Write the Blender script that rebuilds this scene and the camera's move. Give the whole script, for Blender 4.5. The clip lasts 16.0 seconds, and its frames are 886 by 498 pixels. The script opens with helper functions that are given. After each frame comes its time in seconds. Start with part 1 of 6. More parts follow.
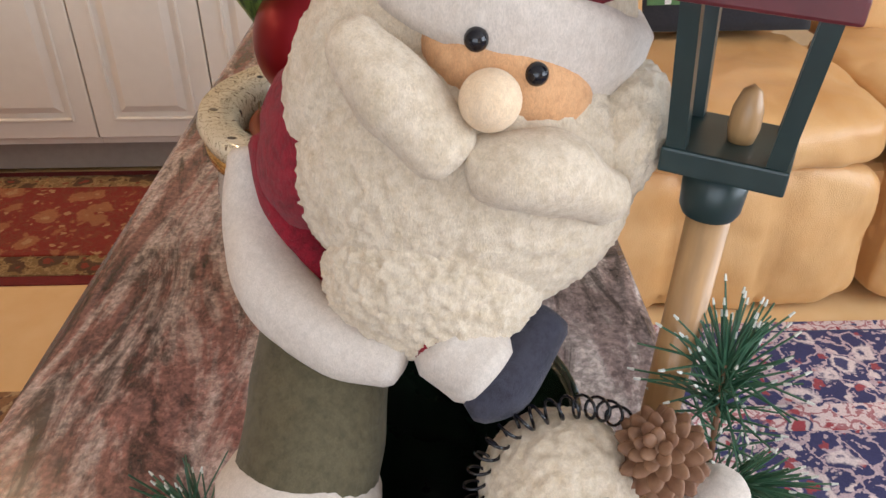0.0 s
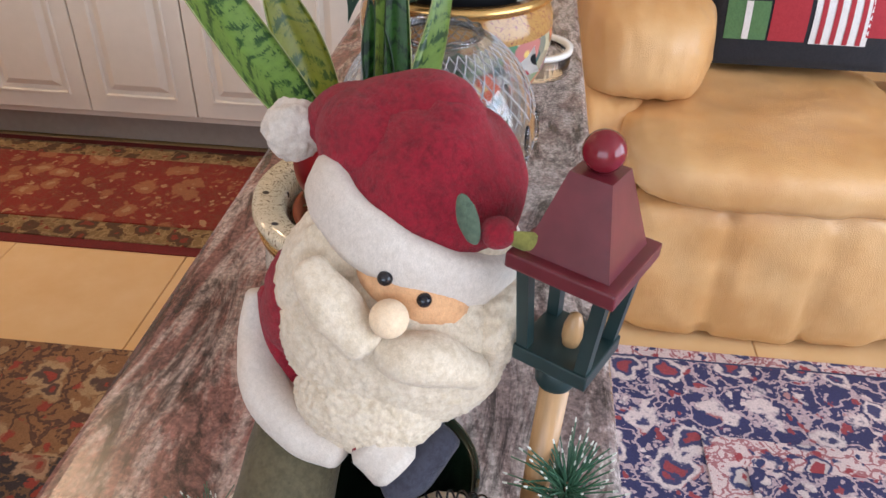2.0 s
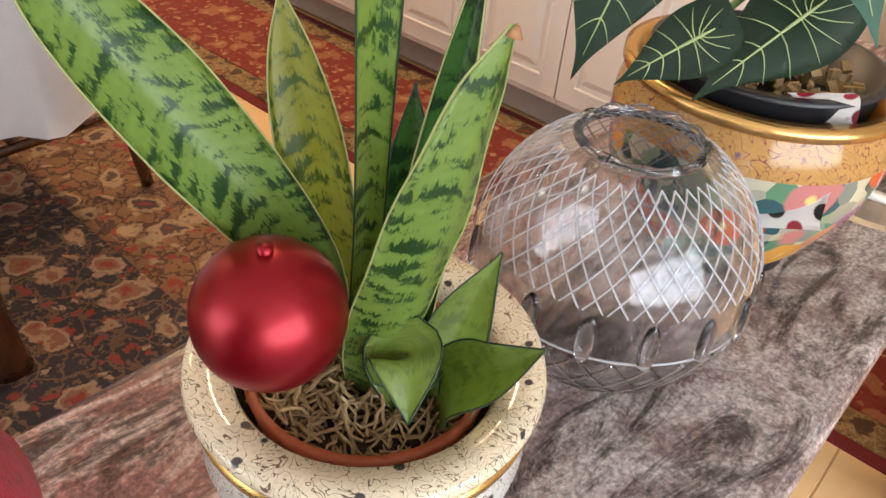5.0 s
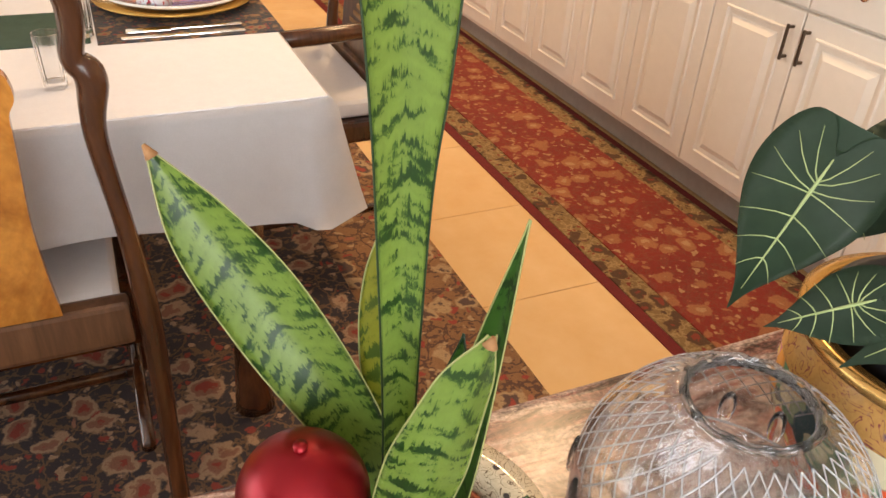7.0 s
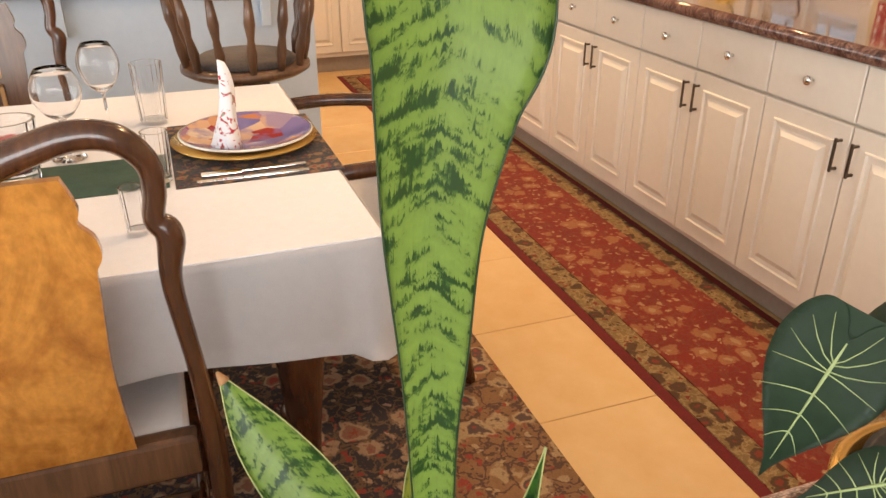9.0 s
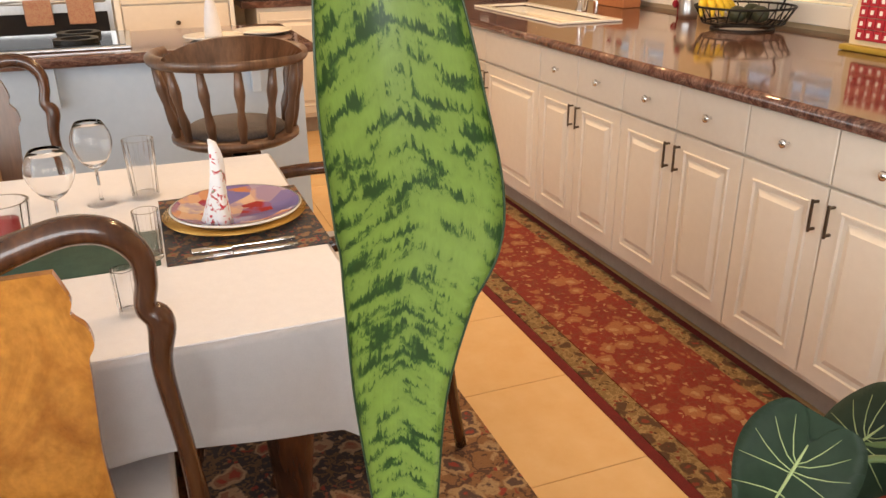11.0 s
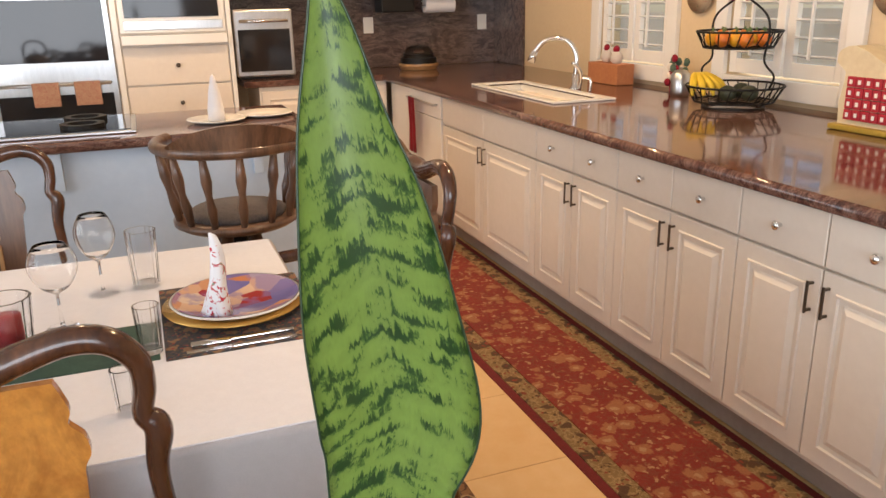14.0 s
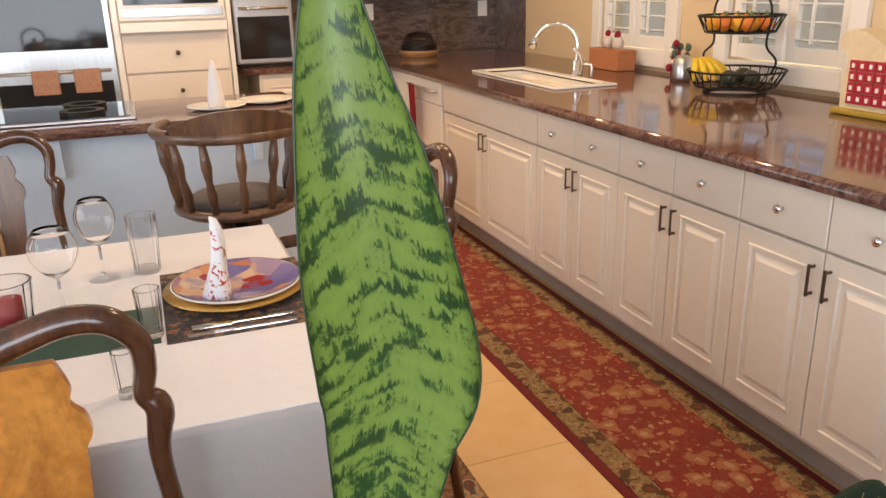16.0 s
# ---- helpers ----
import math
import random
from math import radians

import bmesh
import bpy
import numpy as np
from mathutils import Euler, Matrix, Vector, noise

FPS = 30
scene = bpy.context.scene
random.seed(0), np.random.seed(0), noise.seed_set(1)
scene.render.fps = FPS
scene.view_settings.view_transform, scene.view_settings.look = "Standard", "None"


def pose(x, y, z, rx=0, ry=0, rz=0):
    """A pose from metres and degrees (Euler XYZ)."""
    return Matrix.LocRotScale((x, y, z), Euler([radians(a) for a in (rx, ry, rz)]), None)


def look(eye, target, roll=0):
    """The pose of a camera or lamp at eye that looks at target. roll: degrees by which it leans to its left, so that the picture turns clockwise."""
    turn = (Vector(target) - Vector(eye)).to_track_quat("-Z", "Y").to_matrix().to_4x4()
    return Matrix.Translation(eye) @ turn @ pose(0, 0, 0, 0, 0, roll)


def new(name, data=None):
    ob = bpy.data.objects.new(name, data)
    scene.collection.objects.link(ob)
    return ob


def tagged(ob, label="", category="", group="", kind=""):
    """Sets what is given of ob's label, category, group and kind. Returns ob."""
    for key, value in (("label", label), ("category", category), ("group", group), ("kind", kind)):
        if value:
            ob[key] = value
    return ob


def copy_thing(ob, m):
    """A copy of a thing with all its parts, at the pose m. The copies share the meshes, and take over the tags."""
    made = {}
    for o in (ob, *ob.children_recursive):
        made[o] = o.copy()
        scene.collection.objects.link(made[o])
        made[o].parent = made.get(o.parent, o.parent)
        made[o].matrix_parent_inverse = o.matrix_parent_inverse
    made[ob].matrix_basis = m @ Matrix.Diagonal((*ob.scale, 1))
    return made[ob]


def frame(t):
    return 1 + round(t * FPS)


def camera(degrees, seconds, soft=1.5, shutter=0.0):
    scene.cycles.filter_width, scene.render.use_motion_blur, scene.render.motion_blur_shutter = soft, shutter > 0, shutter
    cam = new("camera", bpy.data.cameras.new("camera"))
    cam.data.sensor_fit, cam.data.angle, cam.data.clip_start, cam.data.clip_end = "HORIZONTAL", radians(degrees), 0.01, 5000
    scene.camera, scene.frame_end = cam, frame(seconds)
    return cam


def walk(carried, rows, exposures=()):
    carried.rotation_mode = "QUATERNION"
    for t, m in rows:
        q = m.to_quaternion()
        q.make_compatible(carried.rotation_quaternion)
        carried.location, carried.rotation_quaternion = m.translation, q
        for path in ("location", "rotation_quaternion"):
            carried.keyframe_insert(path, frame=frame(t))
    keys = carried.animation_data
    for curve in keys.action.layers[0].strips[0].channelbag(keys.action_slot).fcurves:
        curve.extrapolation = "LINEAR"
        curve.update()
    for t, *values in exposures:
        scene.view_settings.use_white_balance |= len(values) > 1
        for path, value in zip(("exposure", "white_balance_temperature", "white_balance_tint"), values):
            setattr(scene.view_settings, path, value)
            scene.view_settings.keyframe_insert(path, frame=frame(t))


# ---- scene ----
cam = camera(59.3, 16.0, 1.5)
PATH = [
    (0, (0.24, 0.391, 1.022), (0.278, 2.083, -0.045), -0.4),
    (0.5, (0.236, 0.345, 1.035), (0.254, 2.029, -0.044), 0.0),
    (1, (0.238, 0.305, 1.086), (0.217, 1.98, -0.006), 0.3),
    (1.5, (0.255, 0.314, 1.119), (0.169, 1.976, 0.009), 0.6),
    (2, (0.297, 0.342, 1.137), (0.127, 1.99, 0.016), 1.3),
    (2.5, (0.328, 0.378, 1.145), (0.061, 2.005, 0.014), 1.9),
    (3, (0.32, 0.433, 1.143), (-0.07, 2.026, -0.002), 2.3),
    (3.5, (0.322, 0.488, 1.14), (-0.21, 2.03, -0.016), 3.2),
    (6, (0.432, 0.709, 1.132), (-0.833, 1.678, -0.077), 5.1),
    (6.5, (0.428, 0.732, 1.168), (-0.968, 1.569, 0.005), 4.2),
    (7, (0.452, 0.721, 1.223), (-1.068, 1.446, 0.143), 3.5),
    (7.5, (0.475, 0.721, 1.256), (-1.126, 1.373, 0.25), 1.9),
    (8, (0.475, 0.724, 1.276), (-1.17, 1.348, 0.325), 0.9),
    (8.5, (0.473, 0.728, 1.293), (-1.197, 1.344, 0.382), 0.4),
    (9, (0.471, 0.728, 1.309), (-1.216, 1.345, 0.429), -0.0),
    (9.5, (0.475, 0.73, 1.329), (-1.225, 1.355, 0.481), -0.3),
    (10, (0.48, 0.733, 1.343), (-1.23, 1.369, 0.524), -0.5),
    (12.5, (0.483, 0.741, 1.398), (-1.268, 1.411, 0.703), -0.9),
    (13, (0.482, 0.744, 1.408), (-1.279, 1.417, 0.741), -1.0),
    (13.5, (0.484, 0.744, 1.415), (-1.287, 1.418, 0.776), -1.0),
    (14, (0.485, 0.745, 1.423), (-1.295, 1.419, 0.81), -1.2),
    (14.5, (0.488, 0.744, 1.432), (-1.299, 1.417, 0.837), -1.2),
    (15, (0.489, 0.747, 1.435), (-1.3, 1.418, 0.844), -1.4),
    (15.5, (0.487, 0.746, 1.424), (-1.298, 1.415, 0.818), -1.5),
    (16, (0.486, 0.745, 1.409), (-1.288, 1.413, 0.77), -1.4),
]
walk(cam, [(t, look(eye, target, roll)) for t, eye, target, roll in PATH], [(0, -0.48, 6100, 10), (1.5, -0.42, 5900, 10), (2.5, -0.30, 5650, 10), (3.5, -0.15, 5700, 10), (6.0, 0.06, 6750, 10), (9.0, 0.02, 6950, 10), (12.5, -0.2, 6800, 10), (13.2, -0.22, 6650, 10), (14.5, -0.28, 6050, 10), (15.2, -0.28, 5750, 10), (16.0, -0.25, 6300, 10)])

# ---- world, sun and lamps ----
world = bpy.data.worlds.new("world")
scene.world = world
world.use_nodes = True
wn = world.node_tree.nodes
sky = wn.new("ShaderNodeTexSky")
sky.sky_type, sky.sun_disc = "NISHITA", False
sky.sun_elevation, sky.sun_rotation = radians(51), radians(-27)
wn["Background"].inputs["Strength"].default_value = 0.12
world.node_tree.links.new(sky.outputs[0], wn["Background"].inputs["Color"])
sun = new("sun", bpy.data.lights.new("sun", "SUN"))
sun.data.energy, sun.data.angle, sun.data.color = 2.0, radians(0.5), (1, 0.95, 0.86)
sun.matrix_world = look((-4, 8, 11), (0, 0, 0))


def area_lamp(name, eye, target, w, h, power, color):
    ob = new(name, bpy.data.lights.new(name, "AREA"))
    ob.data.shape, ob.data.size, ob.data.size_y = "RECTANGLE", w, h
    ob.data.energy, ob.data.color = power, color
    ob.matrix_world = look(eye, target)
    return ob


DAY, WARM = (0.90, 0.94, 1.0), (1.0, 0.66, 0.36)
area_lamp("window_daylight", (3.02, -0.2, 1.45), (0, -0.2, 1.2), 3.4, 1.7, 150, DAY)
area_lamp("patio_daylight", (-0.8, -2.85, 1.35), (-0.8, 0, 1.2), 3.4, 2.0, 95, DAY)
for lx, ly in ((-1.3, 2.05), (-2.6, 2.05), (-3.7, 2.0), (-3.9, 0.6)):
    ob = new("downlight_glow", bpy.data.lights.new("downlight_glow", "AREA"))
    ob.data.shape, ob.data.size, ob.data.energy, ob.data.color = "DISK", 0.14, 20, WARM
    ob.matrix_world = look((lx, ly, 2.57), (lx, ly, 0))


# ---- materials ----
def mat(name, color=(0.8, 0.8, 0.8), rough=0.5, metal=0.0, **more):
    m = bpy.data.materials.new(name)
    m.use_nodes = True
    b = m.node_tree.nodes["Principled BSDF"]
    b.inputs["Base Color"].default_value = (*color, 1)
    b.inputs["Roughness"].default_value = rough
    b.inputs["Metallic"].default_value = metal
    for key, value in more.items():
        b.inputs[key.replace("_", " ")].default_value = value
    return m


class Nodes:
    """Short spelling for node trees."""

    def __init__(self, m):
        self.t = m.node_tree
        self.b = self.t.nodes["Principled BSDF"]

    def add(self, kind, **values):
        n = self.t.nodes.new("ShaderNode" + kind)
        for key, value in values.items():
            if key in ("Scale", "Detail", "Roughness", "Distortion", "Randomness", "Strength", "Distance", "Fac", "W"):
                n.inputs[key].default_value = value
            elif key == "noise_type":
                n.noise_dimensions = value
            elif key == "feature":
                n.feature = value
            elif key == "wave_type":
                n.wave_type = value
            elif key == "bands_direction":
                n.bands_direction = value
            elif key == "operation":
                n.operation = value
            elif key == "blend_type":
                n.blend_type = value
            elif key == "data_type":
                n.data_type = value
        return n

    def link(self, a, b):
        self.t.links.new(a, b)

    def pos(self, scale=(1, 1, 1), rot=(0, 0, 0), uv=False):
        c = self.add("TexCoord") if uv else self.add("NewGeometry")
        mp = self.add("Mapping")
        mp.inputs["Scale"].default_value, mp.inputs["Rotation"].default_value = scale, rot
        self.link(c.outputs["UV" if uv else "Position"], mp.inputs["Vector"])
        return mp.outputs[0]

    def tex(self, kind, vec, **values):
        n = self.add(kind, **values)
        self.link(vec, n.inputs["Vector"])
        return n

    def ramp(self, fac, *stops):
        n = self.add("ValToRGB")
        e = n.color_ramp.elements
        for i, (p, c) in enumerate(stops):
            el = e[i] if i < 2 else e.new(p)
            el.position, el.color = p, (*c, 1)
        self.link(fac, n.inputs[0])
        return n.outputs[0]

    def mix(self, fac, a, b, kind="MIX"):
        n = self.t.nodes.new("ShaderNodeMixRGB")
        n.blend_type = kind
        for v, s in ((fac, n.inputs[0]), (a, n.inputs[1]), (b, n.inputs[2])):
            if isinstance(v, (int, float)):
                s.default_value = v
            elif isinstance(v, tuple):
                s.default_value = (*v, 1)
            else:
                self.link(v, s)
        return n.outputs[0]

    def color(self, out):
        self.link(out, self.b.inputs["Base Color"])

    def bump(self, height, strength=0.3, distance=0.002):
        n = self.add("Bump", Strength=strength, Distance=distance)
        self.link(height, n.inputs["Height"])
        self.link(n.outputs[0], self.b.inputs["Normal"])


def grained(name, a, b, scale, rough, bump=0.2, depth=0.001, stretch=(1, 1, 1), spread=(0.35, 0.65), **more):
    """Two colours mixed by noise at two scales, with fine relief."""
    m = mat(name, a, rough, **more)
    n = Nodes(m)
    p = n.pos(stretch)
    fine = n.tex("TexNoise", p, Scale=scale, Detail=6, Roughness=0.6)
    wide = n.tex("TexNoise", p, Scale=scale * 0.13, Detail=3)
    f = n.mix(0.4, fine.outputs["Fac"], wide.outputs["Fac"])
    n.color(n.ramp(f, (spread[0], a), (spread[1], b)))
    n.bump(fine.outputs["Fac"], bump, depth)
    return m


def granite_mat(name, pale, pink, dark, rough, turn, amount=1.0, grey_from=None):
    m = mat(name, pink, rough)
    n = Nodes(m)
    p = n.pos((5, 1.5, 4), (0, 0, turn))
    flow = n.tex("TexNoise", p, Scale=1.6, Detail=9, Roughness=0.68, Distortion=1.6)
    veins = n.tex("TexNoise", p, Scale=3.4, Detail=10, Roughness=0.75, Distortion=2.4)
    grit = n.tex("TexVoronoi", n.pos(), Scale=420, Randomness=1.0)
    fine = n.tex("TexNoise", n.pos(), Scale=190, Detail=4, Roughness=0.7)
    base = n.ramp(flow.outputs["Fac"], (0.30, dark), (0.42, pink), (0.50, pale), (0.57, pink), (0.70, dark))
    vein = n.ramp(veins.outputs["Fac"], (0.40, (0.05, 0.035, 0.035)), (0.52, (1, 1, 1)))
    c = n.mix(0.85 * amount, base, vein, "MULTIPLY")
    spots = n.ramp(grit.outputs["Color"], (0.25, (0.35, 0.3, 0.3)), (0.75, (1.5, 1.4, 1.35)))
    c = n.mix(0.35, c, spots, "MULTIPLY")
    c = n.mix(0.5, c, n.ramp(fine.outputs["Fac"], (0.36, (0.30, 0.26, 0.26)), (0.62, (1.5, 1.42, 1.35))), "MULTIPLY")
    if grey_from is not None:
        sep = n.add("SeparateXYZ")
        n.link(n.pos(), sep.inputs[0])
        k = n.add("Math", operation="MULTIPLY_ADD")
        n.link(flow.outputs["Fac"], k.inputs[0])
        k.inputs[1].default_value = 0.45
        n.link(sep.outputs["X"], k.inputs[2])
        c = n.mix(n.ramp(k.outputs[0], (grey_from, (0, 0, 0)), (grey_from + 0.12, (0.58, 0.58, 0.58))), c, (0.5, 0.49, 0.48), "SATURATION")
    n.color(c)
    return m


granite = granite_mat("pink_granite", (0.46, 0.37, 0.33), (0.25, 0.115, 0.095), (0.10, 0.07, 0.072), 0.27, 0.12, 1.0, 0.36)
granite_dark = granite_mat("brown_granite", (0.22, 0.13, 0.10), (0.12, 0.055, 0.04), (0.05, 0.03, 0.028), 0.08, 1.4, 0.6)


def rug_mat(name, field, motif, motif2, accent, scale, outline=None):
    m = mat(name, field, 0.95, Sheen_Weight=0.03)
    n = Nodes(m)
    p = n.pos()
    warp = n.tex("TexNoise", p, Scale=scale * 1.3, Detail=4, Roughness=0.6)
    wp = n.add("VectorMath", operation="ADD")
    sc = n.add("VectorMath", operation="SCALE")
    n.link(warp.outputs["Color"], sc.inputs[0])
    sc.inputs["Scale"].default_value = 1.0 / scale
    n.link(p, wp.inputs[0])
    n.link(sc.outputs[0], wp.inputs[1])
    big = n.tex("TexVoronoi", wp.outputs[0], Scale=scale)
    small = n.tex("TexVoronoi", wp.outputs[0], Scale=scale * 2.7)
    tiny = n.tex("TexVoronoi", wp.outputs[0], Scale=scale * 5.2)
    edge = n.tex("TexVoronoi", wp.outputs[0], Scale=scale * 1.7, feature="DISTANCE_TO_EDGE")
    stem = n.ramp(edge.outputs["Distance"], (0.035, (1, 1, 1)), (0.06, (0, 0, 0)))
    c = n.mix(stem, field, motif2)
    c = n.mix(n.ramp(tiny.outputs["Distance"], (0.26, (1, 1, 1)), (0.34, (0, 0, 0))), c, motif2)
    c = n.mix(n.ramp(small.outputs["Distance"], (0.24, (1, 1, 1)), (0.32, (0, 0, 0))), c, n.mix(n.ramp(small.outputs["Color"], (0.45, (0, 0, 0)), (0.5, (1, 1, 1))), motif, accent))
    c = n.mix(n.ramp(big.outputs["Distance"], (0.36, (1, 1, 1)), (0.42, (0, 0, 0))), c, motif)
    if outline:
        c = n.mix(n.ramp(big.outputs["Distance"], (0.26, (1, 1, 1)), (0.30, (0, 0, 0))), c, outline)
    c = n.mix(n.ramp(big.outputs["Distance"], (0.15, (1, 1, 1)), (0.19, (0, 0, 0))), c, accent)
    worn = n.tex("TexNoise", p, Scale=5, Detail=5)
    c = n.mix(0.45, c, n.ramp(worn.outputs["Fac"], (0.3, (0.62, 0.6, 0.58)), (0.7, (1.15, 1.12, 1.1))), "MULTIPLY")
    pile = n.tex("TexNoise", p, Scale=380, Detail=3)
    c = n.mix(0.35, c, n.ramp(pile.outputs["Fac"], (0.35, (0.45, 0.45, 0.45)), (0.65, (1.3, 1.3, 1.3))), "MULTIPLY")
    n.color(c)
    n.bump(pile.outputs["Fac"], 0.5, 0.002)
    return m


rug_red = rug_mat("red_runner_wool", (0.20, 0.017, 0.007), (0.30, 0.115, 0.045), (0.19, 0.035, 0.014), (0.38, 0.21, 0.10), 12)
rug_gold = rug_mat("gold_border_wool", (0.21, 0.125, 0.045), (0.08, 0.035, 0.012), (0.32, 0.21, 0.09), (0.20, 0.03, 0.012), 15)
rug_edge = grained("dark_red_edge_wool", (0.16, 0.012, 0.01), (0.10, 0.008, 0.008), 260, 0.95, 0.5, 0.002)
rug_dining = rug_mat("dark_floral_wool", (0.045, 0.035, 0.04), (0.42, 0.27, 0.17), (0.17, 0.10, 0.055), (0.30, 0.05, 0.035), 11, (0.28, 0.13, 0.08))
rug_tan = rug_mat("tan_floral_wool", (0.25, 0.13, 0.06), (0.40, 0.27, 0.15), (0.10, 0.05, 0.035), (0.30, 0.05, 0.035), 9.5, (0.10, 0.06, 0.05))
rug_blue = rug_mat("blue_persian_wool", (0.035, 0.035, 0.11), (0.66, 0.55, 0.53), (0.48, 0.36, 0.38), (0.30, 0.05, 0.06), 10.5, (0.05, 0.05, 0.13))
rug_rose = rug_mat("rose_persian_wool", (0.68, 0.54, 0.52), (0.04, 0.045, 0.13), (0.38, 0.15, 0.16), (0.33, 0.05, 0.06), 13, (0.55, 0.47, 0.45))
rug_navy = grained("navy_edge_wool", (0.03, 0.035, 0.09), (0.05, 0.06, 0.13), 260, 0.95, 0.5, 0.002)

tile_cream = grained("cream_limestone", (0.68, 0.43, 0.19), (0.74, 0.51, 0.26), 9, 0.25, 0.05, 0.001)
grout = grained("grey_grout", (0.56, 0.41, 0.25), (0.48, 0.34, 0.2), 120, 0.9)
paint_white = grained("cream_cabinet_paint", (0.78, 0.70, 0.60), (0.74, 0.66, 0.56), 30, 0.38, 0.03, 0.0005)
paint_wall = grained("warm_wall_paint", (0.74, 0.58, 0.36), (0.70, 0.54, 0.33), 40, 0.8, 0.08, 0.0006)
paint_pale = grained("pale_wall_paint", (0.74, 0.73, 0.72), (0.70, 0.69, 0.68), 40, 0.8, 0.08, 0.0006)
paint_ceiling = grained("ceiling_paint", (0.82, 0.80, 0.77), (0.78, 0.76, 0.73), 60, 0.9, 0.1, 0.0006)
# white island panels; the blue cast of the skylight is mixed into the colour
paint_skylit = grained("skylit_white_panel_paint", (0.56, 0.65, 0.75), (0.52, 0.61, 0.71), 30, 0.45, 0.03, 0.0005)
# toe kicks: the cabinet cream at a little under half its value
toe_dark_cream = grained("darker_cream_toe_kick", (0.36, 0.30, 0.25), (0.30, 0.25, 0.21), 40, 0.6)
steel = grained("brushed_steel", (0.62, 0.62, 0.62), (0.52, 0.52, 0.52), 60, 0.28, 0.05, 0.0003, (1, 8, 1), metal=1.0)
chrome = mat("chrome", (0.8, 0.8, 0.8), 0.07, 1.0)
bronze = mat("antique_bronze_handle", (0.13, 0.10, 0.075), 0.38, 0.9)
black_glass = mat("black_oven_glass", (0.015, 0.015, 0.018), 0.06)
black_iron = mat("black_wrought_iron", (0.02, 0.018, 0.016), 0.5, 0.6)
backsplash = granite_mat("dark_stone_backsplash", (0.20, 0.15, 0.13), (0.13, 0.09, 0.08), (0.07, 0.05, 0.05), 0.2, 0.7, 0.6)
white_enamel = mat("white_enamel", (0.85, 0.82, 0.76), 0.15)
linen = grained("white_tablecloth_linen", (0.79, 0.77, 0.78), (0.74, 0.72, 0.73), 400, 0.85, 0.15, 0.0005, Sheen_Weight=0.2)


def wood_mat(name, a, b, rough, scale=14, stretch=(1, 1, 0.12)):
    m = mat(name, a, rough, Coat_Weight=0.35, Coat_Roughness=0.15)
    n = Nodes(m)
    p = n.pos(stretch)
    g = n.tex("TexNoise", p, Scale=scale, Detail=8, Roughness=0.65, Distortion=1.1)
    f = n.tex("TexNoise", p, Scale=scale * 9, Detail=4)
    c = n.ramp(g.outputs["Fac"], (0.33, b), (0.62, a))
    c = n.mix(0.35, c, n.ramp(f.outputs["Fac"], (0.35, (0.55, 0.5, 0.45)), (0.65, (1.25, 1.2, 1.15))), "MULTIPLY")
    n.color(c)
    n.bump(f.outputs["Fac"], 0.06, 0.0006)
    return m


wood_dark = wood_mat("dark_walnut", (0.10, 0.036, 0.014), (0.036, 0.013, 0.007), 0.18)
wood_burl = wood_mat("honey_burl_veneer", (0.54, 0.235, 0.042), (0.29, 0.098, 0.014), 0.22, 9, (1, 1, 0.7))
wood_brown = wood_mat("worn_brown_oak", (0.17, 0.085, 0.045), (0.07, 0.033, 0.018), 0.35)
wood_dowel = wood_mat("light_dowel_wood", (0.50, 0.30, 0.13), (0.38, 0.20, 0.08), 0.5, 30)


def leather_mat():
    m = mat("tan_leather", (0.6, 0.3, 0.1), 0.36, Coat_Weight=0.15)
    n = Nodes(m)
    p = n.pos()
    tone = n.tex("TexNoise", p, Scale=5, Detail=5, Roughness=0.6)
    grain = n.tex("TexVoronoi", p, Scale=420)
    crease = n.tex("TexNoise", n.pos((1, 1, 0.45)), Scale=6, Detail=4, Roughness=0.5, Distortion=0.8)
    n.color(n.ramp(tone.outputs["Fac"], (0.34, (0.62, 0.33, 0.115)), (0.64, (0.72, 0.44, 0.19))))
    fold = crease.outputs["Fac"]
    n.bump(n.mix(0.10, fold, grain.outputs["Distance"]), 0.6, 0.012)
    return m


leather = leather_mat()


def glass_mat(name, tint=(1, 1, 1), rough=0.0, ior=1.5):
    m = mat(name, tint, rough)
    b = m.node_tree.nodes["Principled BSDF"]
    b.inputs["Transmission Weight"].default_value, b.inputs["IOR"].default_value = 1.0, ior
    return m


crystal = glass_mat("cut_crystal", (0.97, 0.985, 1), 0.07, 1.50)
clear_glass = glass_mat("clear_glass", (1, 1, 1), 0.0, 1.35)
pane_glass = glass_mat("window_glass", (0.9, 0.95, 0.97), 0.0, 1.45)


def felt(name, a, b, scale=260, bump=0.6, depth=0.0012, sheen=0.12, wide=0.25):
    m = mat(name, a, 0.95, Sheen_Weight=sheen, Sheen_Roughness=0.4)
    n = Nodes(m)
    p = n.pos()
    f = n.tex("TexNoise", p, Scale=scale, Detail=7, Roughness=0.7)
    fib = n.tex("TexNoise", n.pos((1, 1, 0.35)), Scale=scale * 5, Detail=3, Distortion=1.5)
    w = n.tex("TexNoise", p, Scale=scale * wide, Detail=2)
    c = n.ramp(n.mix(0.2, f.outputs["Fac"], w.outputs["Fac"]), (0.34, b), (0.58, a))
    c = n.mix(0.3, c, n.ramp(fib.outputs["Fac"], (0.35, (0.7, 0.7, 0.7)), (0.65, (1.3, 1.3, 1.3))), "MULTIPLY")
    n.color(c)
    h = n.mix(0.45, f.outputs["Fac"], fib.outputs["Fac"])
    n.bump(h, bump, depth)
    return m


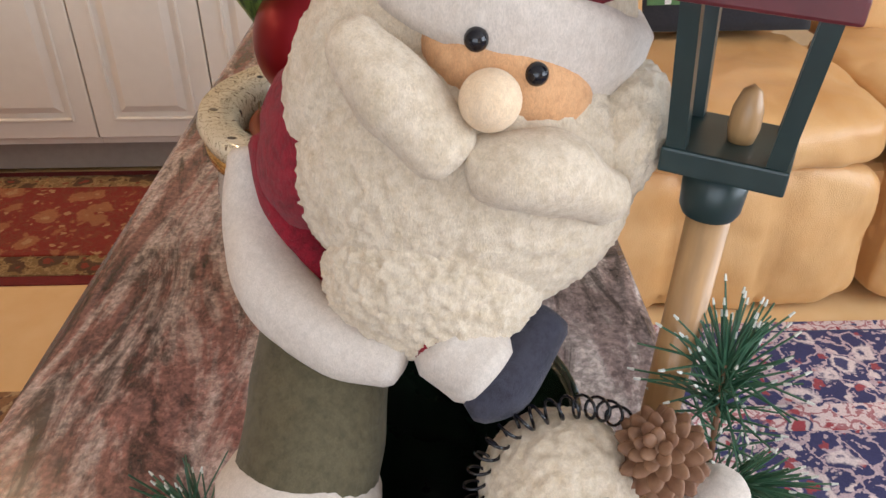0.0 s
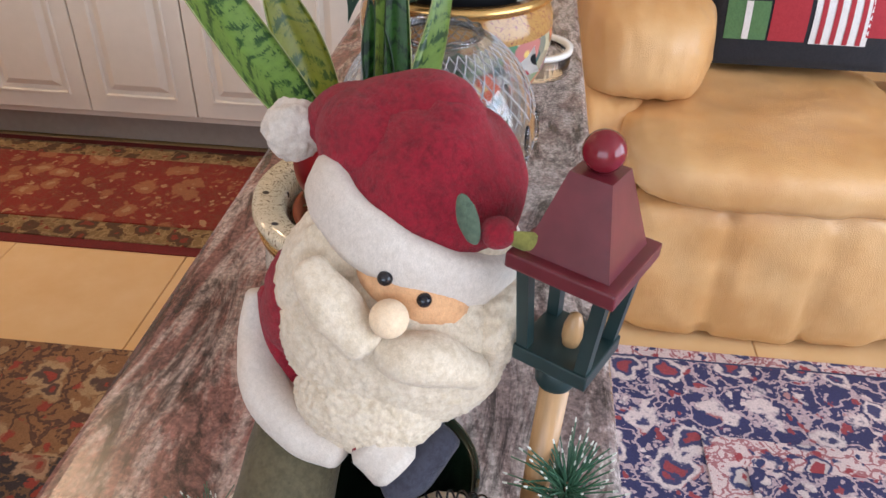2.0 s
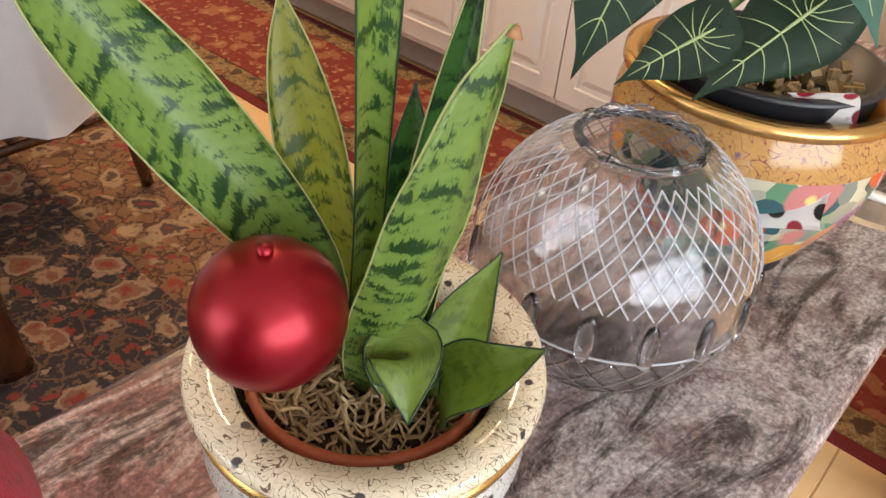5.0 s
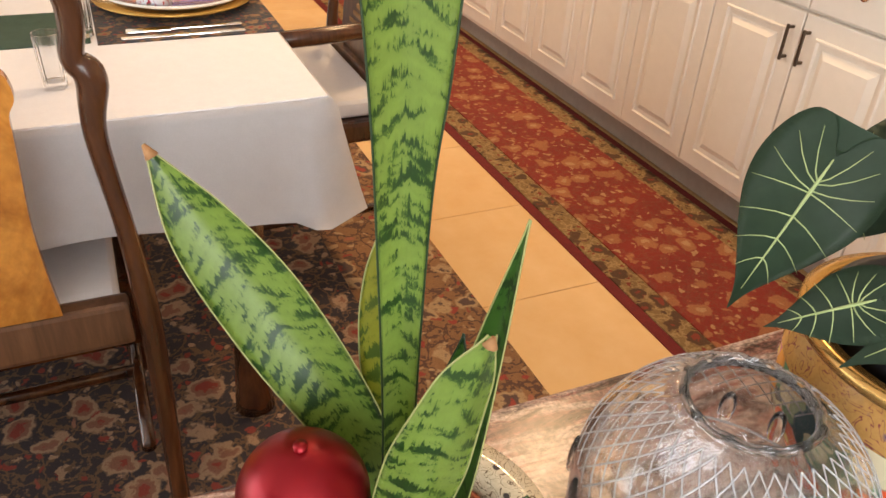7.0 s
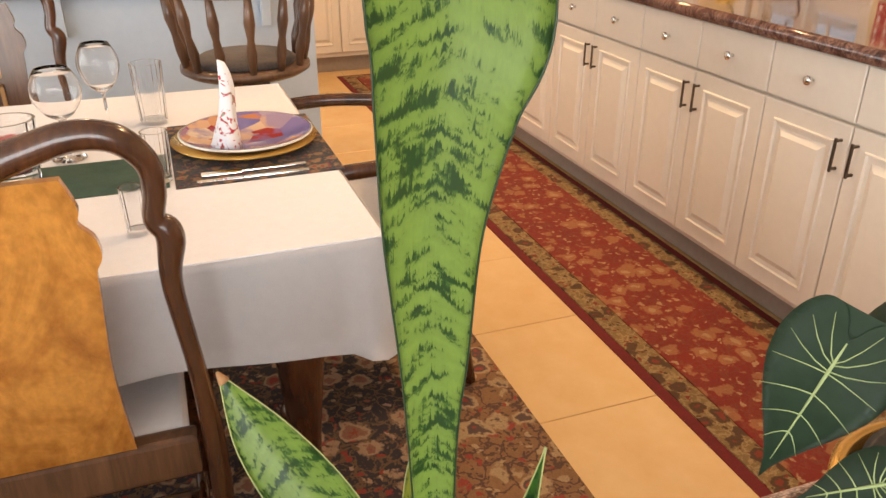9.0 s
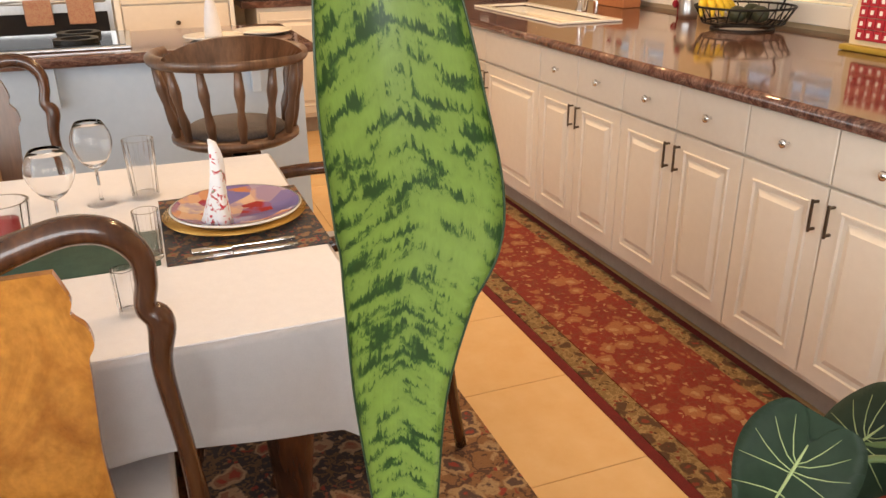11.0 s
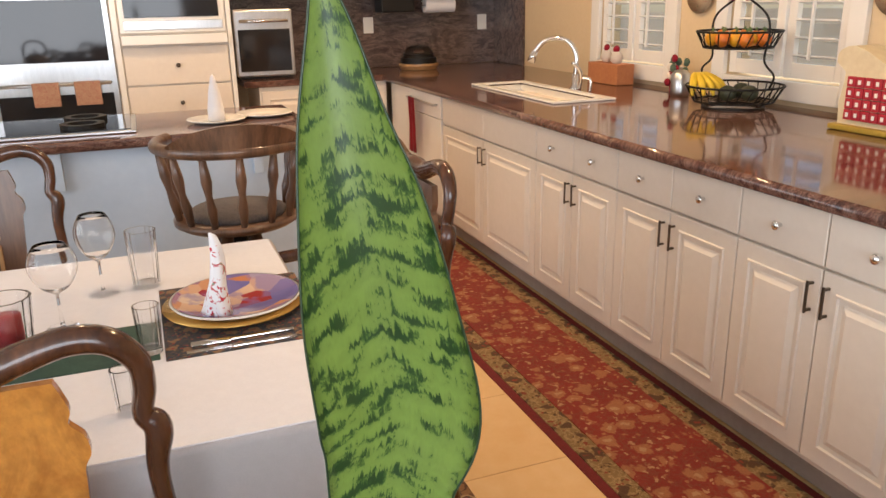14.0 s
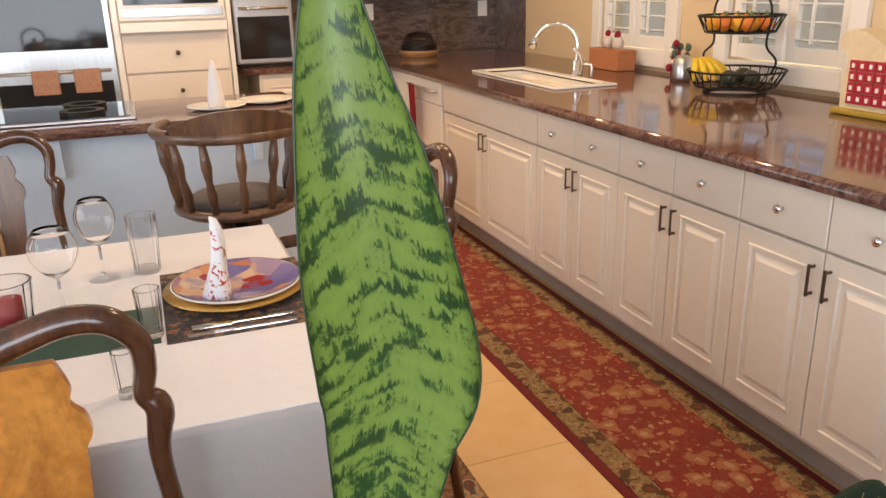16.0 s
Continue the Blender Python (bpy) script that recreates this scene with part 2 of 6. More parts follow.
felt_red = felt("crimson_felt", (0.31, 0.006, 0.022), (0.16, 0.003, 0.011), 340, 0.9, 0.0018, 0.10)
felt_white = felt("white_felt", (0.64, 0.57, 0.50), (0.56, 0.49, 0.42), 350, 0.35, 0.0006)
fleece = felt("cream_fleece", (0.78, 0.67, 0.52), (0.62, 0.50, 0.34), 360, 0.7, 0.0016, 0.2)
felt_olive = felt("olive_grey_felt", (0.115, 0.096, 0.052), (0.066, 0.055, 0.028), 300)
felt_navy = felt("charcoal_felt", (0.045, 0.045, 0.065), (0.02, 0.02, 0.032), 300)
felt_skin = felt("peach_felt", (0.70, 0.40, 0.20), (0.60, 0.32, 0.15), 350, 0.25)
felt_nose = felt("pale_peach_felt", (0.82, 0.64, 0.44), (0.76, 0.57, 0.37), 420, 0.3)
felt_green = felt("green_felt", (0.10, 0.14, 0.09), (0.06, 0.09, 0.06), 300)
felt_moss = felt("olive_green_felt", (0.23, 0.22, 0.05), (0.16, 0.15, 0.035), 300)
bead_black = mat("black_bead", (0.006, 0.006, 0.01), 0.12)
carrot_orange = grained("painted_carrot", (0.62, 0.13, 0.035), (0.5, 0.09, 0.025), 200, 0.55)
blush = felt("pink_fleece", (0.80, 0.42, 0.38), (0.74, 0.36, 0.32), 420, 0.6)
paint_maroon = grained("maroon_lantern_paint", (0.16, 0.022, 0.032), (0.10, 0.012, 0.018), 60, 0.32, 0.12, 0.0006, Coat_Weight=0.3)
paint_green = grained("dark_green_lantern_paint", (0.022, 0.045, 0.045), (0.012, 0.028, 0.028), 60, 0.35, 0.1, 0.0005)
paint_sleigh = grained("deep_green_enamel", (0.012, 0.03, 0.018), (0.007, 0.018, 0.011), 30, 0.2, 0.03, 0.0004)
pale_tin = grained("pale_blue_tin", (0.50, 0.58, 0.60), (0.40, 0.48, 0.50), 40, 0.4)
red_ball = mat("satin_red_ornament", (0.23, 0.003, 0.009), 0.36, 0.7, Coat_Weight=0.15, Coat_Roughness=0.2)
needle_green = grained("green_pine_needle", (0.03, 0.10, 0.06), (0.06, 0.14, 0.07), 200, 0.5)
needle_frost = grained("frosted_needle_tip", (0.55, 0.58, 0.52), (0.75, 0.76, 0.7), 400, 0.8)
cone_brown = grained("pine_cone_brown", (0.16, 0.065, 0.03), (0.32, 0.18, 0.10), 160, 0.6)
copper_brown = mat("brown_copper_bucket", (0.16, 0.055, 0.035), 0.3, 0.5)
terracotta = grained("red_terracotta", (0.36, 0.085, 0.03), (0.27, 0.06, 0.02), 60, 0.6)
soil = grained("dark_potting_soil", (0.09, 0.05, 0.028), (0.045, 0.025, 0.015), 240, 1.0, 0.9, 0.003)
moss_tan = grained("dry_moss", (0.38, 0.27, 0.13), (0.24, 0.15, 0.06), 300, 0.95)
gold = mat("gilt_band", (0.62, 0.38, 0.13), 0.25, 0.9)


def snake_mat(name, light, dark, band):
    """Irregular jagged cross bands that dip along the midrib, broken by fine streaks along the leaf."""
    m = mat(name, light, 0.34, Coat_Weight=0.25, Coat_Roughness=0.25, Subsurface_Weight=0.0)
    n = Nodes(m)
    sep = n.add("SeparateXYZ")
    n.link(n.pos(uv=True), sep.inputs[0])

    def calc(kind, a, b):
        k = n.add("Math", operation=kind)
        for v, s in ((a, k.inputs[0]), (b, k.inputs[1])):
            if isinstance(v, (int, float)):
                s.default_value = v
            else:
                n.link(v, s)
        return k.outputs[0]

    streak = n.tex("TexNoise", n.pos((650, 30, 1), uv=True), Scale=1.0, Detail=4, Roughness=0.7)
    side = calc("ABSOLUTE", sep.outputs["X"], 0.0)
    v = calc("ADD", sep.outputs["Y"], calc("MULTIPLY", side, 0.45))
    v = calc("ADD", v, calc("MULTIPLY", streak.outputs["Fac"], 0.012))
    vec = n.add("CombineXYZ")
    n.link(calc("MULTIPLY", sep.outputs["X"], 75.0), vec.inputs[0])
    n.link(calc("MULTIPLY", v, 150.0), vec.inputs[1])
    bands = n.tex("TexNoise", vec.outputs[0], Scale=1.0, Detail=5, Roughness=0.62)
    wide = n.tex("TexNoise", n.pos((18, 22, 1), uv=True), Scale=1.0, Detail=2)
    f = n.mix(0.26, bands.outputs["Fac"], streak.outputs["Fac"])
    f = n.mix(0.18, f, wide.outputs["Fac"])
    n.color(n.ramp(f, (0.443, dark), (0.470, band), (0.488, light), (0.60, tuple(1.15 * q for q in light))))
    n.bump(streak.outputs["Fac"], 0.15, 0.0006)
    return m


snake_bright = snake_mat("banded_snake_leaf", (0.20, 0.31, 0.06), (0.022, 0.072, 0.014), (0.075, 0.16, 0.028))
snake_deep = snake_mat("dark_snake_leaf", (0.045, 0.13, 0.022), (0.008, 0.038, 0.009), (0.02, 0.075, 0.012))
snake_yellow = snake_mat("yellow_green_snake_leaf", (0.27, 0.29, 0.03), (0.07, 0.12, 0.015), (0.15, 0.20, 0.02))
snake_young = snake_mat("young_snake_leaf", (0.20, 0.29, 0.045), (0.14, 0.22, 0.03), (0.17, 0.26, 0.035))
leaf_rim = mat("dark_leaf_margin", (0.012, 0.035, 0.012), 0.4)
leaf_rim_pale = mat("pale_leaf_margin", (0.26, 0.28, 0.10), 0.5)
leaf_tip_brown = grained("dry_leaf_tip", (0.36, 0.19, 0.08), (0.24, 0.11, 0.04), 200, 0.8)
velvet = grained("dark_velvet_leaf", (0.014, 0.040, 0.018), (0.026, 0.060, 0.028), 70, 0.5, 0.3, 0.0008, Sheen_Weight=0.08)
velvet_pale = grained("blue_green_leaf", (0.10, 0.22, 0.16), (0.14, 0.27, 0.20), 70, 0.5, 0.2, 0.0006)
vein_pale = mat("pale_leaf_vein", (0.32, 0.40, 0.17), 0.5)
stem_green = grained("green_stem", (0.10, 0.18, 0.06), (0.16, 0.22, 0.08), 90, 0.5)


def porcelain_mat(name, ground, ink, ink2, scale, thresh):
    m = mat(name, ground, 0.14)
    n = Nodes(m)
    p = n.pos()
    w = n.tex("TexNoise", p, Scale=scale, Detail=1, Distortion=3.5)
    v = n.tex("TexVoronoi", p, Scale=scale * 0.8)
    f = n.tex("TexNoise", p, Scale=scale * 6, Detail=3)
    curl = n.ramp(w.outputs["Fac"], (thresh - 0.012, ground), (thresh, ink), (thresh + 0.022, ink), (thresh + 0.034, ground))
    c = n.mix(n.ramp(v.outputs["Distance"], (0.13, (1, 1, 1)), (0.17, (0, 0, 0))), curl, ink2)
    c = n.mix(0.25, c, n.ramp(f.outputs["Fac"], (0.4, (0.7, 0.68, 0.62)), (0.6, (1.1, 1.1, 1.1))), "MULTIPLY")
    n.color(c)
    return m


porcelain = porcelain_mat("cream_scroll_porcelain", (0.66, 0.57, 0.41), (0.16, 0.11, 0.07), (0.05, 0.04, 0.04), 75, 0.5)
porcelain_body = porcelain_mat("grey_scroll_porcelain", (0.56, 0.55, 0.50), (0.20, 0.15, 0.10), (0.08, 0.06, 0.05), 55, 0.5)
enamel_band = porcelain_mat("ochre_enamel_band", (0.42, 0.23, 0.07), (0.20, 0.06, 0.05), (0.06, 0.05, 0.16), 42, 0.5)


def floral_enamel():
    m = mat("famille_floral_enamel", (0.7, 0.65, 0.5), 0.12)
    n = Nodes(m)
    p = n.pos()
    warp = n.tex("TexNoise", p, Scale=30, Detail=2)
    wp = n.add("VectorMath", operation="ADD")
    sc = n.add("VectorMath", operation="SCALE")
    n.link(warp.outputs["Color"], sc.inputs[0])
    sc.inputs["Scale"].default_value = 0.02
    n.link(p, wp.inputs[0])
    n.link(sc.outputs[0], wp.inputs[1])
    a = n.tex("TexVoronoi", wp.outputs[0], Scale=20)
    b = n.tex("TexVoronoi", wp.outputs[0], Scale=55)
    ground = n.ramp(b.outputs["Color"], (0.3, (0.03, 0.09, 0.10)), (0.5, (0.62, 0.55, 0.38)), (0.72, (0.10, 0.22, 0.12)))
    petal = n.ramp(a.outputs["Color"], (0.3, (0.60, 0.09, 0.03)), (0.5, (0.62, 0.30, 0.05)), (0.7, (0.36, 0.10, 0.22)))
    c = n.mix(n.ramp(a.outputs["Distance"], (0.42, (1, 1, 1)), (0.47, (0, 0, 0))), ground, petal)
    c = n.mix(n.ramp(a.outputs["Distance"], (0.12, (1, 1, 1)), (0.16, (0, 0, 0))), c, (0.7, 0.5, 0.15))
    n.color(c)
    return m


floral = floral_enamel()


def cut_mat():
    """The ground, whitish faces of the cuts in the crystal."""
    m = mat("ground_crystal_cut", (0.92, 0.95, 1.0), 0.25)
    b = m.node_tree.nodes["Principled BSDF"]
    b.inputs["Transmission Weight"].default_value = 0.72
    return m


crystal_cut = cut_mat()


# ---- mesh helpers ----
def shade(me, smooth):
    for poly in me.polygons:
        poly.use_smooth = smooth


def part(name, bm, material, parent=None, label="", smooth=False):
    """Links a bmesh as one mesh object, under parent where one is given."""
    bmesh.ops.recalc_face_normals(bm, faces=bm.faces)
    me = bpy.data.meshes.new(name)
    bm.to_mesh(me)
    bm.free()
    for m in material if isinstance(material, (list, tuple)) else [material]:
        me.materials.append(m)
    shade(me, smooth)
    ob = new(name, me)
    if parent:
        ob.parent = parent
    if label:
        ob["label"] = label
    return ob


def thing(name, label, category, place=(0, 0, 0), group="", turn=0.0):
    ob = new(name)
    ob.empty_display_size = 0.05
    ob.matrix_world = pose(*place, 0, 0, turn)
    return tagged(ob, label, category, group)


def box(lo, hi, bevel=0.0, bm=None, seg=2):
    bm = bm or bmesh.new()
    r = bmesh.ops.create_cube(bm, size=1.0)
    s = [max(1e-5, b - a) for a, b in zip(lo, hi)]
    c = [(a + b) / 2 for a, b in zip(lo, hi)]
    bmesh.ops.transform(bm, matrix=Matrix.Translation(c) @ Matrix.Diagonal((*s, 1)), verts=r["verts"])
    if bevel:
        edges = list({e for v in r["verts"] for e in v.link_edges})
        bmesh.ops.bevel(bm, geom=edges, offset=min(bevel, 0.49 * min(s)), segments=seg, affect="EDGES", profile=0.6)
    return bm


def lathe(profile, steps=40, bm=None, at=(0, 0, 0)):
    """Turns (radius, z) pairs round the z axis."""
    bm = bm or bmesh.new()
    rings = []
    for r, z in profile:
        if r < 1e-5:
            rings.append([bm.verts.new((at[0], at[1], at[2] + z))])
        else:
            rings.append([bm.verts.new((at[0] + r * math.cos(2 * math.pi * i / steps), at[1] + r * math.sin(2 * math.pi * i / steps), at[2] + z)) for i in range(steps)])
    for a, b in zip(rings[:-1], rings[1:]):
        for i in range(steps):
            j = (i + 1) % steps
            q = [a[i % len(a)], a[j % len(a)], b[j % len(b)], b[i % len(b)]]
            q = [v for k, v in enumerate(q) if v not in q[:k]]
            if len(q) > 2:
                bm.faces.new(q)
    return bm


def tube(points, radius, steps=10, bm=None, caps=True):
    """A tube along points; radius is a number or one for each point."""
    bm = bm or bmesh.new()
    pts = [Vector(p) for p in points]
    radii = radius if isinstance(radius, (list, tuple)) else [radius] * len(pts)
    rings, side = [], None
    for i, p in enumerate(pts):
        d = (pts[min(i + 1, len(pts) - 1)] - pts[max(i - 1, 0)]).normalized()
        if side is None:
            side = d.orthogonal().normalized()
        side = (side - d * side.dot(d)).normalized()
        up = d.cross(side)
        rings.append([bm.verts.new(p + radii[i] * (math.cos(a) * side + math.sin(a) * up)) for a in (2 * math.pi * k / steps for k in range(steps))])
    for a, b in zip(rings[:-1], rings[1:]):
        for k in range(steps):
            bm.faces.new((a[k], a[(k + 1) % steps], b[(k + 1) % steps], b[k]))
    if caps:
        bm.faces.new(rings[0][::-1])
        bm.faces.new(rings[-1])
    return bm


def curve(points, n=12):
    """A smooth line through points."""
    p = [Vector(q) for q in points]
    p = [2 * p[0] - p[1], *p, 2 * p[-1] - p[-2]]
    out = []
    for a, b, c, d in zip(p, p[1:], p[2:], p[3:]):
        for k in range(n):
            t = k / n
            out.append(0.5 * (2 * b + (c - a) * t + (2 * a - 5 * b + 4 * c - d) * t * t + (3 * b - a - 3 * c + d) * t**3))
    return [*out, p[-2]]


def smooth_values(values, n):
    return [v.x for v in curve([(v, 0, 0) for v in values], n)]


def blob(bm, centre, radii, turn=None, rough=0.0, grain=60.0, cuts=4, index=0):
    """An ellipsoid, roughened by noise, with a material index."""
    r = bmesh.ops.create_icosphere(bm, subdivisions=cuts, radius=1.0)
    m = Matrix.Translation(centre) @ (turn or Matrix()) @ Matrix.Diagonal((*radii, 1))
    bmesh.ops.transform(bm, matrix=m, verts=r["verts"])
    c = Vector(centre)
    for v in r["verts"]:
        if rough:
            d = (v.co - c).normalized()
            v.co += d * rough * (noise.noise(v.co * grain) + 0.6 * noise.noise(v.co * grain * 2.7))
    for f in {f for v in r["verts"] for f in v.link_faces}:
        f.material_index = index
    return r["verts"]


def extrude_outline(outline, thick, bm=None, bevel=0.0):
    """A flat outline (x, z) made into a slab from y = 0 to y = thick."""
    bm = bm or bmesh.new()
    a = [bm.verts.new((x, 0, z)) for x, z in outline]
    b = [bm.verts.new((x, thick, z)) for x, z in outline]
    bm.faces.new(a[::-1])
    bm.faces.new(b)
    for i in range(len(a)):
        j = (i + 1) % len(a)
        bm.faces.new((a[i], a[j], b[j], b[i]))
    return bm


# ---- the room ----
X0, X1, Y0, Y1, TOP = -5.6, 3.1, -2.95, 3.55, 2.6
FACE = 2.40


def slab(name, lo, hi, m, label="", bevel=0.0):
    ob = part(name, box(lo, hi, bevel), m)
    return tagged(ob, label, "", "", "structure")


slab("ground", (-60, -60, -0.30), (60, 60, -0.12), grout, "pale open ground outside")
slab("floor", (X0, Y0, -0.1), (X1, Y1, -0.004), grout, "cream stone tiled floor with grey joints")
slab("ceiling", (X0, Y0, TOP), (X1, Y1, TOP + 0.1), paint_ceiling, "plain white painted ceiling")
slab("wall_west", (X0 - 0.12, Y0 - 0.12, -0.1), (X0, Y1 + 0.12, TOP + 0.1), paint_wall, "warm painted kitchen wall behind the ovens")


def wall_with_openings(name, axis, at, thick, lo, hi, openings, m, label):
    """A wall along x or y, cut by openings (from, to, sill, head)."""
    bm = bmesh.new()
    cuts = sorted(openings)
    edge = lo
    spans = []
    for a, b, s, h in cuts:
        spans += [(edge, a, -0.1, TOP + 0.1), (a, b, -0.1, s), (a, b, h, TOP + 0.1)]
        edge = b
    spans.append((edge, hi, -0.1, TOP + 0.1))
    for a, b, s, h in spans:
        if axis == "x":
            box((a, at, s), (b, at + thick, h), bm=bm)
        else:
            box((at, a, s), (at + thick, b, h), bm=bm)
    return tagged(part(name, bm, m), label, "", "", "structure")


WINS = [(-3.97, -3.27, 1.03, 1.95), (-2.78, -2.05, 1.03, 1.95)]
wall_with_openings("wall_north", "x", Y1, 0.14, X0 - 0.12, X1 + 0.12, WINS, paint_wall, "warm yellow painted kitchen window wall")
wall_with_openings("wall_south", "x", Y0 - 0.14, 0.14, X0 - 0.12, X1 + 0.12, [(-2.5, 0.9, 0.3, 2.35)], paint_pale, "pale painted wall with a wide window")
wall_with_openings("wall_east", "y", X1, 0.14, Y0, Y1, [(-1.9, 1.5, 0.6, 2.3)], paint_pale, "pale painted living room wall with a wide window")


def big_window(name, place, w, h, turn):
    t = thing(name, "wide white framed window with clear panes", "window", place, "", turn)
    t["kind"] = "structure"
    bm = bmesh.new()
    for a, b in (((-w / 2, -0.04, 0), (-w / 2 + 0.06, 0.04, h)), ((w / 2 - 0.06, -0.04, 0), (w / 2, 0.04, h)), ((-w / 2 + 0.06, -0.04, 0), (w / 2 - 0.06, 0.04, 0.06)), ((-w / 2 + 0.06, -0.04, h - 0.06), (w / 2 - 0.06, 0.04, h)), ((-0.03, -0.035, 0.06), (0.03, 0.035, h - 0.06))):
        box(a, b, bm=bm)
    part("frame", bm, white_enamel, t)
    for s in (-1, 1):
        pane = part("pane", box((min(s * 0.03, s * (w / 2 - 0.06)), -0.004, 0.06), (max(s * 0.03, s * (w / 2 - 0.06)), 0.004, h - 0.06)), pane_glass, t)
        pane.visible_shadow = False
    return t


big_window("window_3", (-0.8, Y0 - 0.07, 0.3), 3.4, 2.05, 0)
big_window("window_4", (X1 + 0.07, -0.2, 0.6), 3.4, 1.7, 90)


def shutter_window(name, a, b, s, h):
    """A window with two louvred shutters."""
    t = thing(name, "white window with louvred plantation shutters", "window", ((a + b) / 2, Y1, s))
    t["kind"] = "structure"
    w, hh = b - a, h - s
    bm = bmesh.new()
    for lo, hi in (((-w / 2 - 0.09, -0.03, -0.09), (-w / 2, 0, hh + 0.09)), ((w / 2, -0.03, -0.09), (w / 2 + 0.09, 0, hh + 0.09)), ((-w / 2, -0.03, hh), (w / 2, 0, hh + 0.09)), ((-w / 2, -0.03, -0.09), (w / 2, 0, 0))):
        box(lo, hi, 0.006, bm)
    part("window_frame", bm, white_enamel, t)
    pane = part("pane", box((-w / 2, 0.08, 0), (w / 2, 0.088, hh)), pane_glass, t)
    pane.visible_shadow = False
    for k in (0, 1):
        x0 = -w / 2 + 0.01 + k * (w / 2)
        x1 = x0 + w / 2 - 0.02
        bm = bmesh.new()
        for lo, hi in (((x0, 0.0, 0.01), (x0 + 0.05, 0.03, hh - 0.01)), ((x1 - 0.05, 0.0, 0.01), (x1, 0.03, hh - 0.01)), ((x0 + 0.05, 0.0, 0.01), (x1 - 0.05, 0.03, 0.08)), ((x0 + 0.05, 0.0, hh - 0.08), (x1 - 0.05, 0.03, hh - 0.01))):
            box(lo, hi, 0.004, bm)
        part("shutter_frame", bm, white_enamel, t)
        z = 0.11
        slat = None
        while z < hh - 0.1:
            if slat is None:
                bm = box((x0 + 0.052, -0.032, -0.004), (x1 - 0.052, 0.032, 0.004), 0.003)
                slat = part("slat", bm, white_enamel, t)
                ob = slat
            else:
                ob = new("slat", slat.data)
                ob.parent = t
            ob.matrix_local = pose(0, 0.015, z, -12, 0, 0)
            z += 0.078
        part("tilt_rod", box(((x0 + x1) / 2 - 0.006, -0.038, 0.1), ((x0 + x1) / 2 + 0.006, -0.024, hh - 0.1), 0.002), white_enamel, t)


for k, w in enumerate(WINS):
    shutter_window("window_%d" % (k + 1), *w)


# ---- rugs ----
def rug(name, label, lo, hi, layers):
    """A rug of nested bands, each a few millimetres above the one outside it."""
    t = thing(name, label, "rug", ((lo[0] + hi[0]) / 2, (lo[1] + hi[1]) / 2, 0.0))
    cx, cy = t.location.x, t.location.y
    z = 0.004
    for n, (inset, m, pname) in enumerate(layers):
        part(pname, box((lo[0] + inset - cx, lo[1] + inset - cy, z - 0.006 if n else 0.0), (hi[0] - inset - cx, hi[1] - inset - cy, z), 0.002), m, t)
        z += 0.004
    return t


rug("runner_rug", "long red runner rug with gold floral border", (-4.85, 1.885, 0), (0.9, 2.47, 0), [(0, rug_edge, "edge"), (0.035, rug_gold, "border"), (0.115, rug_red, "field")])
rug("dining_rug", "dark floral wool rug under the dining table", (-2.55, -1.3, 0), (-0.12, 1.525, 0), [(0, rug_tan, "border"), (0.30, rug_dining, "field")])
rug("persian_rug", "blue and rose persian rug in front of the sofa", (0.43, -1.0, 0), (2.6, 1.69, 0), [(0, rug_rose, "edge"), (0.035, rug_navy, "edge_line"), (0.045, rug_blue, "border"), (0.26, rug_rose, "inner_border"), (0.33, rug_blue, "field")])

# ---- granite ledge on a half wall ----
LZ = 0.717
ledge = thing("granite_ledge", "polished pink granite ledge on a half wall", "ledge", (0.193, 0.6, 0))
part("top", box((-0.193, -1.3, LZ - 0.045), (0.193, 1.32, LZ), 0.014, seg=4), granite, ledge, smooth=False)
part("half_wall", box((-0.13, -1.28, 0.014), (0.14, 1.28, LZ - 0.045)), paint_pale, ledge)


# ---- kitchen run ----
def raised_door(w, h, flat=False):
    """A cabinet door, its front at y = 0: slab with a bead moulding, a groove and a raised centre panel."""
    a = 0.052
    rings = [(0.002, 0.02), (0.002, 0.003), (0.005, 0.0)]
    if not flat:
        rings += [(a, 0.0), (a + 0.003, -0.005), (a + 0.008, -0.005), (a + 0.011, 0.002), (a + 0.024, 0.003), (a + 0.044, -0.007)]
    bm = bmesh.new()
    rows = [[bm.verts.new(q) for q in ((i, y, i), (w - i, y, i), (w - i, y, h - i), (i, y, h - i))] for i, y in rings]
    bm.faces.new(rows[0][::-1])
    bm.faces.new(rows[-1])
    for r, q in zip(rows[:-1], rows[1:]):
        for k in range(4):
            bm.faces.new((r[k], r[(k + 1) % 4], q[(k + 1) % 4], q[k]))
    return bm


def bar_handle(h=0.095):
    bm = box((-0.004, -0.024, -h / 2), (0.004, -0.018, h / 2), 0.002)
    for z in (-h / 2 + 0.008, h / 2 - 0.008):
        box((-0.0035, -0.0185, z - 0.0035), (0.0035, 0.0, z + 0.0035), bm=bm)
    return bm


def knob():
    bm = lathe([(0.0, -0.028), (0.011, -0.027), (0.0145, -0.021), (0.012, -0.014), (0.006, -0.010), (0.0055, 0.0), (0.0, 0.0)], 14)
    bmesh.ops.rotate(bm, verts=bm.verts, cent=(0, 0, 0), matrix=Matrix.Rotation(radians(-90), 3, "X"))
    return bm


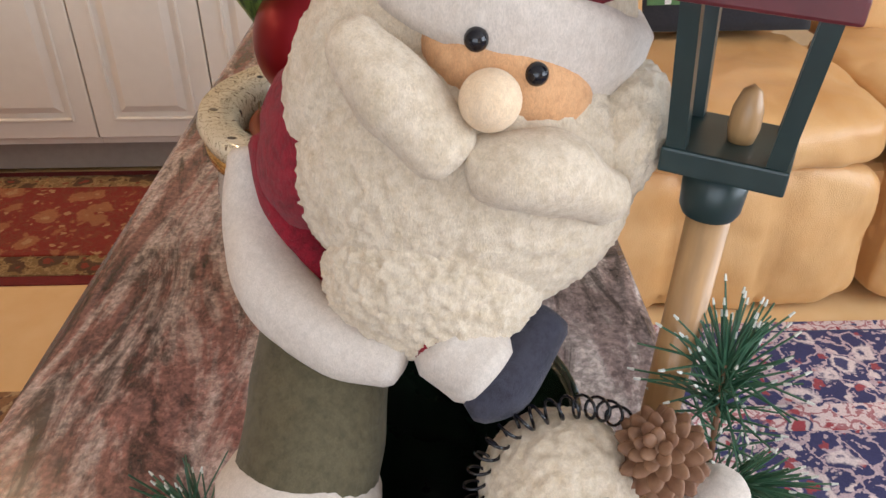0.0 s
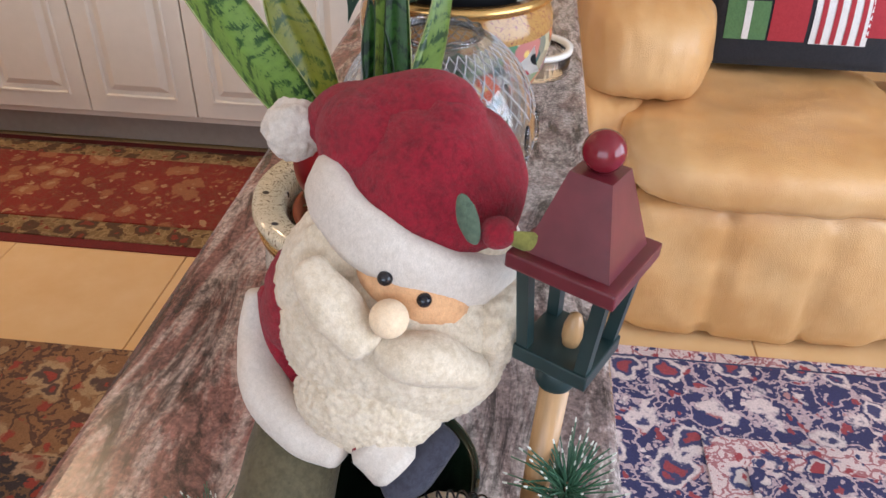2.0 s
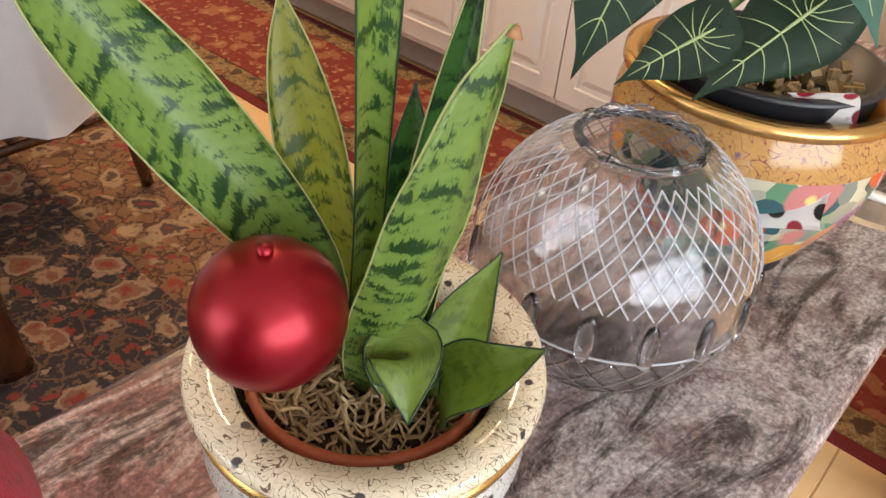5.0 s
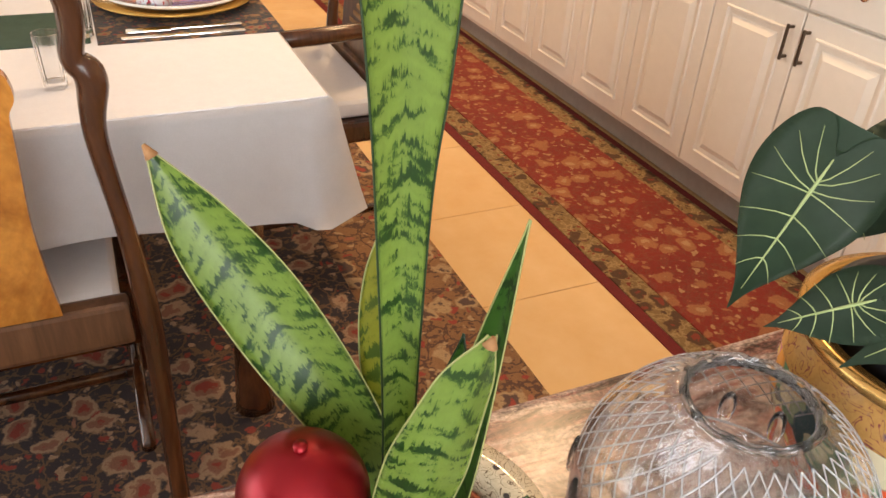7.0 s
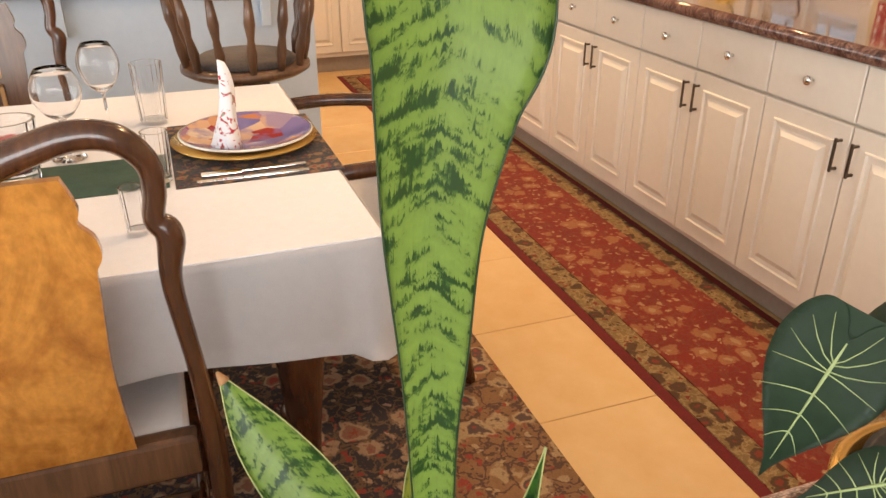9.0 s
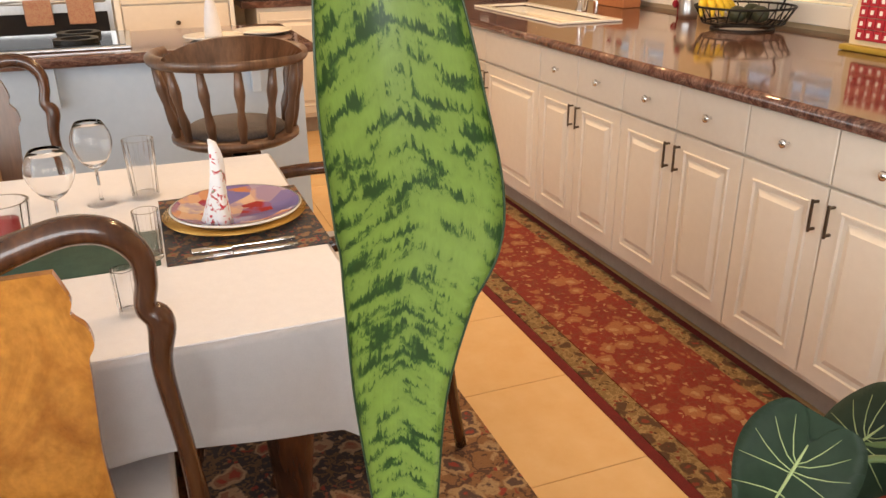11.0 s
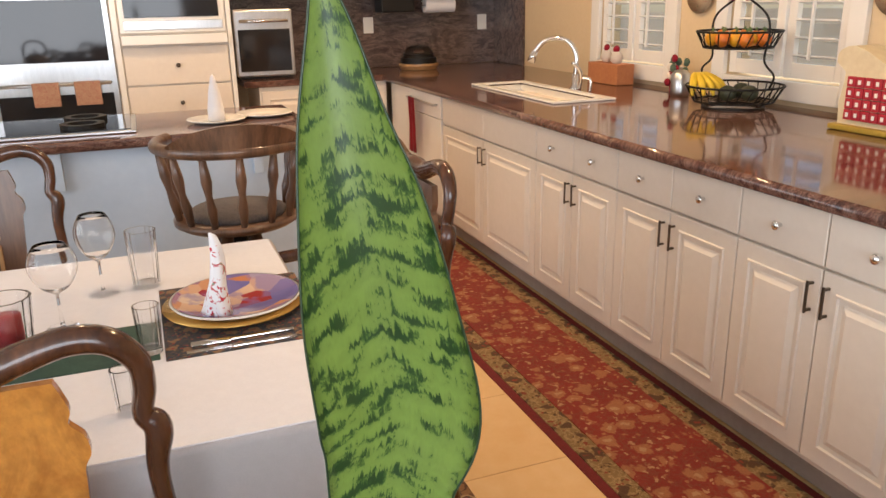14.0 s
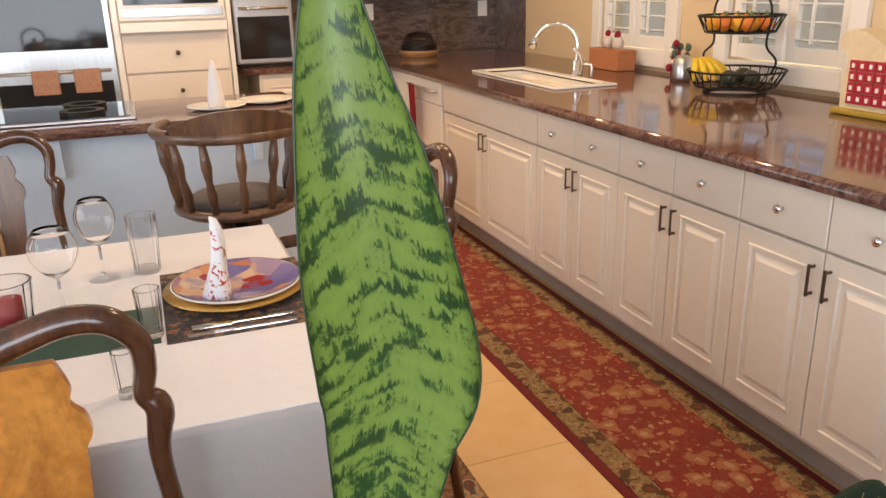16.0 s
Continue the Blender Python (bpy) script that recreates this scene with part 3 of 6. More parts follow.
def base_unit(label, w, knobs=True):
    t = thing("base_cabinet", label, "cabinet", (0, 0, 0), "kitchen base cabinets")
    part("body", box((-w / 2 + 0.001, 0.021, 0.115), (w / 2 - 0.001, 1.10, 0.872)), paint_white, t)
    part("toe_kick", box((-w / 2, 0.075, 0.014), (w / 2, 0.10, 0.115)), toe_dark_cream, t)
    for s in (-1, 1):
        x = -w / 2 if s < 0 else 0.0
        d = part("drawer_front", raised_door(w / 2, 0.155, True), paint_white, t)
        d.location = (x, 0, 0.712)
        if knobs:
            k = part("knob", knob(), chrome, d, "small chrome knob", True)
            k.location = (w / 4, 0, 0.0775)
        d = part("door", raised_door(w / 2, 0.57), paint_white, t)
        d.location = (x, 0, 0.137)
        k = part("handle", bar_handle(), bronze, d, "dark bronze bar handle")
        k.location = (0.028 if s > 0 else w / 2 - 0.028, 0, 0.485)
    return t


unit = base_unit("cream cabinet with raised panel doors under the granite counter", 0.664)
unit.matrix_world = pose(-0.332, FACE, 0)
for k in range(1, 4):
    copy_thing(unit, pose(-0.332 - 0.664 * k, FACE, 0))
sinkunit = base_unit("cream sink cabinet with raised panel doors", 1.19, False)
sinkunit.matrix_world = pose(-0.664 * 4 - 0.597, FACE, 0)

dw = thing("dishwasher", "white built-in dishwasher with a steel bar handle", "dishwasher", (-4.165, FACE, 0))
part("body", box((-0.75, 0.022, 0.115), (0.31, 0.60, 0.872)), white_enamel, dw)
part("door", box((-0.30, -0.004, 0.13), (0.30, 0.02, 0.73), 0.004), white_enamel, dw)
part("control_panel", box((-0.30, -0.004, 0.735), (0.30, 0.02, 0.868), 0.004), white_enamel, dw)
part("handle", tube([(-0.24, 0.0, 0.815), (-0.24, -0.035, 0.815), (0.24, -0.035, 0.815), (0.24, 0.0, 0.815)], 0.008), steel, dw, smooth=True)
part("toe_kick", box((-0.75, 0.075, 0.014), (0.31, 0.10, 0.115)), toe_dark_cream, dw)
towel = thing("hand_towel", "crimson red towel hung over the dishwasher handle", "towel", (-4.26, FACE - 0.045, 0.48))
bm = bmesh.new()
for i in range(9):
    for j in range(13):
        x, z = i / 8 * 0.14 - 0.07, j / 12 * 0.35
        bm.verts.new((x, -0.008 + 0.006 * math.sin(i * 1.9 + j * 0.2), z))
bm.verts.ensure_lookup_table()
for i in range(8):
    for j in range(12):
        bm.faces.new([bm.verts[i * 13 + j], bm.verts[(i + 1) * 13 + j], bm.verts[(i + 1) * 13 + j + 1], bm.verts[i * 13 + j + 1]])
bmesh.ops.solidify(bm, geom=bm.faces[:], thickness=0.005)
part("cloth", bm, felt("red_towel", (0.42, 0.01, 0.025), (0.30, 0.006, 0.015), 200), towel, smooth=True)

# counter with a hole for the sink
CT = 0.915
ctr = thing("granite_counter", "polished brown granite kitchen counter", "counter", (-2.2, 2.9, CT))
SX0, SX1, SY0, SY1 = -3.93, -2.94, 2.65, 2.97
for lo, hi in (((X0 + 0.002, FACE - 0.025, CT - 0.042), (SX0, Y1 - 0.002, CT)), ((SX1, FACE - 0.025, CT - 0.042), (0.02, Y1 - 0.002, CT)), ((SX0, FACE - 0.025, CT - 0.042), (SX1, SY0, CT)), ((SX0, SY1, CT - 0.042), (SX1, Y1 - 0.002, CT))):
    part("top", box([a - b for a, b in zip(lo, (-2.2, 2.9, CT))], [a - b for a, b in zip(hi, (-2.2, 2.9, CT))]), granite_dark, ctr)
bm = tube([(-2.72, -0.521, -0.021), (2.215, -0.521, -0.021)], 0.0215, 12)
part("rounded_edge", bm, granite_dark, ctr, smooth=True)
bm = box((X0 + 2.2 + 0.002, 0.55 - 2.9 + 0.85, -0.042), (-4.93 + 2.2, FACE - 0.026 - 2.9, 0.0), 0.006)
part("back_top", bm, granite_dark, ctr)

sink = thing("kitchen_sink", "white enamel drop-in kitchen sink", "sink", ((SX0 + SX1) / 2, (SY0 + SY1) / 2, CT))
w, d = (SX1 - SX0) / 2, (SY1 - SY0) / 2
bm = bmesh.new()
for lo, hi in (((-w - 0.02, -d - 0.02, 0.001), (w + 0.02, -d + 0.03, 0.012)), ((-w - 0.02, d - 0.03, 0.001), (w + 0.02, d + 0.02, 0.012)), ((-w - 0.02, -d + 0.03, 0.001), (-w + 0.03, d - 0.03, 0.012)), ((w - 0.03, -d + 0.03, 0.001), (w + 0.02, d - 0.03, 0.012))):
    box(lo, hi, 0.004, bm)
part("rim", bm, white_enamel, sink)
bm = box((-w + 0.01, -d + 0.01, -0.19), (w - 0.01, d - 0.01, 0.0), 0.03)
bmesh.ops.delete(bm, geom=[f for f in bm.faces if f.normal.z > 0.9], context="FACES")
bmesh.ops.solidify(bm, geom=bm.faces[:], thickness=0.004)
part("basin", bm, white_enamel, sink)

fc = thing("kitchen_faucet", "chrome gooseneck faucet with a lever and sprayer", "faucet", (-3.40, 3.03, CT))
part("base", lathe([(0.0, 0.0), (0.03, 0.0), (0.03, 0.012), (0.018, 0.03), (0.018, 0.09), (0, 0.09)], 20), chrome, fc, smooth=True)
part("spout", tube(curve([(0, 0, 0.08), (0, 0, 0.20), (-0.05, -0.04, 0.275), (-0.15, -0.11, 0.27), (-0.20, -0.16, 0.20)], 8), 0.013, 12), chrome, fc, smooth=True)
part("head", tube([(-0.195, -0.155, 0.21), (-0.21, -0.17, 0.15)], [0.018, 0.024], 14), chrome, fc, smooth=True)
part("lever", tube(curve([(0.05, 0.0, 0.0), (0.06, 0.0, 0.10), (0.05, -0.05, 0.16)], 6), 0.009, 10), chrome, fc, smooth=True)
part("soap_pump", tube(curve([(0.16, 0.0, 0.0), (0.16, 0.0, 0.07), (0.13, -0.03, 0.08)], 6), 0.008, 10), chrome, fc, smooth=True)

# back counter cabinets, backsplash, upper cabinets
bc = thing("back_cabinet", "cream base cabinet along the oven wall", "cabinet", (-4.96, 1.93, 0))
part("body", box((-0.62, -0.43, 0.115), (-0.001, 0.466, 0.872)), paint_white, bc)
part("toe_kick", box((-0.62, -0.43, 0.0), (-0.06, 0.466, 0.115)), toe_dark_cream, bc)
for k in range(2):
    d = part("door", raised_door(0.44, 0.70), paint_white, bc)
    d.matrix_local = pose(0.02, -0.42 + 0.445 * k, 0.145, 0, 0, 90)
tagged(part("backsplash", box((X0 + 0.003, 1.36, CT + 0.002), (X0 + 0.02, Y1 - 0.003, 1.455)), backsplash), "dark brown stone backsplash slab", "", "", "structure")
tagged(part("side_splash", box((X0 + 0.022, Y1 - 0.02, CT + 0.002), (-5.05, Y1 - 0.003, 1.455)), backsplash), "dark brown stone backsplash slab", "", "", "structure")
for k in range(4):
    uc = thing("wall_cabinet", "cream wall cabinet above the backsplash", "cabinet", (-5.27, 1.40 + 0.53 * k, 1.455), "wall cabinets")
    part("body", box((X0 + 5.272, 0.001, 0), (-0.001, 0.529, 0.85)), paint_white, uc)
    d = part("door", raised_door(0.53, 0.84), paint_white, uc)
    d.matrix_local = pose(0.02, 0.0, 0.005, 0, 0, 90)

# ovens
tower = thing("oven_tower", "white tall cabinet with two built-in steel ovens", "cabinet", (-4.95, 0.0, 0))
part("body", box((-0.62, -0.75, 0.0), (-0.001, 1.355, 2.2)), paint_white, tower)
ov = part("oven", box((0.0, -0.10, 0.66), (0.025, 0.625, 1.66), 0.006), steel, tower, "stainless steel wall oven")
part("window", box((0.026, -0.06, 1.095), (0.032, 0.59, 1.46), 0.004), black_glass, ov)
part("control_panel", box((0.026, -0.06, 1.49), (0.032, 0.59, 1.63), 0.003), steel, ov)
part("handle", tube([(0.025, -0.05, 0.965), (0.06, -0.05, 0.965), (0.06, 0.58, 0.965), (0.025, 0.58, 0.965)], 0.011), steel, ov, smooth=True)
part("lower_window", box((0.026, -0.06, 0.70), (0.032, 0.59, 0.90), 0.004), black_glass, ov)
part("stile", box((0.0, 0.632, 0.62), (0.03, 0.668, 1.9), 0.004), white_enamel, tower)
part("stile", box((0.0, 1.325, 0.62), (0.03, 1.354, 1.9), 0.004), white_enamel, tower)
mw = part("microwave", box((0.0, 0.675, 1.25), (0.025, 1.318, 1.66), 0.006), white_enamel, tower, "white built-in microwave oven")
part("window", box((0.026, 0.71, 1.345), (0.032, 1.28, 1.60), 0.004), black_glass, mw)
part("trim", box((0.026, 0.70, 1.27), (0.034, 1.30, 1.325), 0.003), steel, mw)
part("ledge", box((0.0, 0.675, 1.18), (0.075, 1.318, 1.24), 0.004), white_enamel, tower)
for z, h in ((0.93, 0.235), (0.70, 0.22), (0.45, 0.24)):
    d = part("drawer", box((0.0, 0.675, z), (0.022, 1.318, z + h), 0.004), paint_white, tower)
    k = part("knob", knob(), bronze, d, "", True)
    k.matrix_local = pose(0.022, 0.997, z + h / 2, 0, 0, 90)
for k in range(2):
    t = thing("oven_towel", "folded tan and rust towel on the oven handle", "towel", (-4.885, 0.21 + 0.235 * k, 0.835), "oven towels")
    part("cloth", box((-0.008, -0.075, 0.0), (0.016, 0.075, 0.145), 0.006), felt("tan_towel", (0.45, 0.28, 0.18), (0.36, 0.14, 0.10), 120), t)

to = thing("toaster_oven", "stainless countertop toaster oven with dark window", "toaster oven", (-5.10, 1.585, CT + 0.002))
part("body", box((-0.28, -0.20, 0.012), (-0.002, 0.20, 0.46), 0.012), steel, to)
part("window", box((0.0, -0.175, 0.05), (0.006, 0.175, 0.33), 0.003), black_glass, to)
part("handle", tube([(0.0, -0.16, 0.385), (0.035, -0.16, 0.385), (0.035, 0.16, 0.385), (0.0, 0.16, 0.385)], 0.012), chrome, to, smooth=True)
part("foot", box((-0.26, -0.18, 0.0), (-0.02, 0.18, 0.012)), black_iron, to)

dome = thing("cake_stand", "glass dome over a pale wooden cake stand", "cake stand", (-5.22, 2.74, CT + 0.002))
part("plate", lathe([(0, 0), (0.13, 0.0), (0.15, 0.03), (0.15, 0.045), (0, 0.045)], 36), wood_dowel, dome)
part("band", lathe([(0.135, 0.046), (0.135, 0.085), (0.12, 0.085), (0.12, 0.046)], 36), black_iron, dome)
part("dome", lathe([(0.118, 0.086), (0.115, 0.12), (0.085, 0.165), (0.0, 0.18)], 36), clear_glass, dome, smooth=True)
pr = thing("paper_towel_roll", "white paper towel roll on a holder under the cabinet", "paper towel", (-5.40, 2.98, 1.375))
bm = lathe([(0.016, -0.12), (0.055, -0.12), (0.055, 0.12), (0.016, 0.12), (0.016, -0.12)], 28)
bmesh.ops.rotate(bm, verts=bm.verts, cent=(0, 0, 0), matrix=Matrix.Rotation(radians(90), 3, "X"))
part("roll", bm, linen, pr)
part("bracket", tube([(0, -0.135, 0.08), (0, -0.135, 0), (0, 0.135, 0), (0, 0.135, 0.08)], 0.006), chrome, pr, smooth=True)
rd = thing("under_cabinet_radio", "small black radio mounted under the wall cabinet", "radio", (-5.39, 2.62, 1.33))
part("body", box((-0.1, -0.13, 0), (0.09, 0.13, 0.123), 0.01), black_iron, rd)
for yy in (2.46, 3.42):
    sk = thing("wall_socket", "pale double socket plate on the backsplash", "socket", (X0 + 0.021, yy, 1.235), "wall sockets")
    part("plate", box((0, -0.04, -0.06), (0.006, 0.04, 0.06), 0.002), white_enamel, sk)

# ---- island ----
isl = thing("kitchen_island", "white kitchen island, bluish daylight in its colour, dark granite top", "kitchen island", (-2.9, 0.4, 0))
# body and brackets carry the bluish daylight in their base colour
part("body", box((-0.70, -1.3, 0.0), (-0.01, 0.98, 0.872)), paint_skylit, isl)
part("top", box((-0.74, -1.34, 0.873), (0.04, 1.03, CT), 0.012), granite_dark, isl)
for yy in (-0.9, 0.0, 0.78):
    br = part("bracket", box((-0.008, yy - 0.02, 0.72), (0.02, yy + 0.02, 0.871), 0.004), paint_skylit, isl)
ck = thing("cooktop", "black glass cooktop with stainless frame", "cooktop", (-3.27, 0.22, CT + 0.001))
part("frame", box((-0.27, -0.46, 0.0), (0.27, 0.49, 0.012), 0.004), steel, ck)
part("glass", box((-0.25, -0.44, 0.0125), (0.245, 0.47, 0.016)), black_glass, ck)
for px, py in ((-0.11, -0.2), (-0.11, 0.28), (0.12, -0.2), (0.12, 0.28)):
    b = part("burner_grate", lathe([(0.06, 0.017), (0.09, 0.017), (0.09, 0.035), (0.06, 0.035), (0.06, 0.017)], 20), black_iron, ck)
    b.location = (px, py, 0)
kt = thing("tea_kettle", "polished copper and steel tea kettle on the cooktop", "kettle", (-3.38, 0.02, CT + 0.037))
part("body", lathe([(0, 0), (0.095, 0.0), (0.105, 0.03), (0.085, 0.09), (0.04, 0.125), (0, 0.13)], 30), mat("copper_steel", (0.55, 0.40, 0.27), 0.15, 1.0), kt, smooth=True)
part("handle", tube(curve([(0, -0.08, 0.10), (0, -0.07, 0.19), (0, 0.0, 0.22), (0, 0.07, 0.19), (0, 0.08, 0.10)], 6), 0.008), black_iron, kt, smooth=True)
part("spout", tube([(0, 0.08, 0.06), (0, 0.13, 0.10), (0, 0.15, 0.125)], [0.022, 0.015, 0.011]), chrome, kt, smooth=True)
part("knob", lathe([(0, 0.13), (0.015, 0.135), (0.015, 0.15), (0, 0.155)], 14), black_iron, kt, smooth=True)
for k, (px, py) in enumerate(((-3.15, 1.05), (-3.25, 1.28))):
    pl = thing("serving_plate", "pale plate on the island top", "plate", (px, py, CT + 0.001), "plates on the island")
    part("dish", lathe([(0, 0.0), (0.08, 0.0), (0.13, 0.014), (0.13, 0.018), (0.08, 0.006), (0, 0.006)], 36), white_enamel, pl, smooth=True)


tn = thing("folded_napkin", "white napkin folded to a spire on the island", "napkin", (-3.15, 1.05, CT + 0.0075))
part("cloth", lathe([(0.0, 0.0), (0.038, 0.0), (0.036, 0.05), (0.026, 0.12), (0.010, 0.19), (0.0, 0.205)], 20), linen, tn, smooth=True)


# ---- dining set ----
TZ = 0.755
TX0, TX1, TY0, TY1 = -1.77, -0.665, -1.0, 1.05
tb = thing("dining_table", "dark wooden dining table under a white cloth", "table", ((TX0 + TX1) / 2, 0.05, 0))
hw, y0, y1 = (TX1 - TX0) / 2 - 0.02, TY0 - 0.03, TY1 - 0.07
part("tabletop", box((-hw, y0, TZ - 0.035), (hw, y1, TZ - 0.006), 0.006), wood_dark, tb)
part("apron", box((-hw + 0.08, y0 + 0.08, TZ - 0.13), (hw - 0.08, y1 - 0.08, TZ - 0.036)), wood_dark, tb)
for sx in (-1, 1):
    for yy in (y0 + 0.13, y1 - 0.13):
        leg = part("leg", tube(curve([(0, 0, TZ - 0.13), (0.012 * sx, 0, 0.5), (-0.012 * sx, 0, 0.2), (0.0, 0, 0.012)], 6), smooth_values([0.052, 0.05, 0.03, 0.042], 6), 14), wood_dark, tb, smooth=True)
        leg.location = (sx * (hw - 0.13), yy, 0)


def tablecloth():
    """A cloth with a flat top, rounded edge and waved drop."""
    t = thing("tablecloth", "pressed white linen tablecloth over the dining table", "tablecloth", ((TX0 + TX1) / 2, (TY0 + TY1) / 2, TZ))
    a, b = (TX1 - TX0) / 2, (TY1 - TY0) / 2
    bm = bmesh.new()
    loop = []
    n = 240
    for i in range(n):
        s = i / n * (4 * a + 4 * b)
        if s < 2 * a:
            p, nrm = (-a + s, -b), (0, -1)
        elif s < 2 * a + 2 * b:
            p, nrm = (a, -b + s - 2 * a), (1, 0)
        elif s < 4 * a + 2 * b:
            p, nrm = (a - (s - 2 * a - 2 * b), b), (0, 1)
        else:
            p, nrm = (-a, b - (s - 4 * a - 2 * b)), (-1, 0)
        corner = min(abs(abs(p[0]) - a) + abs(abs(p[1]) - b), 0.3)
        loop.append((p, nrm, s, corner))
    rows = []
    for k, (z, out) in enumerate(((0.0, -0.012), (-0.003, -0.003), (-0.012, 0.003), (-0.05, 0.006), (-0.10, 0.012), (-0.145, 0.018), (-0.18, 0.024))):
        ring = []
        for p, nrm, s, corner in loop:
            wave = 0.010 * (-z / 0.2) * math.sin(s * 17 + 1.3 * math.sin(s * 5)) + 0.012 * (-z / 0.2) * math.sin(s * 6.1)
            o = out + wave + (0.03 * (-z / 0.2) if corner < 0.06 else 0)
            drop = z * (1.0 + 0.10 * math.sin(s * 2.3) + (0.08 * (1 - corner / 0.12) if corner < 0.12 else 0))
            ring.append(bm.verts.new((p[0] + nrm[0] * o, p[1] + nrm[1] * o, drop)))
        rows.append(ring)
    for r, q in zip(rows[:-1], rows[1:]):
        for i in range(n):
            bm.faces.new((r[i], r[(i + 1) % n], q[(i + 1) % n], q[i]))
    bmesh.ops.solidify(bm, geom=bm.faces[:], thickness=-0.002)
    part("drop", bm, linen, t, smooth=True)
    part("top", box((-a + 0.008, -b + 0.008, -0.003), (a - 0.008, b - 0.008, 0.0012), 0.001), linen, t)


tablecloth()


def dining_chair(carved=False, arms=False):
    """A queen anne chair; its back stands at y = 0 and faces +y, its foot at z = 0."""
    t = thing("dining_chair", "dark walnut chair with a curved crest and honey burl splat" if not carved else "dark walnut chair with a fretwork carved splat", "chair", (0, 0, 0), "dining chairs")
    w = 0.262
    lean = lambda z: -0.10 * max(0.0, (z - 0.45)) ** 1.3  # noqa: E731
    prof = [(w + 0.018, 0.0, -0.05), (w + 0.022, 0.25, -0.015), (w + 0.024, 0.46, 0.0), (w + 0.016, 0.62, 0.0), (w + 0.002, 0.78, 0.0), (w + 0.010, 0.856, 0.0), (w - 0.006, 0.885, 0.0), (w, 0.925, 0.0), (w - 0.004, 0.968, 0.0), (w - 0.036, 1.003, 0.0), (w - 0.085, 1.011, 0.0), (w - 0.145, 0.995, 0), (w - 0.19, 0.982, 0), (0.0, 0.985, 0)]
    radii = [0.016, 0.016, 0.018, 0.014, 0.015, 0.020, 0.0155, 0.0155, 0.017, 0.019, 0.020, 0.021, 0.023, 0.025]
    right = curve([(x, y + lean(z), z) for x, z, y in prof], 6)
    rad = smooth_values(radii, 6)
    left = [Vector((-p.x, p.y, p.z)) for p in right[:-1]]
    part("back_frame", tube(right + left[::-1], rad + rad[:-1][::-1], 12), wood_dark, t, "glossy dark curved back frame", True)
    half = [(0.172, 0.50), (0.166, 0.58), (0.164, 0.66), (0.168, 0.73), (0.172, 0.79), (0.174, 0.82), (0.184, 0.842), (0.180, 0.87), (0.164, 0.892), (0.168, 0.912), (0.162, 0.936), (0.154, 0.958)]
    hc = [(p.x, p.z) for p in curve([(x, 0, z) for x, z in half], 5)]
    outline = hc + [(-x, z) for x, z in hc[::-1]]
    bm = extrude_outline(outline, 0.016)
    for v in bm.verts:
        v.co.y += lean(v.co.z) - 0.008
    part("splat", bm, wood_brown if carved else wood_burl, t, "" if carved else "honey burl veneer splat")
    if carved:
        bm = bmesh.new()
        for k in range(3):
            s = 0.042 + 0.032 * k
            for zc in (0.66, 0.84):
                box((-s, 0.006 + lean(zc), zc - s * 0.8), (s, 0.016 + lean(zc), zc - s * 0.8 + 0.012), 0.003, bm)
                box((-s, 0.006 + lean(zc), zc + s * 0.8 - 0.012), (s, 0.016 + lean(zc), zc + s * 0.8), 0.003, bm)
                box((-s, 0.006 + lean(zc), zc - s * 0.8), (-s + 0.012, 0.016 + lean(zc), zc + s * 0.8), 0.003, bm)
        part("fretwork", bm, wood_dowel, t)
    part("seat_rail", box((-w, -0.012, 0.425), (w, 0.025, 0.50), 0.008), wood_brown, t)
    part("seat_frame", box((-w - 0.01, 0.026, 0.39), (w + 0.01, 0.46, 0.445), 0.012), wood_dark, t)
    part("seat", box((-w + 0.012, 0.03, 0.446), (w - 0.012, 0.445, 0.492), 0.02, seg=3), linen, t, "cream upholstered seat pad")
    for s in (-1, 1):
        part("leg", tube(curve([(s * (w - 0.01), 0.43, 0.40), (s * (w + 0.012), 0.45, 0.30), (s * (w - 0.02), 0.43, 0.12), (s * (w + 0.005), 0.455, 0.0)], 6), smooth_values([0.035, 0.03, 0.017, 0.028], 6), 12), wood_dark, t, smooth=True)
        if arms:
            part("arm", tube(curve([(s * w, 0.0, 0.67), (s * (w + 0.045), 0.18, 0.675), (s * (w + 0.04), 0.34, 0.665), (s * (w + 0.02), 0.37, 0.63)], 6), 0.019, 12), wood_dark, t, smooth=True)
            part("arm_post", tube([(s * (w + 0.02), 0.32, 0.44), (s * (w + 0.035), 0.33, 0.66)], 0.016, 12), wood_dark, t, smooth=True)
    part("stretcher", tube([(-w + 0.02, 0.21, 0.19), (w - 0.02, 0.21, 0.19)], 0.012), wood_dark, t, smooth=True)
    for s in (-1, 1):
        part("side_stretcher", tube([(s * (w - 0.015), 0.0, 0.19), (s * (w - 0.012), 0.43, 0.19)], 0.012), wood_dark, t, smooth=True)
    return t


chair = dining_chair()
chair.matrix_world = pose(-0.585, 0.437, 0.005, 0, 0, 90)
chair_far = dining_chair(carved=True)
chair_far.matrix_world = pose(-2.02, 0.20, 0.012, 0, 0, -90)
chair_side = dining_chair(carved=True, arms=True)
chair_side.matrix_world = pose(-1.48, 1.37, 0.012, 0, 0, 180)

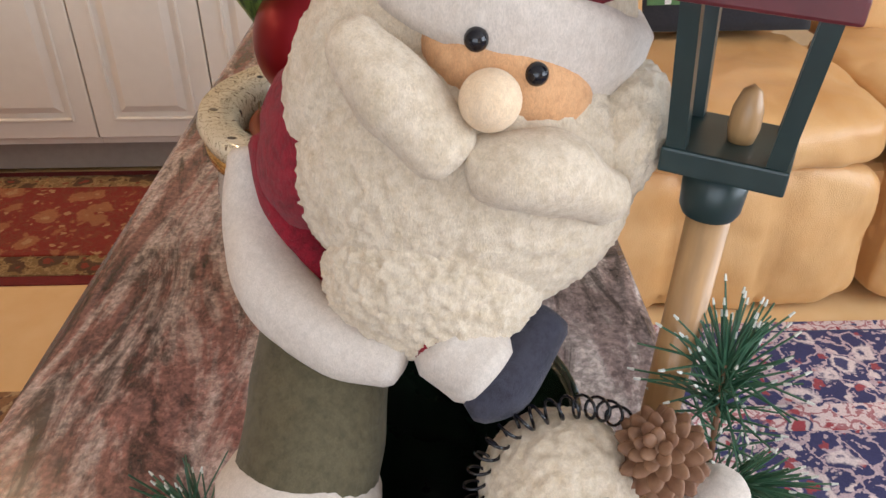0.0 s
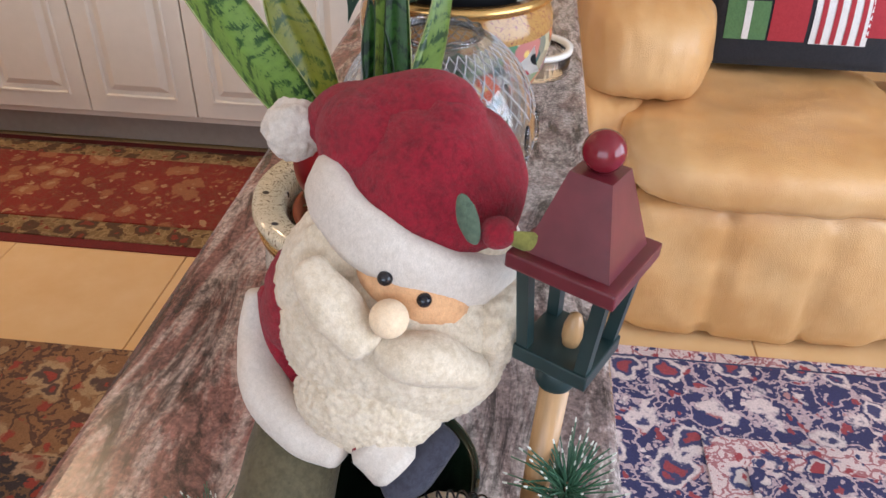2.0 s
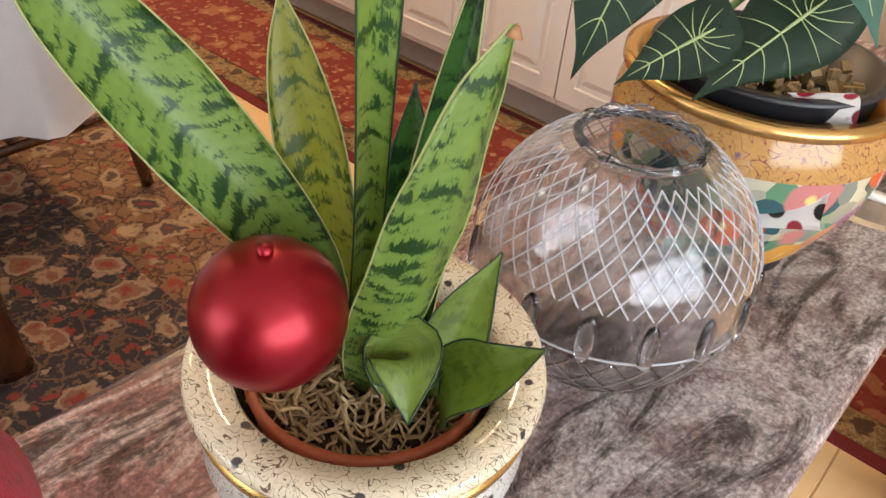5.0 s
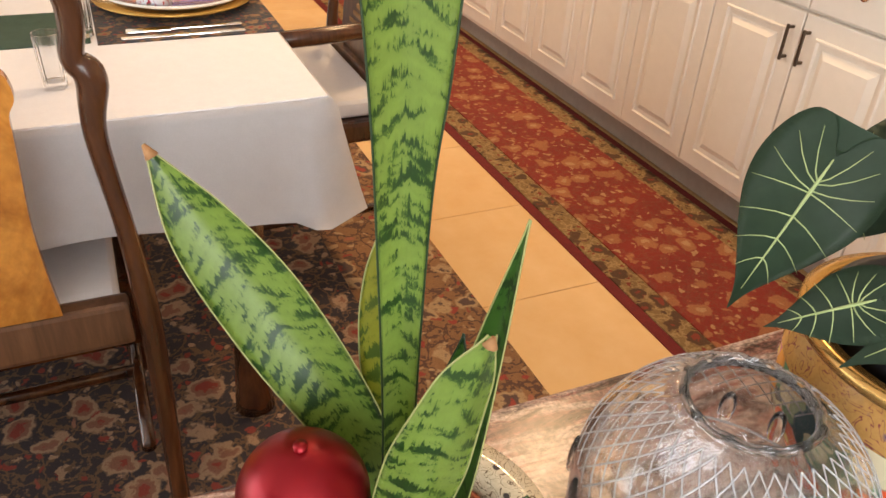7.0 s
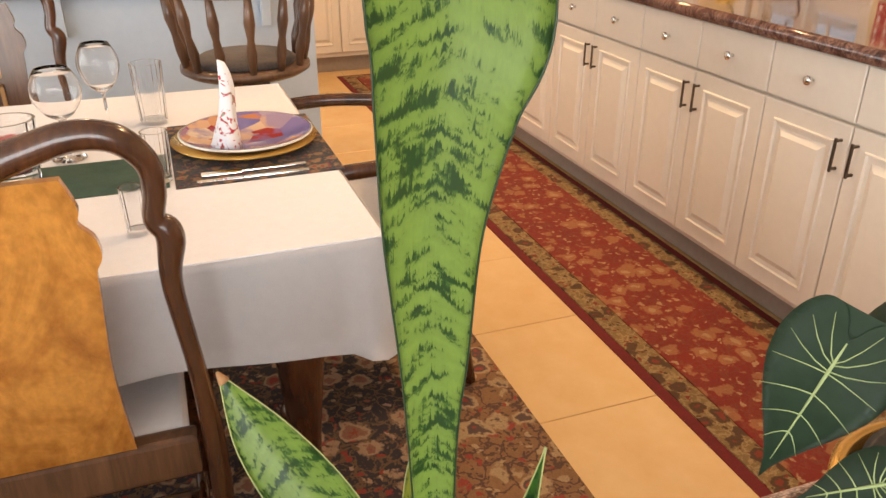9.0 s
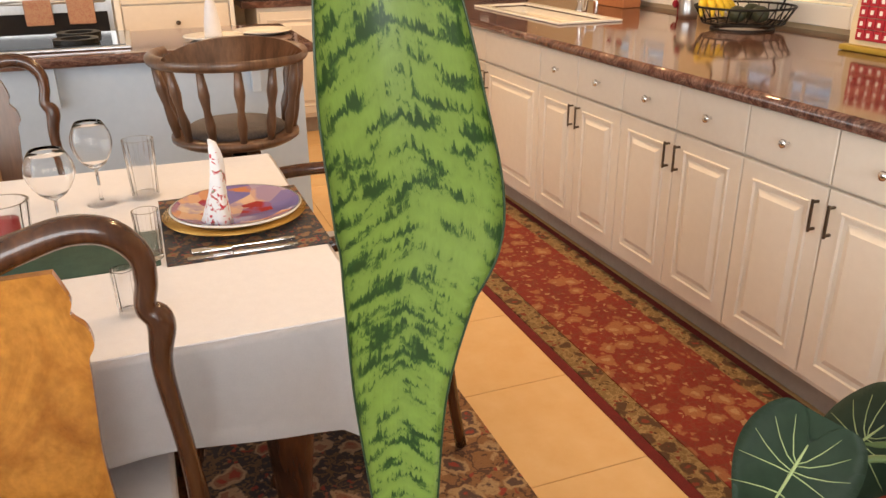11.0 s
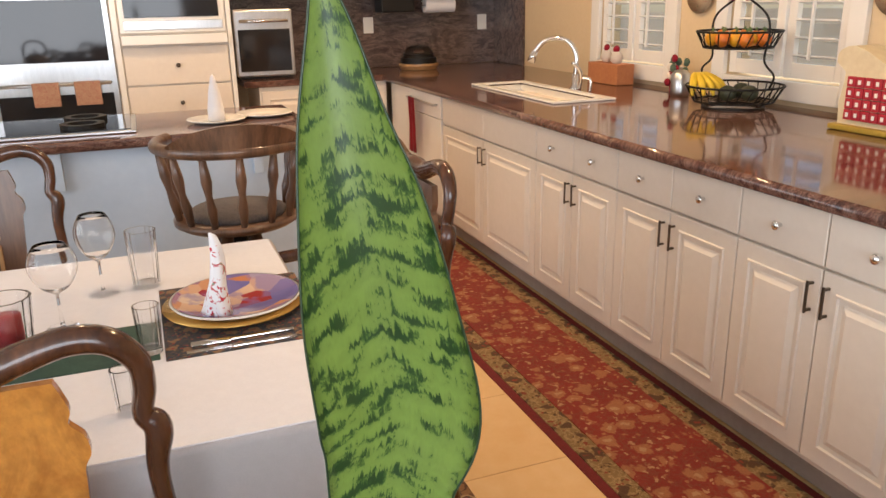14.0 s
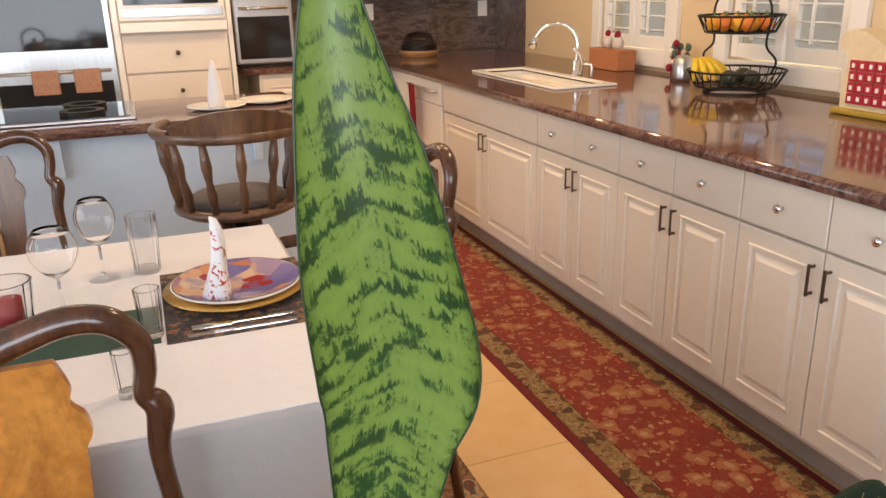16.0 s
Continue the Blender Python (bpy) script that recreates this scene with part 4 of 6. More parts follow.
stool = thing("bar_chair", "brown oak captain's swivel chair with turned spindles", "bar chair", (-2.25, 1.01, 0))
SZ = 0.72
part("seat", lathe([(0, SZ - 0.035), (0.19, SZ - 0.035), (0.215, SZ - 0.02), (0.215, SZ - 0.004), (0.19, SZ), (0, SZ - 0.012)], 36), wood_brown, stool, smooth=True)
part("cushion", lathe([(0, SZ - 0.01), (0.165, SZ - 0.003), (0.17, SZ + 0.012), (0.15, SZ + 0.024), (0, SZ + 0.028)], 36), felt("dark_cushion", (0.10, 0.08, 0.07), (0.06, 0.045, 0.04), 120), stool, smooth=True)
arm = [(0.245 * math.cos(radians(a)), 0.245 * math.sin(radians(a)), SZ + 0.255) for a in range(-125, 126, 10)]
part("arm_rail", tube(arm, 0.021, 10), wood_brown, stool, smooth=True)
for k in range(9):
    a = radians(-112 + 28 * k)
    part("spindle", tube([(0.195 * math.cos(a), 0.195 * math.sin(a), SZ - 0.01), (0.205 * math.cos(a), 0.205 * math.sin(a), SZ + 0.06), (0.217 * math.cos(a), 0.217 * math.sin(a), SZ + 0.11), (0.225 * math.cos(a), 0.225 * math.sin(a), SZ + 0.16), (0.24 * math.cos(a), 0.24 * math.sin(a), SZ + 0.25)], [0.010, 0.017, 0.011, 0.018, 0.010], 10), wood_brown, stool, smooth=True)
bm = bmesh.new()
crest = []
for k in range(25):
    a = radians(-52 + 104 * k / 24)
    top = SZ + 0.345 - 0.07 * abs(k / 12 - 1) ** 2.2
    crest.append((a, top))
for r in (0.232, 0.258):
    for a, top in crest:
        bm.verts.new((r * math.cos(a), r * math.sin(a), SZ + 0.262))
        bm.verts.new(((r + 0.02) * math.cos(a), (r + 0.02) * math.sin(a), top))
bm.verts.ensure_lookup_table()
n = len(crest)
for k in range(n - 1):
    i, o = 2 * k, 2 * n + 2 * k
    bm.faces.new([bm.verts[j] for j in (i, i + 2, i + 3, i + 1)])
    bm.faces.new([bm.verts[j] for j in (o, o + 1, o + 3, o + 2)])
    bm.faces.new([bm.verts[j] for j in (i + 1, i + 3, o + 3, o + 1)])
    bm.faces.new([bm.verts[j] for j in (i, o, o + 2, i + 2)])
part("crest_rail", bm, wood_brown, stool)
part("swivel_post", tube([(0, 0, 0.30), (0, 0, SZ - 0.035)], 0.03, 14), black_iron, stool, smooth=True)
for k in range(4):
    a = radians(45 + 90 * k)
    part("leg", tube([(0.06 * math.cos(a), 0.06 * math.sin(a), SZ - 0.05), (0.14 * math.cos(a), 0.14 * math.sin(a), 0.35), (0.21 * math.cos(a), 0.21 * math.sin(a), 0.0)], [0.022, 0.026, 0.016], 10), wood_brown, stool, smooth=True)
part("foot_ring", tube([(0.165 * math.cos(radians(a)), 0.165 * math.sin(radians(a)), 0.24) for a in range(0, 361, 15)], 0.011, 8), wood_brown, stool, smooth=True)

# table setting
PX, PY = -1.235, 0.885
pm = thing("placemat", "dark tapestry placemat with fruit colours", "placemat", (PX + 0.02, PY, TZ + 0.001))
part("mat", box((-0.21, -0.16, 0), (0.21, 0.17, 0.003), 0.001), rug_mat("tapestry", (0.03, 0.035, 0.05), (0.24, 0.14, 0.07), (0.08, 0.06, 0.04), (0.25, 0.04, 0.03), 34), pm)
gr = thing("table_runner", "dark green table runner across the cloth", "table runner", (-1.12, -0.1, TZ + 0.001))
part("cloth", box((-0.10, -0.82, 0), (0.10, 0.815, 0.0025), 0.001), grained("green_runner_cloth", (0.035, 0.085, 0.06), (0.02, 0.055, 0.04), 300, 0.8), gr)
ch = thing("charger_plate", "round gold charger plate", "plate", (PX, PY, TZ + 0.0045))
part("dish", lathe([(0, 0.0), (0.10, 0.0), (0.155, 0.014), (0.158, 0.018), (0.10, 0.006), (0, 0.006)], 56), mat("gold_lacquer", (0.62, 0.36, 0.09), 0.22, 0.6), ch, smooth=True)


def painted_plate():
    m = mat("painted_plate", (0.8, 0.8, 0.8), 0.1)
    n = Nodes(m)
    p = n.pos()
    v = n.tex("TexVoronoi", p, Scale=17)
    w = n.tex("TexNoise", p, Scale=15, Detail=3)
    c = n.ramp(v.outputs["Color"], (0.25, (0.16, 0.14, 0.36)), (0.42, (0.55, 0.20, 0.07)), (0.55, (0.74, 0.62, 0.48)), (0.7, (0.34, 0.02, 0.02)))
    c = n.mix(n.ramp(w.outputs["Fac"], (0.42, (0, 0, 0)), (0.5, (0.6, 0.6, 0.6))), c, (0.20, 0.17, 0.40))
    n.color(c)
    return m


pl = thing("dinner_plate", "white plate painted in lilac, orange and red", "plate", (PX - 0.005, PY + 0.005, TZ + 0.0115))
part("dish", lathe([(0, 0.0), (0.09, 0.0), (0.143, 0.018), (0.146, 0.022), (0.0, 0.0205)][:4] + [(0.143, 0.0235)], 56), white_enamel, pl, smooth=True)
part("painted_face", lathe([(0, 0.008), (0.09, 0.009), (0.140, 0.0235)], 56), painted_plate(), pl, smooth=True)
nk = thing("folded_napkin", "white napkin with red print folded to a spire", "napkin", (PX + 0.065, PY - 0.045, TZ + 0.022))
bm = bmesh.new()
n = 30
rings = []
for k in range(12):
    z = k / 11
    ring = []
    for i in range(n):
        a = 2 * math.pi * i / n
        r = 0.036 * (1 - z) ** 0.75 + 0.003
        r *= 1 + 0.16 * math.sin(a * 2 + z * 5) + 0.06 * math.sin(5 * a)
        ring.append(bm.verts.new((r * math.cos(a) + 0.008 * z, r * math.sin(a) * 0.8 + 0.02 * z * math.sin(3 * z), z * 0.185 + (0.01 * math.sin(a) if 0 < k < 11 else 0))))
    rings.append(ring)
for a, b in zip(rings[:-1], rings[1:]):
    for i in range(n):
        bm.faces.new((a[i], a[(i + 1) % n], b[(i + 1) % n], b[i]))
bm.faces.new(rings[0][::-1])
bm.faces.new(rings[-1])
m = mat("printed_napkin", (0.85, 0.85, 0.86), 0.9)
nn = Nodes(m)
v = nn.tex("TexNoise", nn.pos(), Scale=42, Detail=2, Distortion=2)
nn.color(nn.ramp(v.outputs["Fac"], (0.60, (0.83, 0.83, 0.85)), (0.63, (0.55, 0.03, 0.05)), (0.69, (0.50, 0.03, 0.05)), (0.71, (0.2, 0.4, 0.25))))
part("cloth", bm, m, nk, smooth=True)
for k, (dx, kind) in enumerate(((0.195, "fork"), (0.225, "knife"))):
    t = thing(kind, "polished steel table " + kind, kind, (PX + dx - 0.015, PY - 0.01, TZ + 0.005 if dx < 0.2 else TZ + 0.0015), "cutlery")
    part("handle", box((-0.006, -0.02, 0), (0.006, 0.11, 0.004), 0.0015), chrome, t)
    part("head", box((-0.011, -0.10, 0.0), (0.011, -0.0205, 0.0035), 0.0015) if kind == "fork" else box((-0.008, -0.11, 0.0), (0.006, -0.0205, 0.003), 0.0012), chrome, t)


def stemware(name, label, place, bowl, height, width, wine=None):
    t = thing(name, label, "glass", place, "glasses on the table")
    s = height
    prof = [(0, 0), (0.034, 0.0), (0.034, 0.002), (0.006, 0.006), (0.0035, 0.02), (0.0035, s * 0.42), (0.012, s * 0.45)]
    outer = [(width * math.sin(math.pi * (0.12 + 0.66 * k / 10)), s * 0.45 + (s * 0.55) * k / 10) for k in range(1, 11)]
    inner = [(r - 0.0015, z) for r, z in outer[::-1]] + [(0, s * 0.475)]
    part("glass", lathe(prof + outer + inner, 32), clear_glass, t, smooth=True)
    return t


stemware("wine_glass", "large clear balloon wine glass", (-1.26, 0.525, TZ + 0.0045), 0, 0.19, 0.05)
stemware("wine_glass", "clear stemmed wine glass", (-1.465, 0.60, TZ + 0.001), 0, 0.20, 0.046)
for (gx, gy, gh, gr2, lab) in ((-1.48, 0.70, 0.145, 0.037, "tall cut crystal tumbler"), (-0.82, 0.655, 0.085, 0.02, "small clear cordial glass"), (-1.06, 0.70, 0.10, 0.026, "small stemmed crystal glass")):
    t = thing("tumbler", lab, "glass", (gx, gy, TZ + (0.001 if gx > -0.95 or gx < -1.3 else 0.0045)), "glasses on the table")
    part("glass", lathe([(0, 0), (gr2 * 0.85, 0), (gr2, gh), (gr2 - 0.003, gh), (gr2 * 0.8 - 0.002, 0.012), (0, 0.012)], 18), crystal, t)
cd = thing("candle_holder", "ribbed crystal holder with a red candle", "candle holder", (-1.16, 0.44, TZ + 0.0045))
part("holder", lathe([(0, 0), (0.04, 0), (0.052, 0.12), (0.046, 0.12), (0.036, 0.02), (0, 0.02)], 14), crystal, cd)
part("candle", lathe([(0, 0.021), (0.026, 0.021), (0.026, 0.085), (0, 0.085)], 20), mat("red_wax", (0.45, 0.03, 0.04), 0.4), cd, smooth=True)

# ---- counter things ----
fb = thing("fruit_stand", "black wrought iron two-tier fruit stand", "fruit stand", (-2.43, 3.30, CT + 0.001))
for z, r, n in ((0.03, 0.215, 28), (0.27, 0.185, 24)):
    part("rim", tube([(r * math.cos(2 * math.pi * k / 40), r * math.sin(2 * math.pi * k / 40), z + 0.07) for k in range(41)], 0.005, 8), black_iron, fb, smooth=True)
    part("floor_ring", tube([(r * 0.82 * math.cos(2 * math.pi * k / 40), r * 0.82 * math.sin(2 * math.pi * k / 40), z) for k in range(41)], 0.004, 8), black_iron, fb, smooth=True)
    bm = bmesh.new()
    for k in range(n):
        a = 2 * math.pi * k / n
        tube([(r * 0.82 * math.cos(a), r * 0.82 * math.sin(a), z), (r * math.cos(a + 0.12), r * math.sin(a + 0.12), z + 0.07)], 0.0028, 6, bm)
    for k in range(-4, 5):
        yy = k * r * 0.18
        xx = math.sqrt(max(0.0, (r * 0.82) ** 2 - yy * yy))
        tube([(-xx, yy, z), (xx, yy, z)], 0.0025, 6, bm)
    part("basket_wire", bm, black_iron, fb)
for s in (-1, 1):
    part("upright", tube(curve([(s * 0.215, 0, 0.10), (s * 0.235, 0, 0.16), (s * 0.17, 0, 0.22), (s * 0.185, 0, 0.34), (s * 0.15, 0, 0.42), (0, 0, 0.50)], 6), 0.005, 8), black_iron, fb, smooth=True)
part("foot", lathe([(0.13, 0), (0.14, 0), (0.14, 0.008), (0.13, 0.008), (0.13, 0)], 30), black_iron, fb)
part("foot_post", tube([(0, 0.135, 0.006), (0, 0.17, 0.03)], 0.004), black_iron, fb)
bw = thing("ribbon_bow", "crimson ribbon bow on top of the stand", "bow", (-2.43, 3.30, CT + 0.505))
bm = bmesh.new()
for s in (-1, 1):
    blob(bm, (s * 0.055, 0, 0.02), (0.055, 0.03, 0.03), None, 0.008, 40, 3)
    blob(bm, (s * 0.05, -0.02, -0.012), (0.05, 0.02, 0.02), None, 0.006, 40, 3)
part("ribbon", bm, felt("crimson_ribbon", (0.24, 0.01, 0.04), (0.14, 0.005, 0.02), 90), bw, smooth=True)
rng = random.Random(4)
orange = grained("orange_rind", (0.70, 0.22, 0.02), (0.60, 0.14, 0.015), 90, 0.45)
amber = grained("amber_pepper", (0.75, 0.40, 0.02), (0.65, 0.28, 0.015), 60, 0.35)
for k in range(14):
    a = 2 * math.pi * k / 14
    r = 0.115 if k % 2 else 0.07
    t = thing("small_gourd", "small orange gourd in the upper basket", "gourd", (-2.43 + r * math.cos(a), 3.30 + r * math.sin(a), CT + 0.272 + 0.035), "gourds")
    bm = bmesh.new()
    blob(bm, (0, 0, 0.006 * rng.random()), (0.034, 0.03, 0.033), None, 0.003, 60, 3)
    part("skin", bm, orange if k % 3 else amber, t, smooth=True)
    part("stalk", tube([(0, 0, 0.03), (0.004, 0, 0.05)], 0.005, 8), stem_green, t)
bn = thing("banana_bunch", "bunch of yellow bananas in the lower basket", "bananas", (-2.59, 3.20, CT + 0.05))
for k in range(5):
    a = -0.7 + 0.33 * k
    pts = curve([(0, 0, 0.085), (0.05 * math.cos(a), 0.05 * math.sin(a), 0.09), (0.12 * math.cos(a), 0.12 * math.sin(a), 0.055), (0.15 * math.cos(a), 0.15 * math.sin(a), 0.01)], 6)
    part("banana", tube(pts, smooth_values([0.006, 0.017, 0.018, 0.006], 6), 10), mat("banana_skin", (0.72, 0.50, 0.03), 0.5), bn, smooth=True)
for k, (dx, dy) in enumerate(((0.06, -0.03), (0.11, 0.05), (0.0, 0.1))):
    t = thing("avocado", "dark green avocado in the lower basket", "avocado", (-2.43 + dx, 3.24 + dy, CT + 0.075), "avocados")
    bm = bmesh.new()
    blob(bm, (0, 0, 0), (0.045, 0.034, 0.036), None, 0.002, 60, 3)
    part("skin", bm, grained("avocado_skin", (0.02, 0.025, 0.015), (0.05, 0.06, 0.03), 120, 0.5), t, smooth=True)

cal = thing("advent_sleigh", "cream wooden sleigh box with red numbered drawers", "advent calendar", (-1.57, 3.23, CT + 0.001))
side = [(p.x, p.z) for p in curve([(-0.20, 0, 0.0), (0.21, 0, 0.0), (0.22, 0, 0.19), (0.10, 0, 0.215), (-0.02, 0, 0.25), (-0.10, 0, 0.29), (-0.17, 0, 0.31), (-0.225, 0, 0.29), (-0.235, 0, 0.25), (-0.205, 0, 0.225), (-0.19, 0, 0.2), (-0.205, 0, 0.1)], 5)]
bm = extrude_outline(side, 0.11)
part("body", bm, grained("cream_sleigh_paint", (0.72, 0.62, 0.42), (0.64, 0.53, 0.34), 40, 0.6), cal)
part("runner", box((-0.22, -0.03, 0.0), (0.23, 0.13, 0.022), 0.008), grained("ochre_sleigh_runner", (0.42, 0.29, 0.04), (0.34, 0.22, 0.03), 40, 0.5), cal)
dr = part("drawer", box((-0.018, -0.012, -0.019), (0.018, -0.0005, 0.019), 0.003), grained("red_drawer_paint", (0.42, 0.02, 0.035), (0.36, 0.015, 0.03), 60, 0.5), cal)
dr.location = (-0.15, 0, 0.06)
mk = part("number_mark", box((-0.006, -0.0145, -0.008), (0.006, -0.0125, 0.008)), white_enamel, dr)
for i in range(8):
    for j in range(4):
        if i + j:
            ob = new("drawer", dr.data)
            ob.parent = cal
            ob.location = (-0.15 + 0.0385 * i, 0, 0.06 + 0.0405 * j)
            o2 = new("number_mark", mk.data)
            o2.parent = ob
jar = thing("wire_jar", "steel wire canister on the counter", "canister", (-2.90, 3.36, CT + 0.001))
part("body", lathe([(0, 0), (0.045, 0), (0.05, 0.02), (0.048, 0.11), (0.03, 0.13), (0, 0.135)], 24), steel, jar, smooth=True)
fl = thing("figurine_plant", "small red and green ornament figurine", "figurine", (-3.02, 3.42, CT + 0.001))
bm = bmesh.new()
for k in range(22):
    blob(bm, (0.05 * rng.uniform(-1, 1), 0.04 * rng.uniform(-1, 1), 0.05 + 0.13 * rng.random()), (0.02, 0.015, 0.022), None, 0.004, 70, 2, rng.randrange(3))
lathe([(0, 0), (0.03, 0), (0.035, 0.06), (0, 0.06)], 16, bm)
part("body", bm, [felt_red, felt_green, paint_white], fl, smooth=True)
tl = thing("figurine_box", "terracotta box with small white and red figures", "ornament", (-3.62, 3.40, CT + 0.001))
part("box", box((-0.16, -0.06, 0), (0.16, 0.06, 0.12), 0.006), grained("orange_terracotta", (0.50, 0.20, 0.08), (0.42, 0.15, 0.06), 60, 0.7), tl)
bm = bmesh.new()
for k, (x, z, r) in enumerate(((-0.05, 0.155, 0.038), (0.06, 0.15, 0.04), (0.055, 0.20, 0.022), (-0.05, 0.205, 0.02))):
    blob(bm, (x, 0, z), (r, r * 0.8, r), None, 0.003, 60, 3, 0 if k < 2 else 1)
part("figure", bm, [felt_white, felt_red], tl, smooth=True)
for wx in (-3.01, -1.84):
    wp = thing("wall_plate", "small round decorated wall plate", "wall plate", (wx, Y1 - 0.001, 1.43), "wall plates")
    bm = lathe([(0, 0), (0.08, 0.0), (0.105, 0.018), (0.11, 0.022), (0, 0.012)], 36)
    bmesh.ops.rotate(bm, verts=bm.verts, cent=(0, 0, 0), matrix=Matrix.Rotation(radians(90), 3, "X"))
    part("dish", bm, porcelain_mat("painted_wall_plate", (0.66, 0.52, 0.32), (0.42, 0.08, 0.08), (0.10, 0.22, 0.12), 50, 0.5), wp, smooth=True)

# ---- sofa ----
sofa = thing("recliner_sofa", "plump tan leather recliner sofa with pillow arms", "sofa", (0.46, 1.72, 0))


def cushion(name, lo, hi, bulge, parent, puckers=0, seed=1):
    """A stuffed leather block with rounded corners and gathered creases."""
    bm = bmesh.new()
    r = bmesh.ops.create_cube(bm, size=2.0)
    bmesh.ops.subdivide_edges(bm, edges=bm.edges[:], cuts=28, use_grid_fill=True)
    c = Vector([(a + b) / 2 for a, b in zip(lo, hi)])
    s = Vector([(b - a) / 2 for a, b in zip(lo, hi)])
    for v in bm.verts:
        p = v.co.copy()
        q = Vector([max(-1, min(1, x)) for x in p])
        e = 5.0
        k = (abs(q.x) ** e + abs(q.y) ** e + abs(q.z) ** e) ** (1 / e)
        q = q / k
        f = 1 + bulge * (1 - q.x * q.x) * (1 - q.z * q.z) * 0.6
        w = Vector((q.x * s.x, q.y * s.y * f, q.z * s.z * (1 + bulge * 0.5 * (1 - q.x * q.x))))
        crease = 0.0
        if puckers:
            crease = -0.010 * max(0.0, math.sin((q.x + 1.02) * math.pi * puckers * 0.5)) ** 0.5 * 0 - 0.022 * math.exp(-((math.sin((q.x + 1) * math.pi * puckers / 2)) ** 2) / 0.03)
        n3 = noise.noise(Vector((w.x * 9 + seed, w.y * 9, w.z * 9))) * 0.007 + (0.5 - abs(noise.noise(Vector((w.x * 22 + seed, w.y * 9, w.z * 10))))) * 0.010 + noise.noise(Vector((w.x * 50 + seed, w.y * 26, w.z * 20))) * 0.003
        d = q.normalized()
        v.co = c + w + d * (n3 + crease)
    return part(name, bm, leather, parent, smooth=True)


part("frame", box((0.02, 0.09, 0.02), (1.35, 0.92, 0.30), 0.03), leather, sofa)
cushion("footrest", (0.06, 0.0, 0.012), (0.70, 0.14, 0.345), 0.10, sofa, 3, 2)
cushion("footrest", (0.71, 0.0, 0.012), (1.36, 0.14, 0.345), 0.10, sofa, 3, 5)
cushion("seat_cushion", (0.06, -0.005, 0.335), (0.70, 0.60, 0.455), 0.12, sofa, 0, 9)
cushion("seat_cushion", (0.71, -0.005, 0.335), (1.36, 0.60, 0.455), 0.12, sofa, 0, 13)
cushion("arm_panel", (-0.045, 0.20, 0.02), (0.13, 0.92, 0.47), 0.05, sofa, 0, 17)
cushion("arm_pillow", (-0.04, 0.26, 0.45), (0.25, 0.95, 0.66), 0.25, sofa, 0, 21)
cushion("back_cushion", (0.12, 0.56, 0.40), (0.72, 0.92, 0.98), 0.18, sofa, 0, 25)
cushion("back_cushion", (0.73, 0.56, 0.40), (1.36, 0.92, 0.98), 0.18, sofa, 0, 29)

pw = thing("throw_pillow", "black throw pillow printed with wrapped gifts", "pillow", (0.93, 2.19, 0.462))
bm = bmesh.new()
bmesh.ops.create_cube(bm, size=2.0)
bmesh.ops.subdivide_edges(bm, edges=bm.edges[:], cuts=14, use_grid_fill=True)
for v in bm.verts:
    x, y, z = v.co
    puff = (1 - 0.75 * x * x) * (1 - 0.75 * z * z)
    v.co = Vector((x * 0.21, y * (0.015 + 0.055 * puff), z * 0.17 + 0.185))
tilt = Matrix.Rotation(radians(-18), 4, "X")
bmesh.ops.transform(bm, matrix=tilt, verts=bm.verts)
part("cover", bm, felt("black_pillow_weave", (0.02, 0.02, 0.025), (0.012, 0.012, 0.016), 200), pw, smooth=True)
gift_red, gift_green, gift_white = felt("gift_red_print", (0.36, 0.03, 0.04), (0.30, 0.02, 0.03), 220), felt("gift_green_print", (0.10, 0.20, 0.08), (0.07, 0.15, 0.06), 220), felt("gift_white_print", (0.72, 0.70, 0.68), (0.62, 0.6, 0.58), 220)


def print_patch(x, z, w, h, m, d=0.0):
    bm = bmesh.new()
    n = 8
    for i in range(n + 1):
        for j in range(n + 1):
            u, v = x + w * (i / n - 0.5), z + h * (j / n - 0.5)
            puff = (1 - 0.75 * (u / 0.21) ** 2) * (1 - 0.75 * ((v - 0.185) / 0.17) ** 2)
            bm.verts.new((u, -(0.015 + 0.055 * puff) - 0.002 - d, v))
    bm.verts.ensure_lookup_table()
    for i in range(n):
        for j in range(n):
            bm.faces.new([bm.verts[k] for k in (i * (n + 1) + j, (i + 1) * (n + 1) + j, (i + 1) * (n + 1) + j + 1, i * (n + 1) + j + 1)])
    bmesh.ops.transform(bm, matrix=tilt, verts=bm.verts)
    part("printed_patch", bm, m, pw, smooth=True)


print_patch(-0.135, 0.115, 0.09, 0.085, gift_green)
print_patch(-0.045, 0.16, 0.08, 0.175, gift_red)
print_patch(0.07, 0.13, 0.13, 0.12, gift_white)
print_patch(0.155, 0.16, 0.05, 0.14, gift_red)
for k in range(4):
    print_patch(0.025 + 0.03 * k, 0.13, 0.012, 0.118, gift_red, 0.0015)
print_patch(-0.135, 0.115, 0.014, 0.083, gift_white, 0.0015)
for s in (-1, 1):
    print_patch(-0.135 + 0.024 * s, 0.185, 0.03, 0.035, gift_white)
    print_patch(0.07 + 0.026 * s, 0.215, 0.036, 0.04, gift_white)
print_patch(-0.045, 0.20, 0.078, 0.016, gift_white, 0.0015)


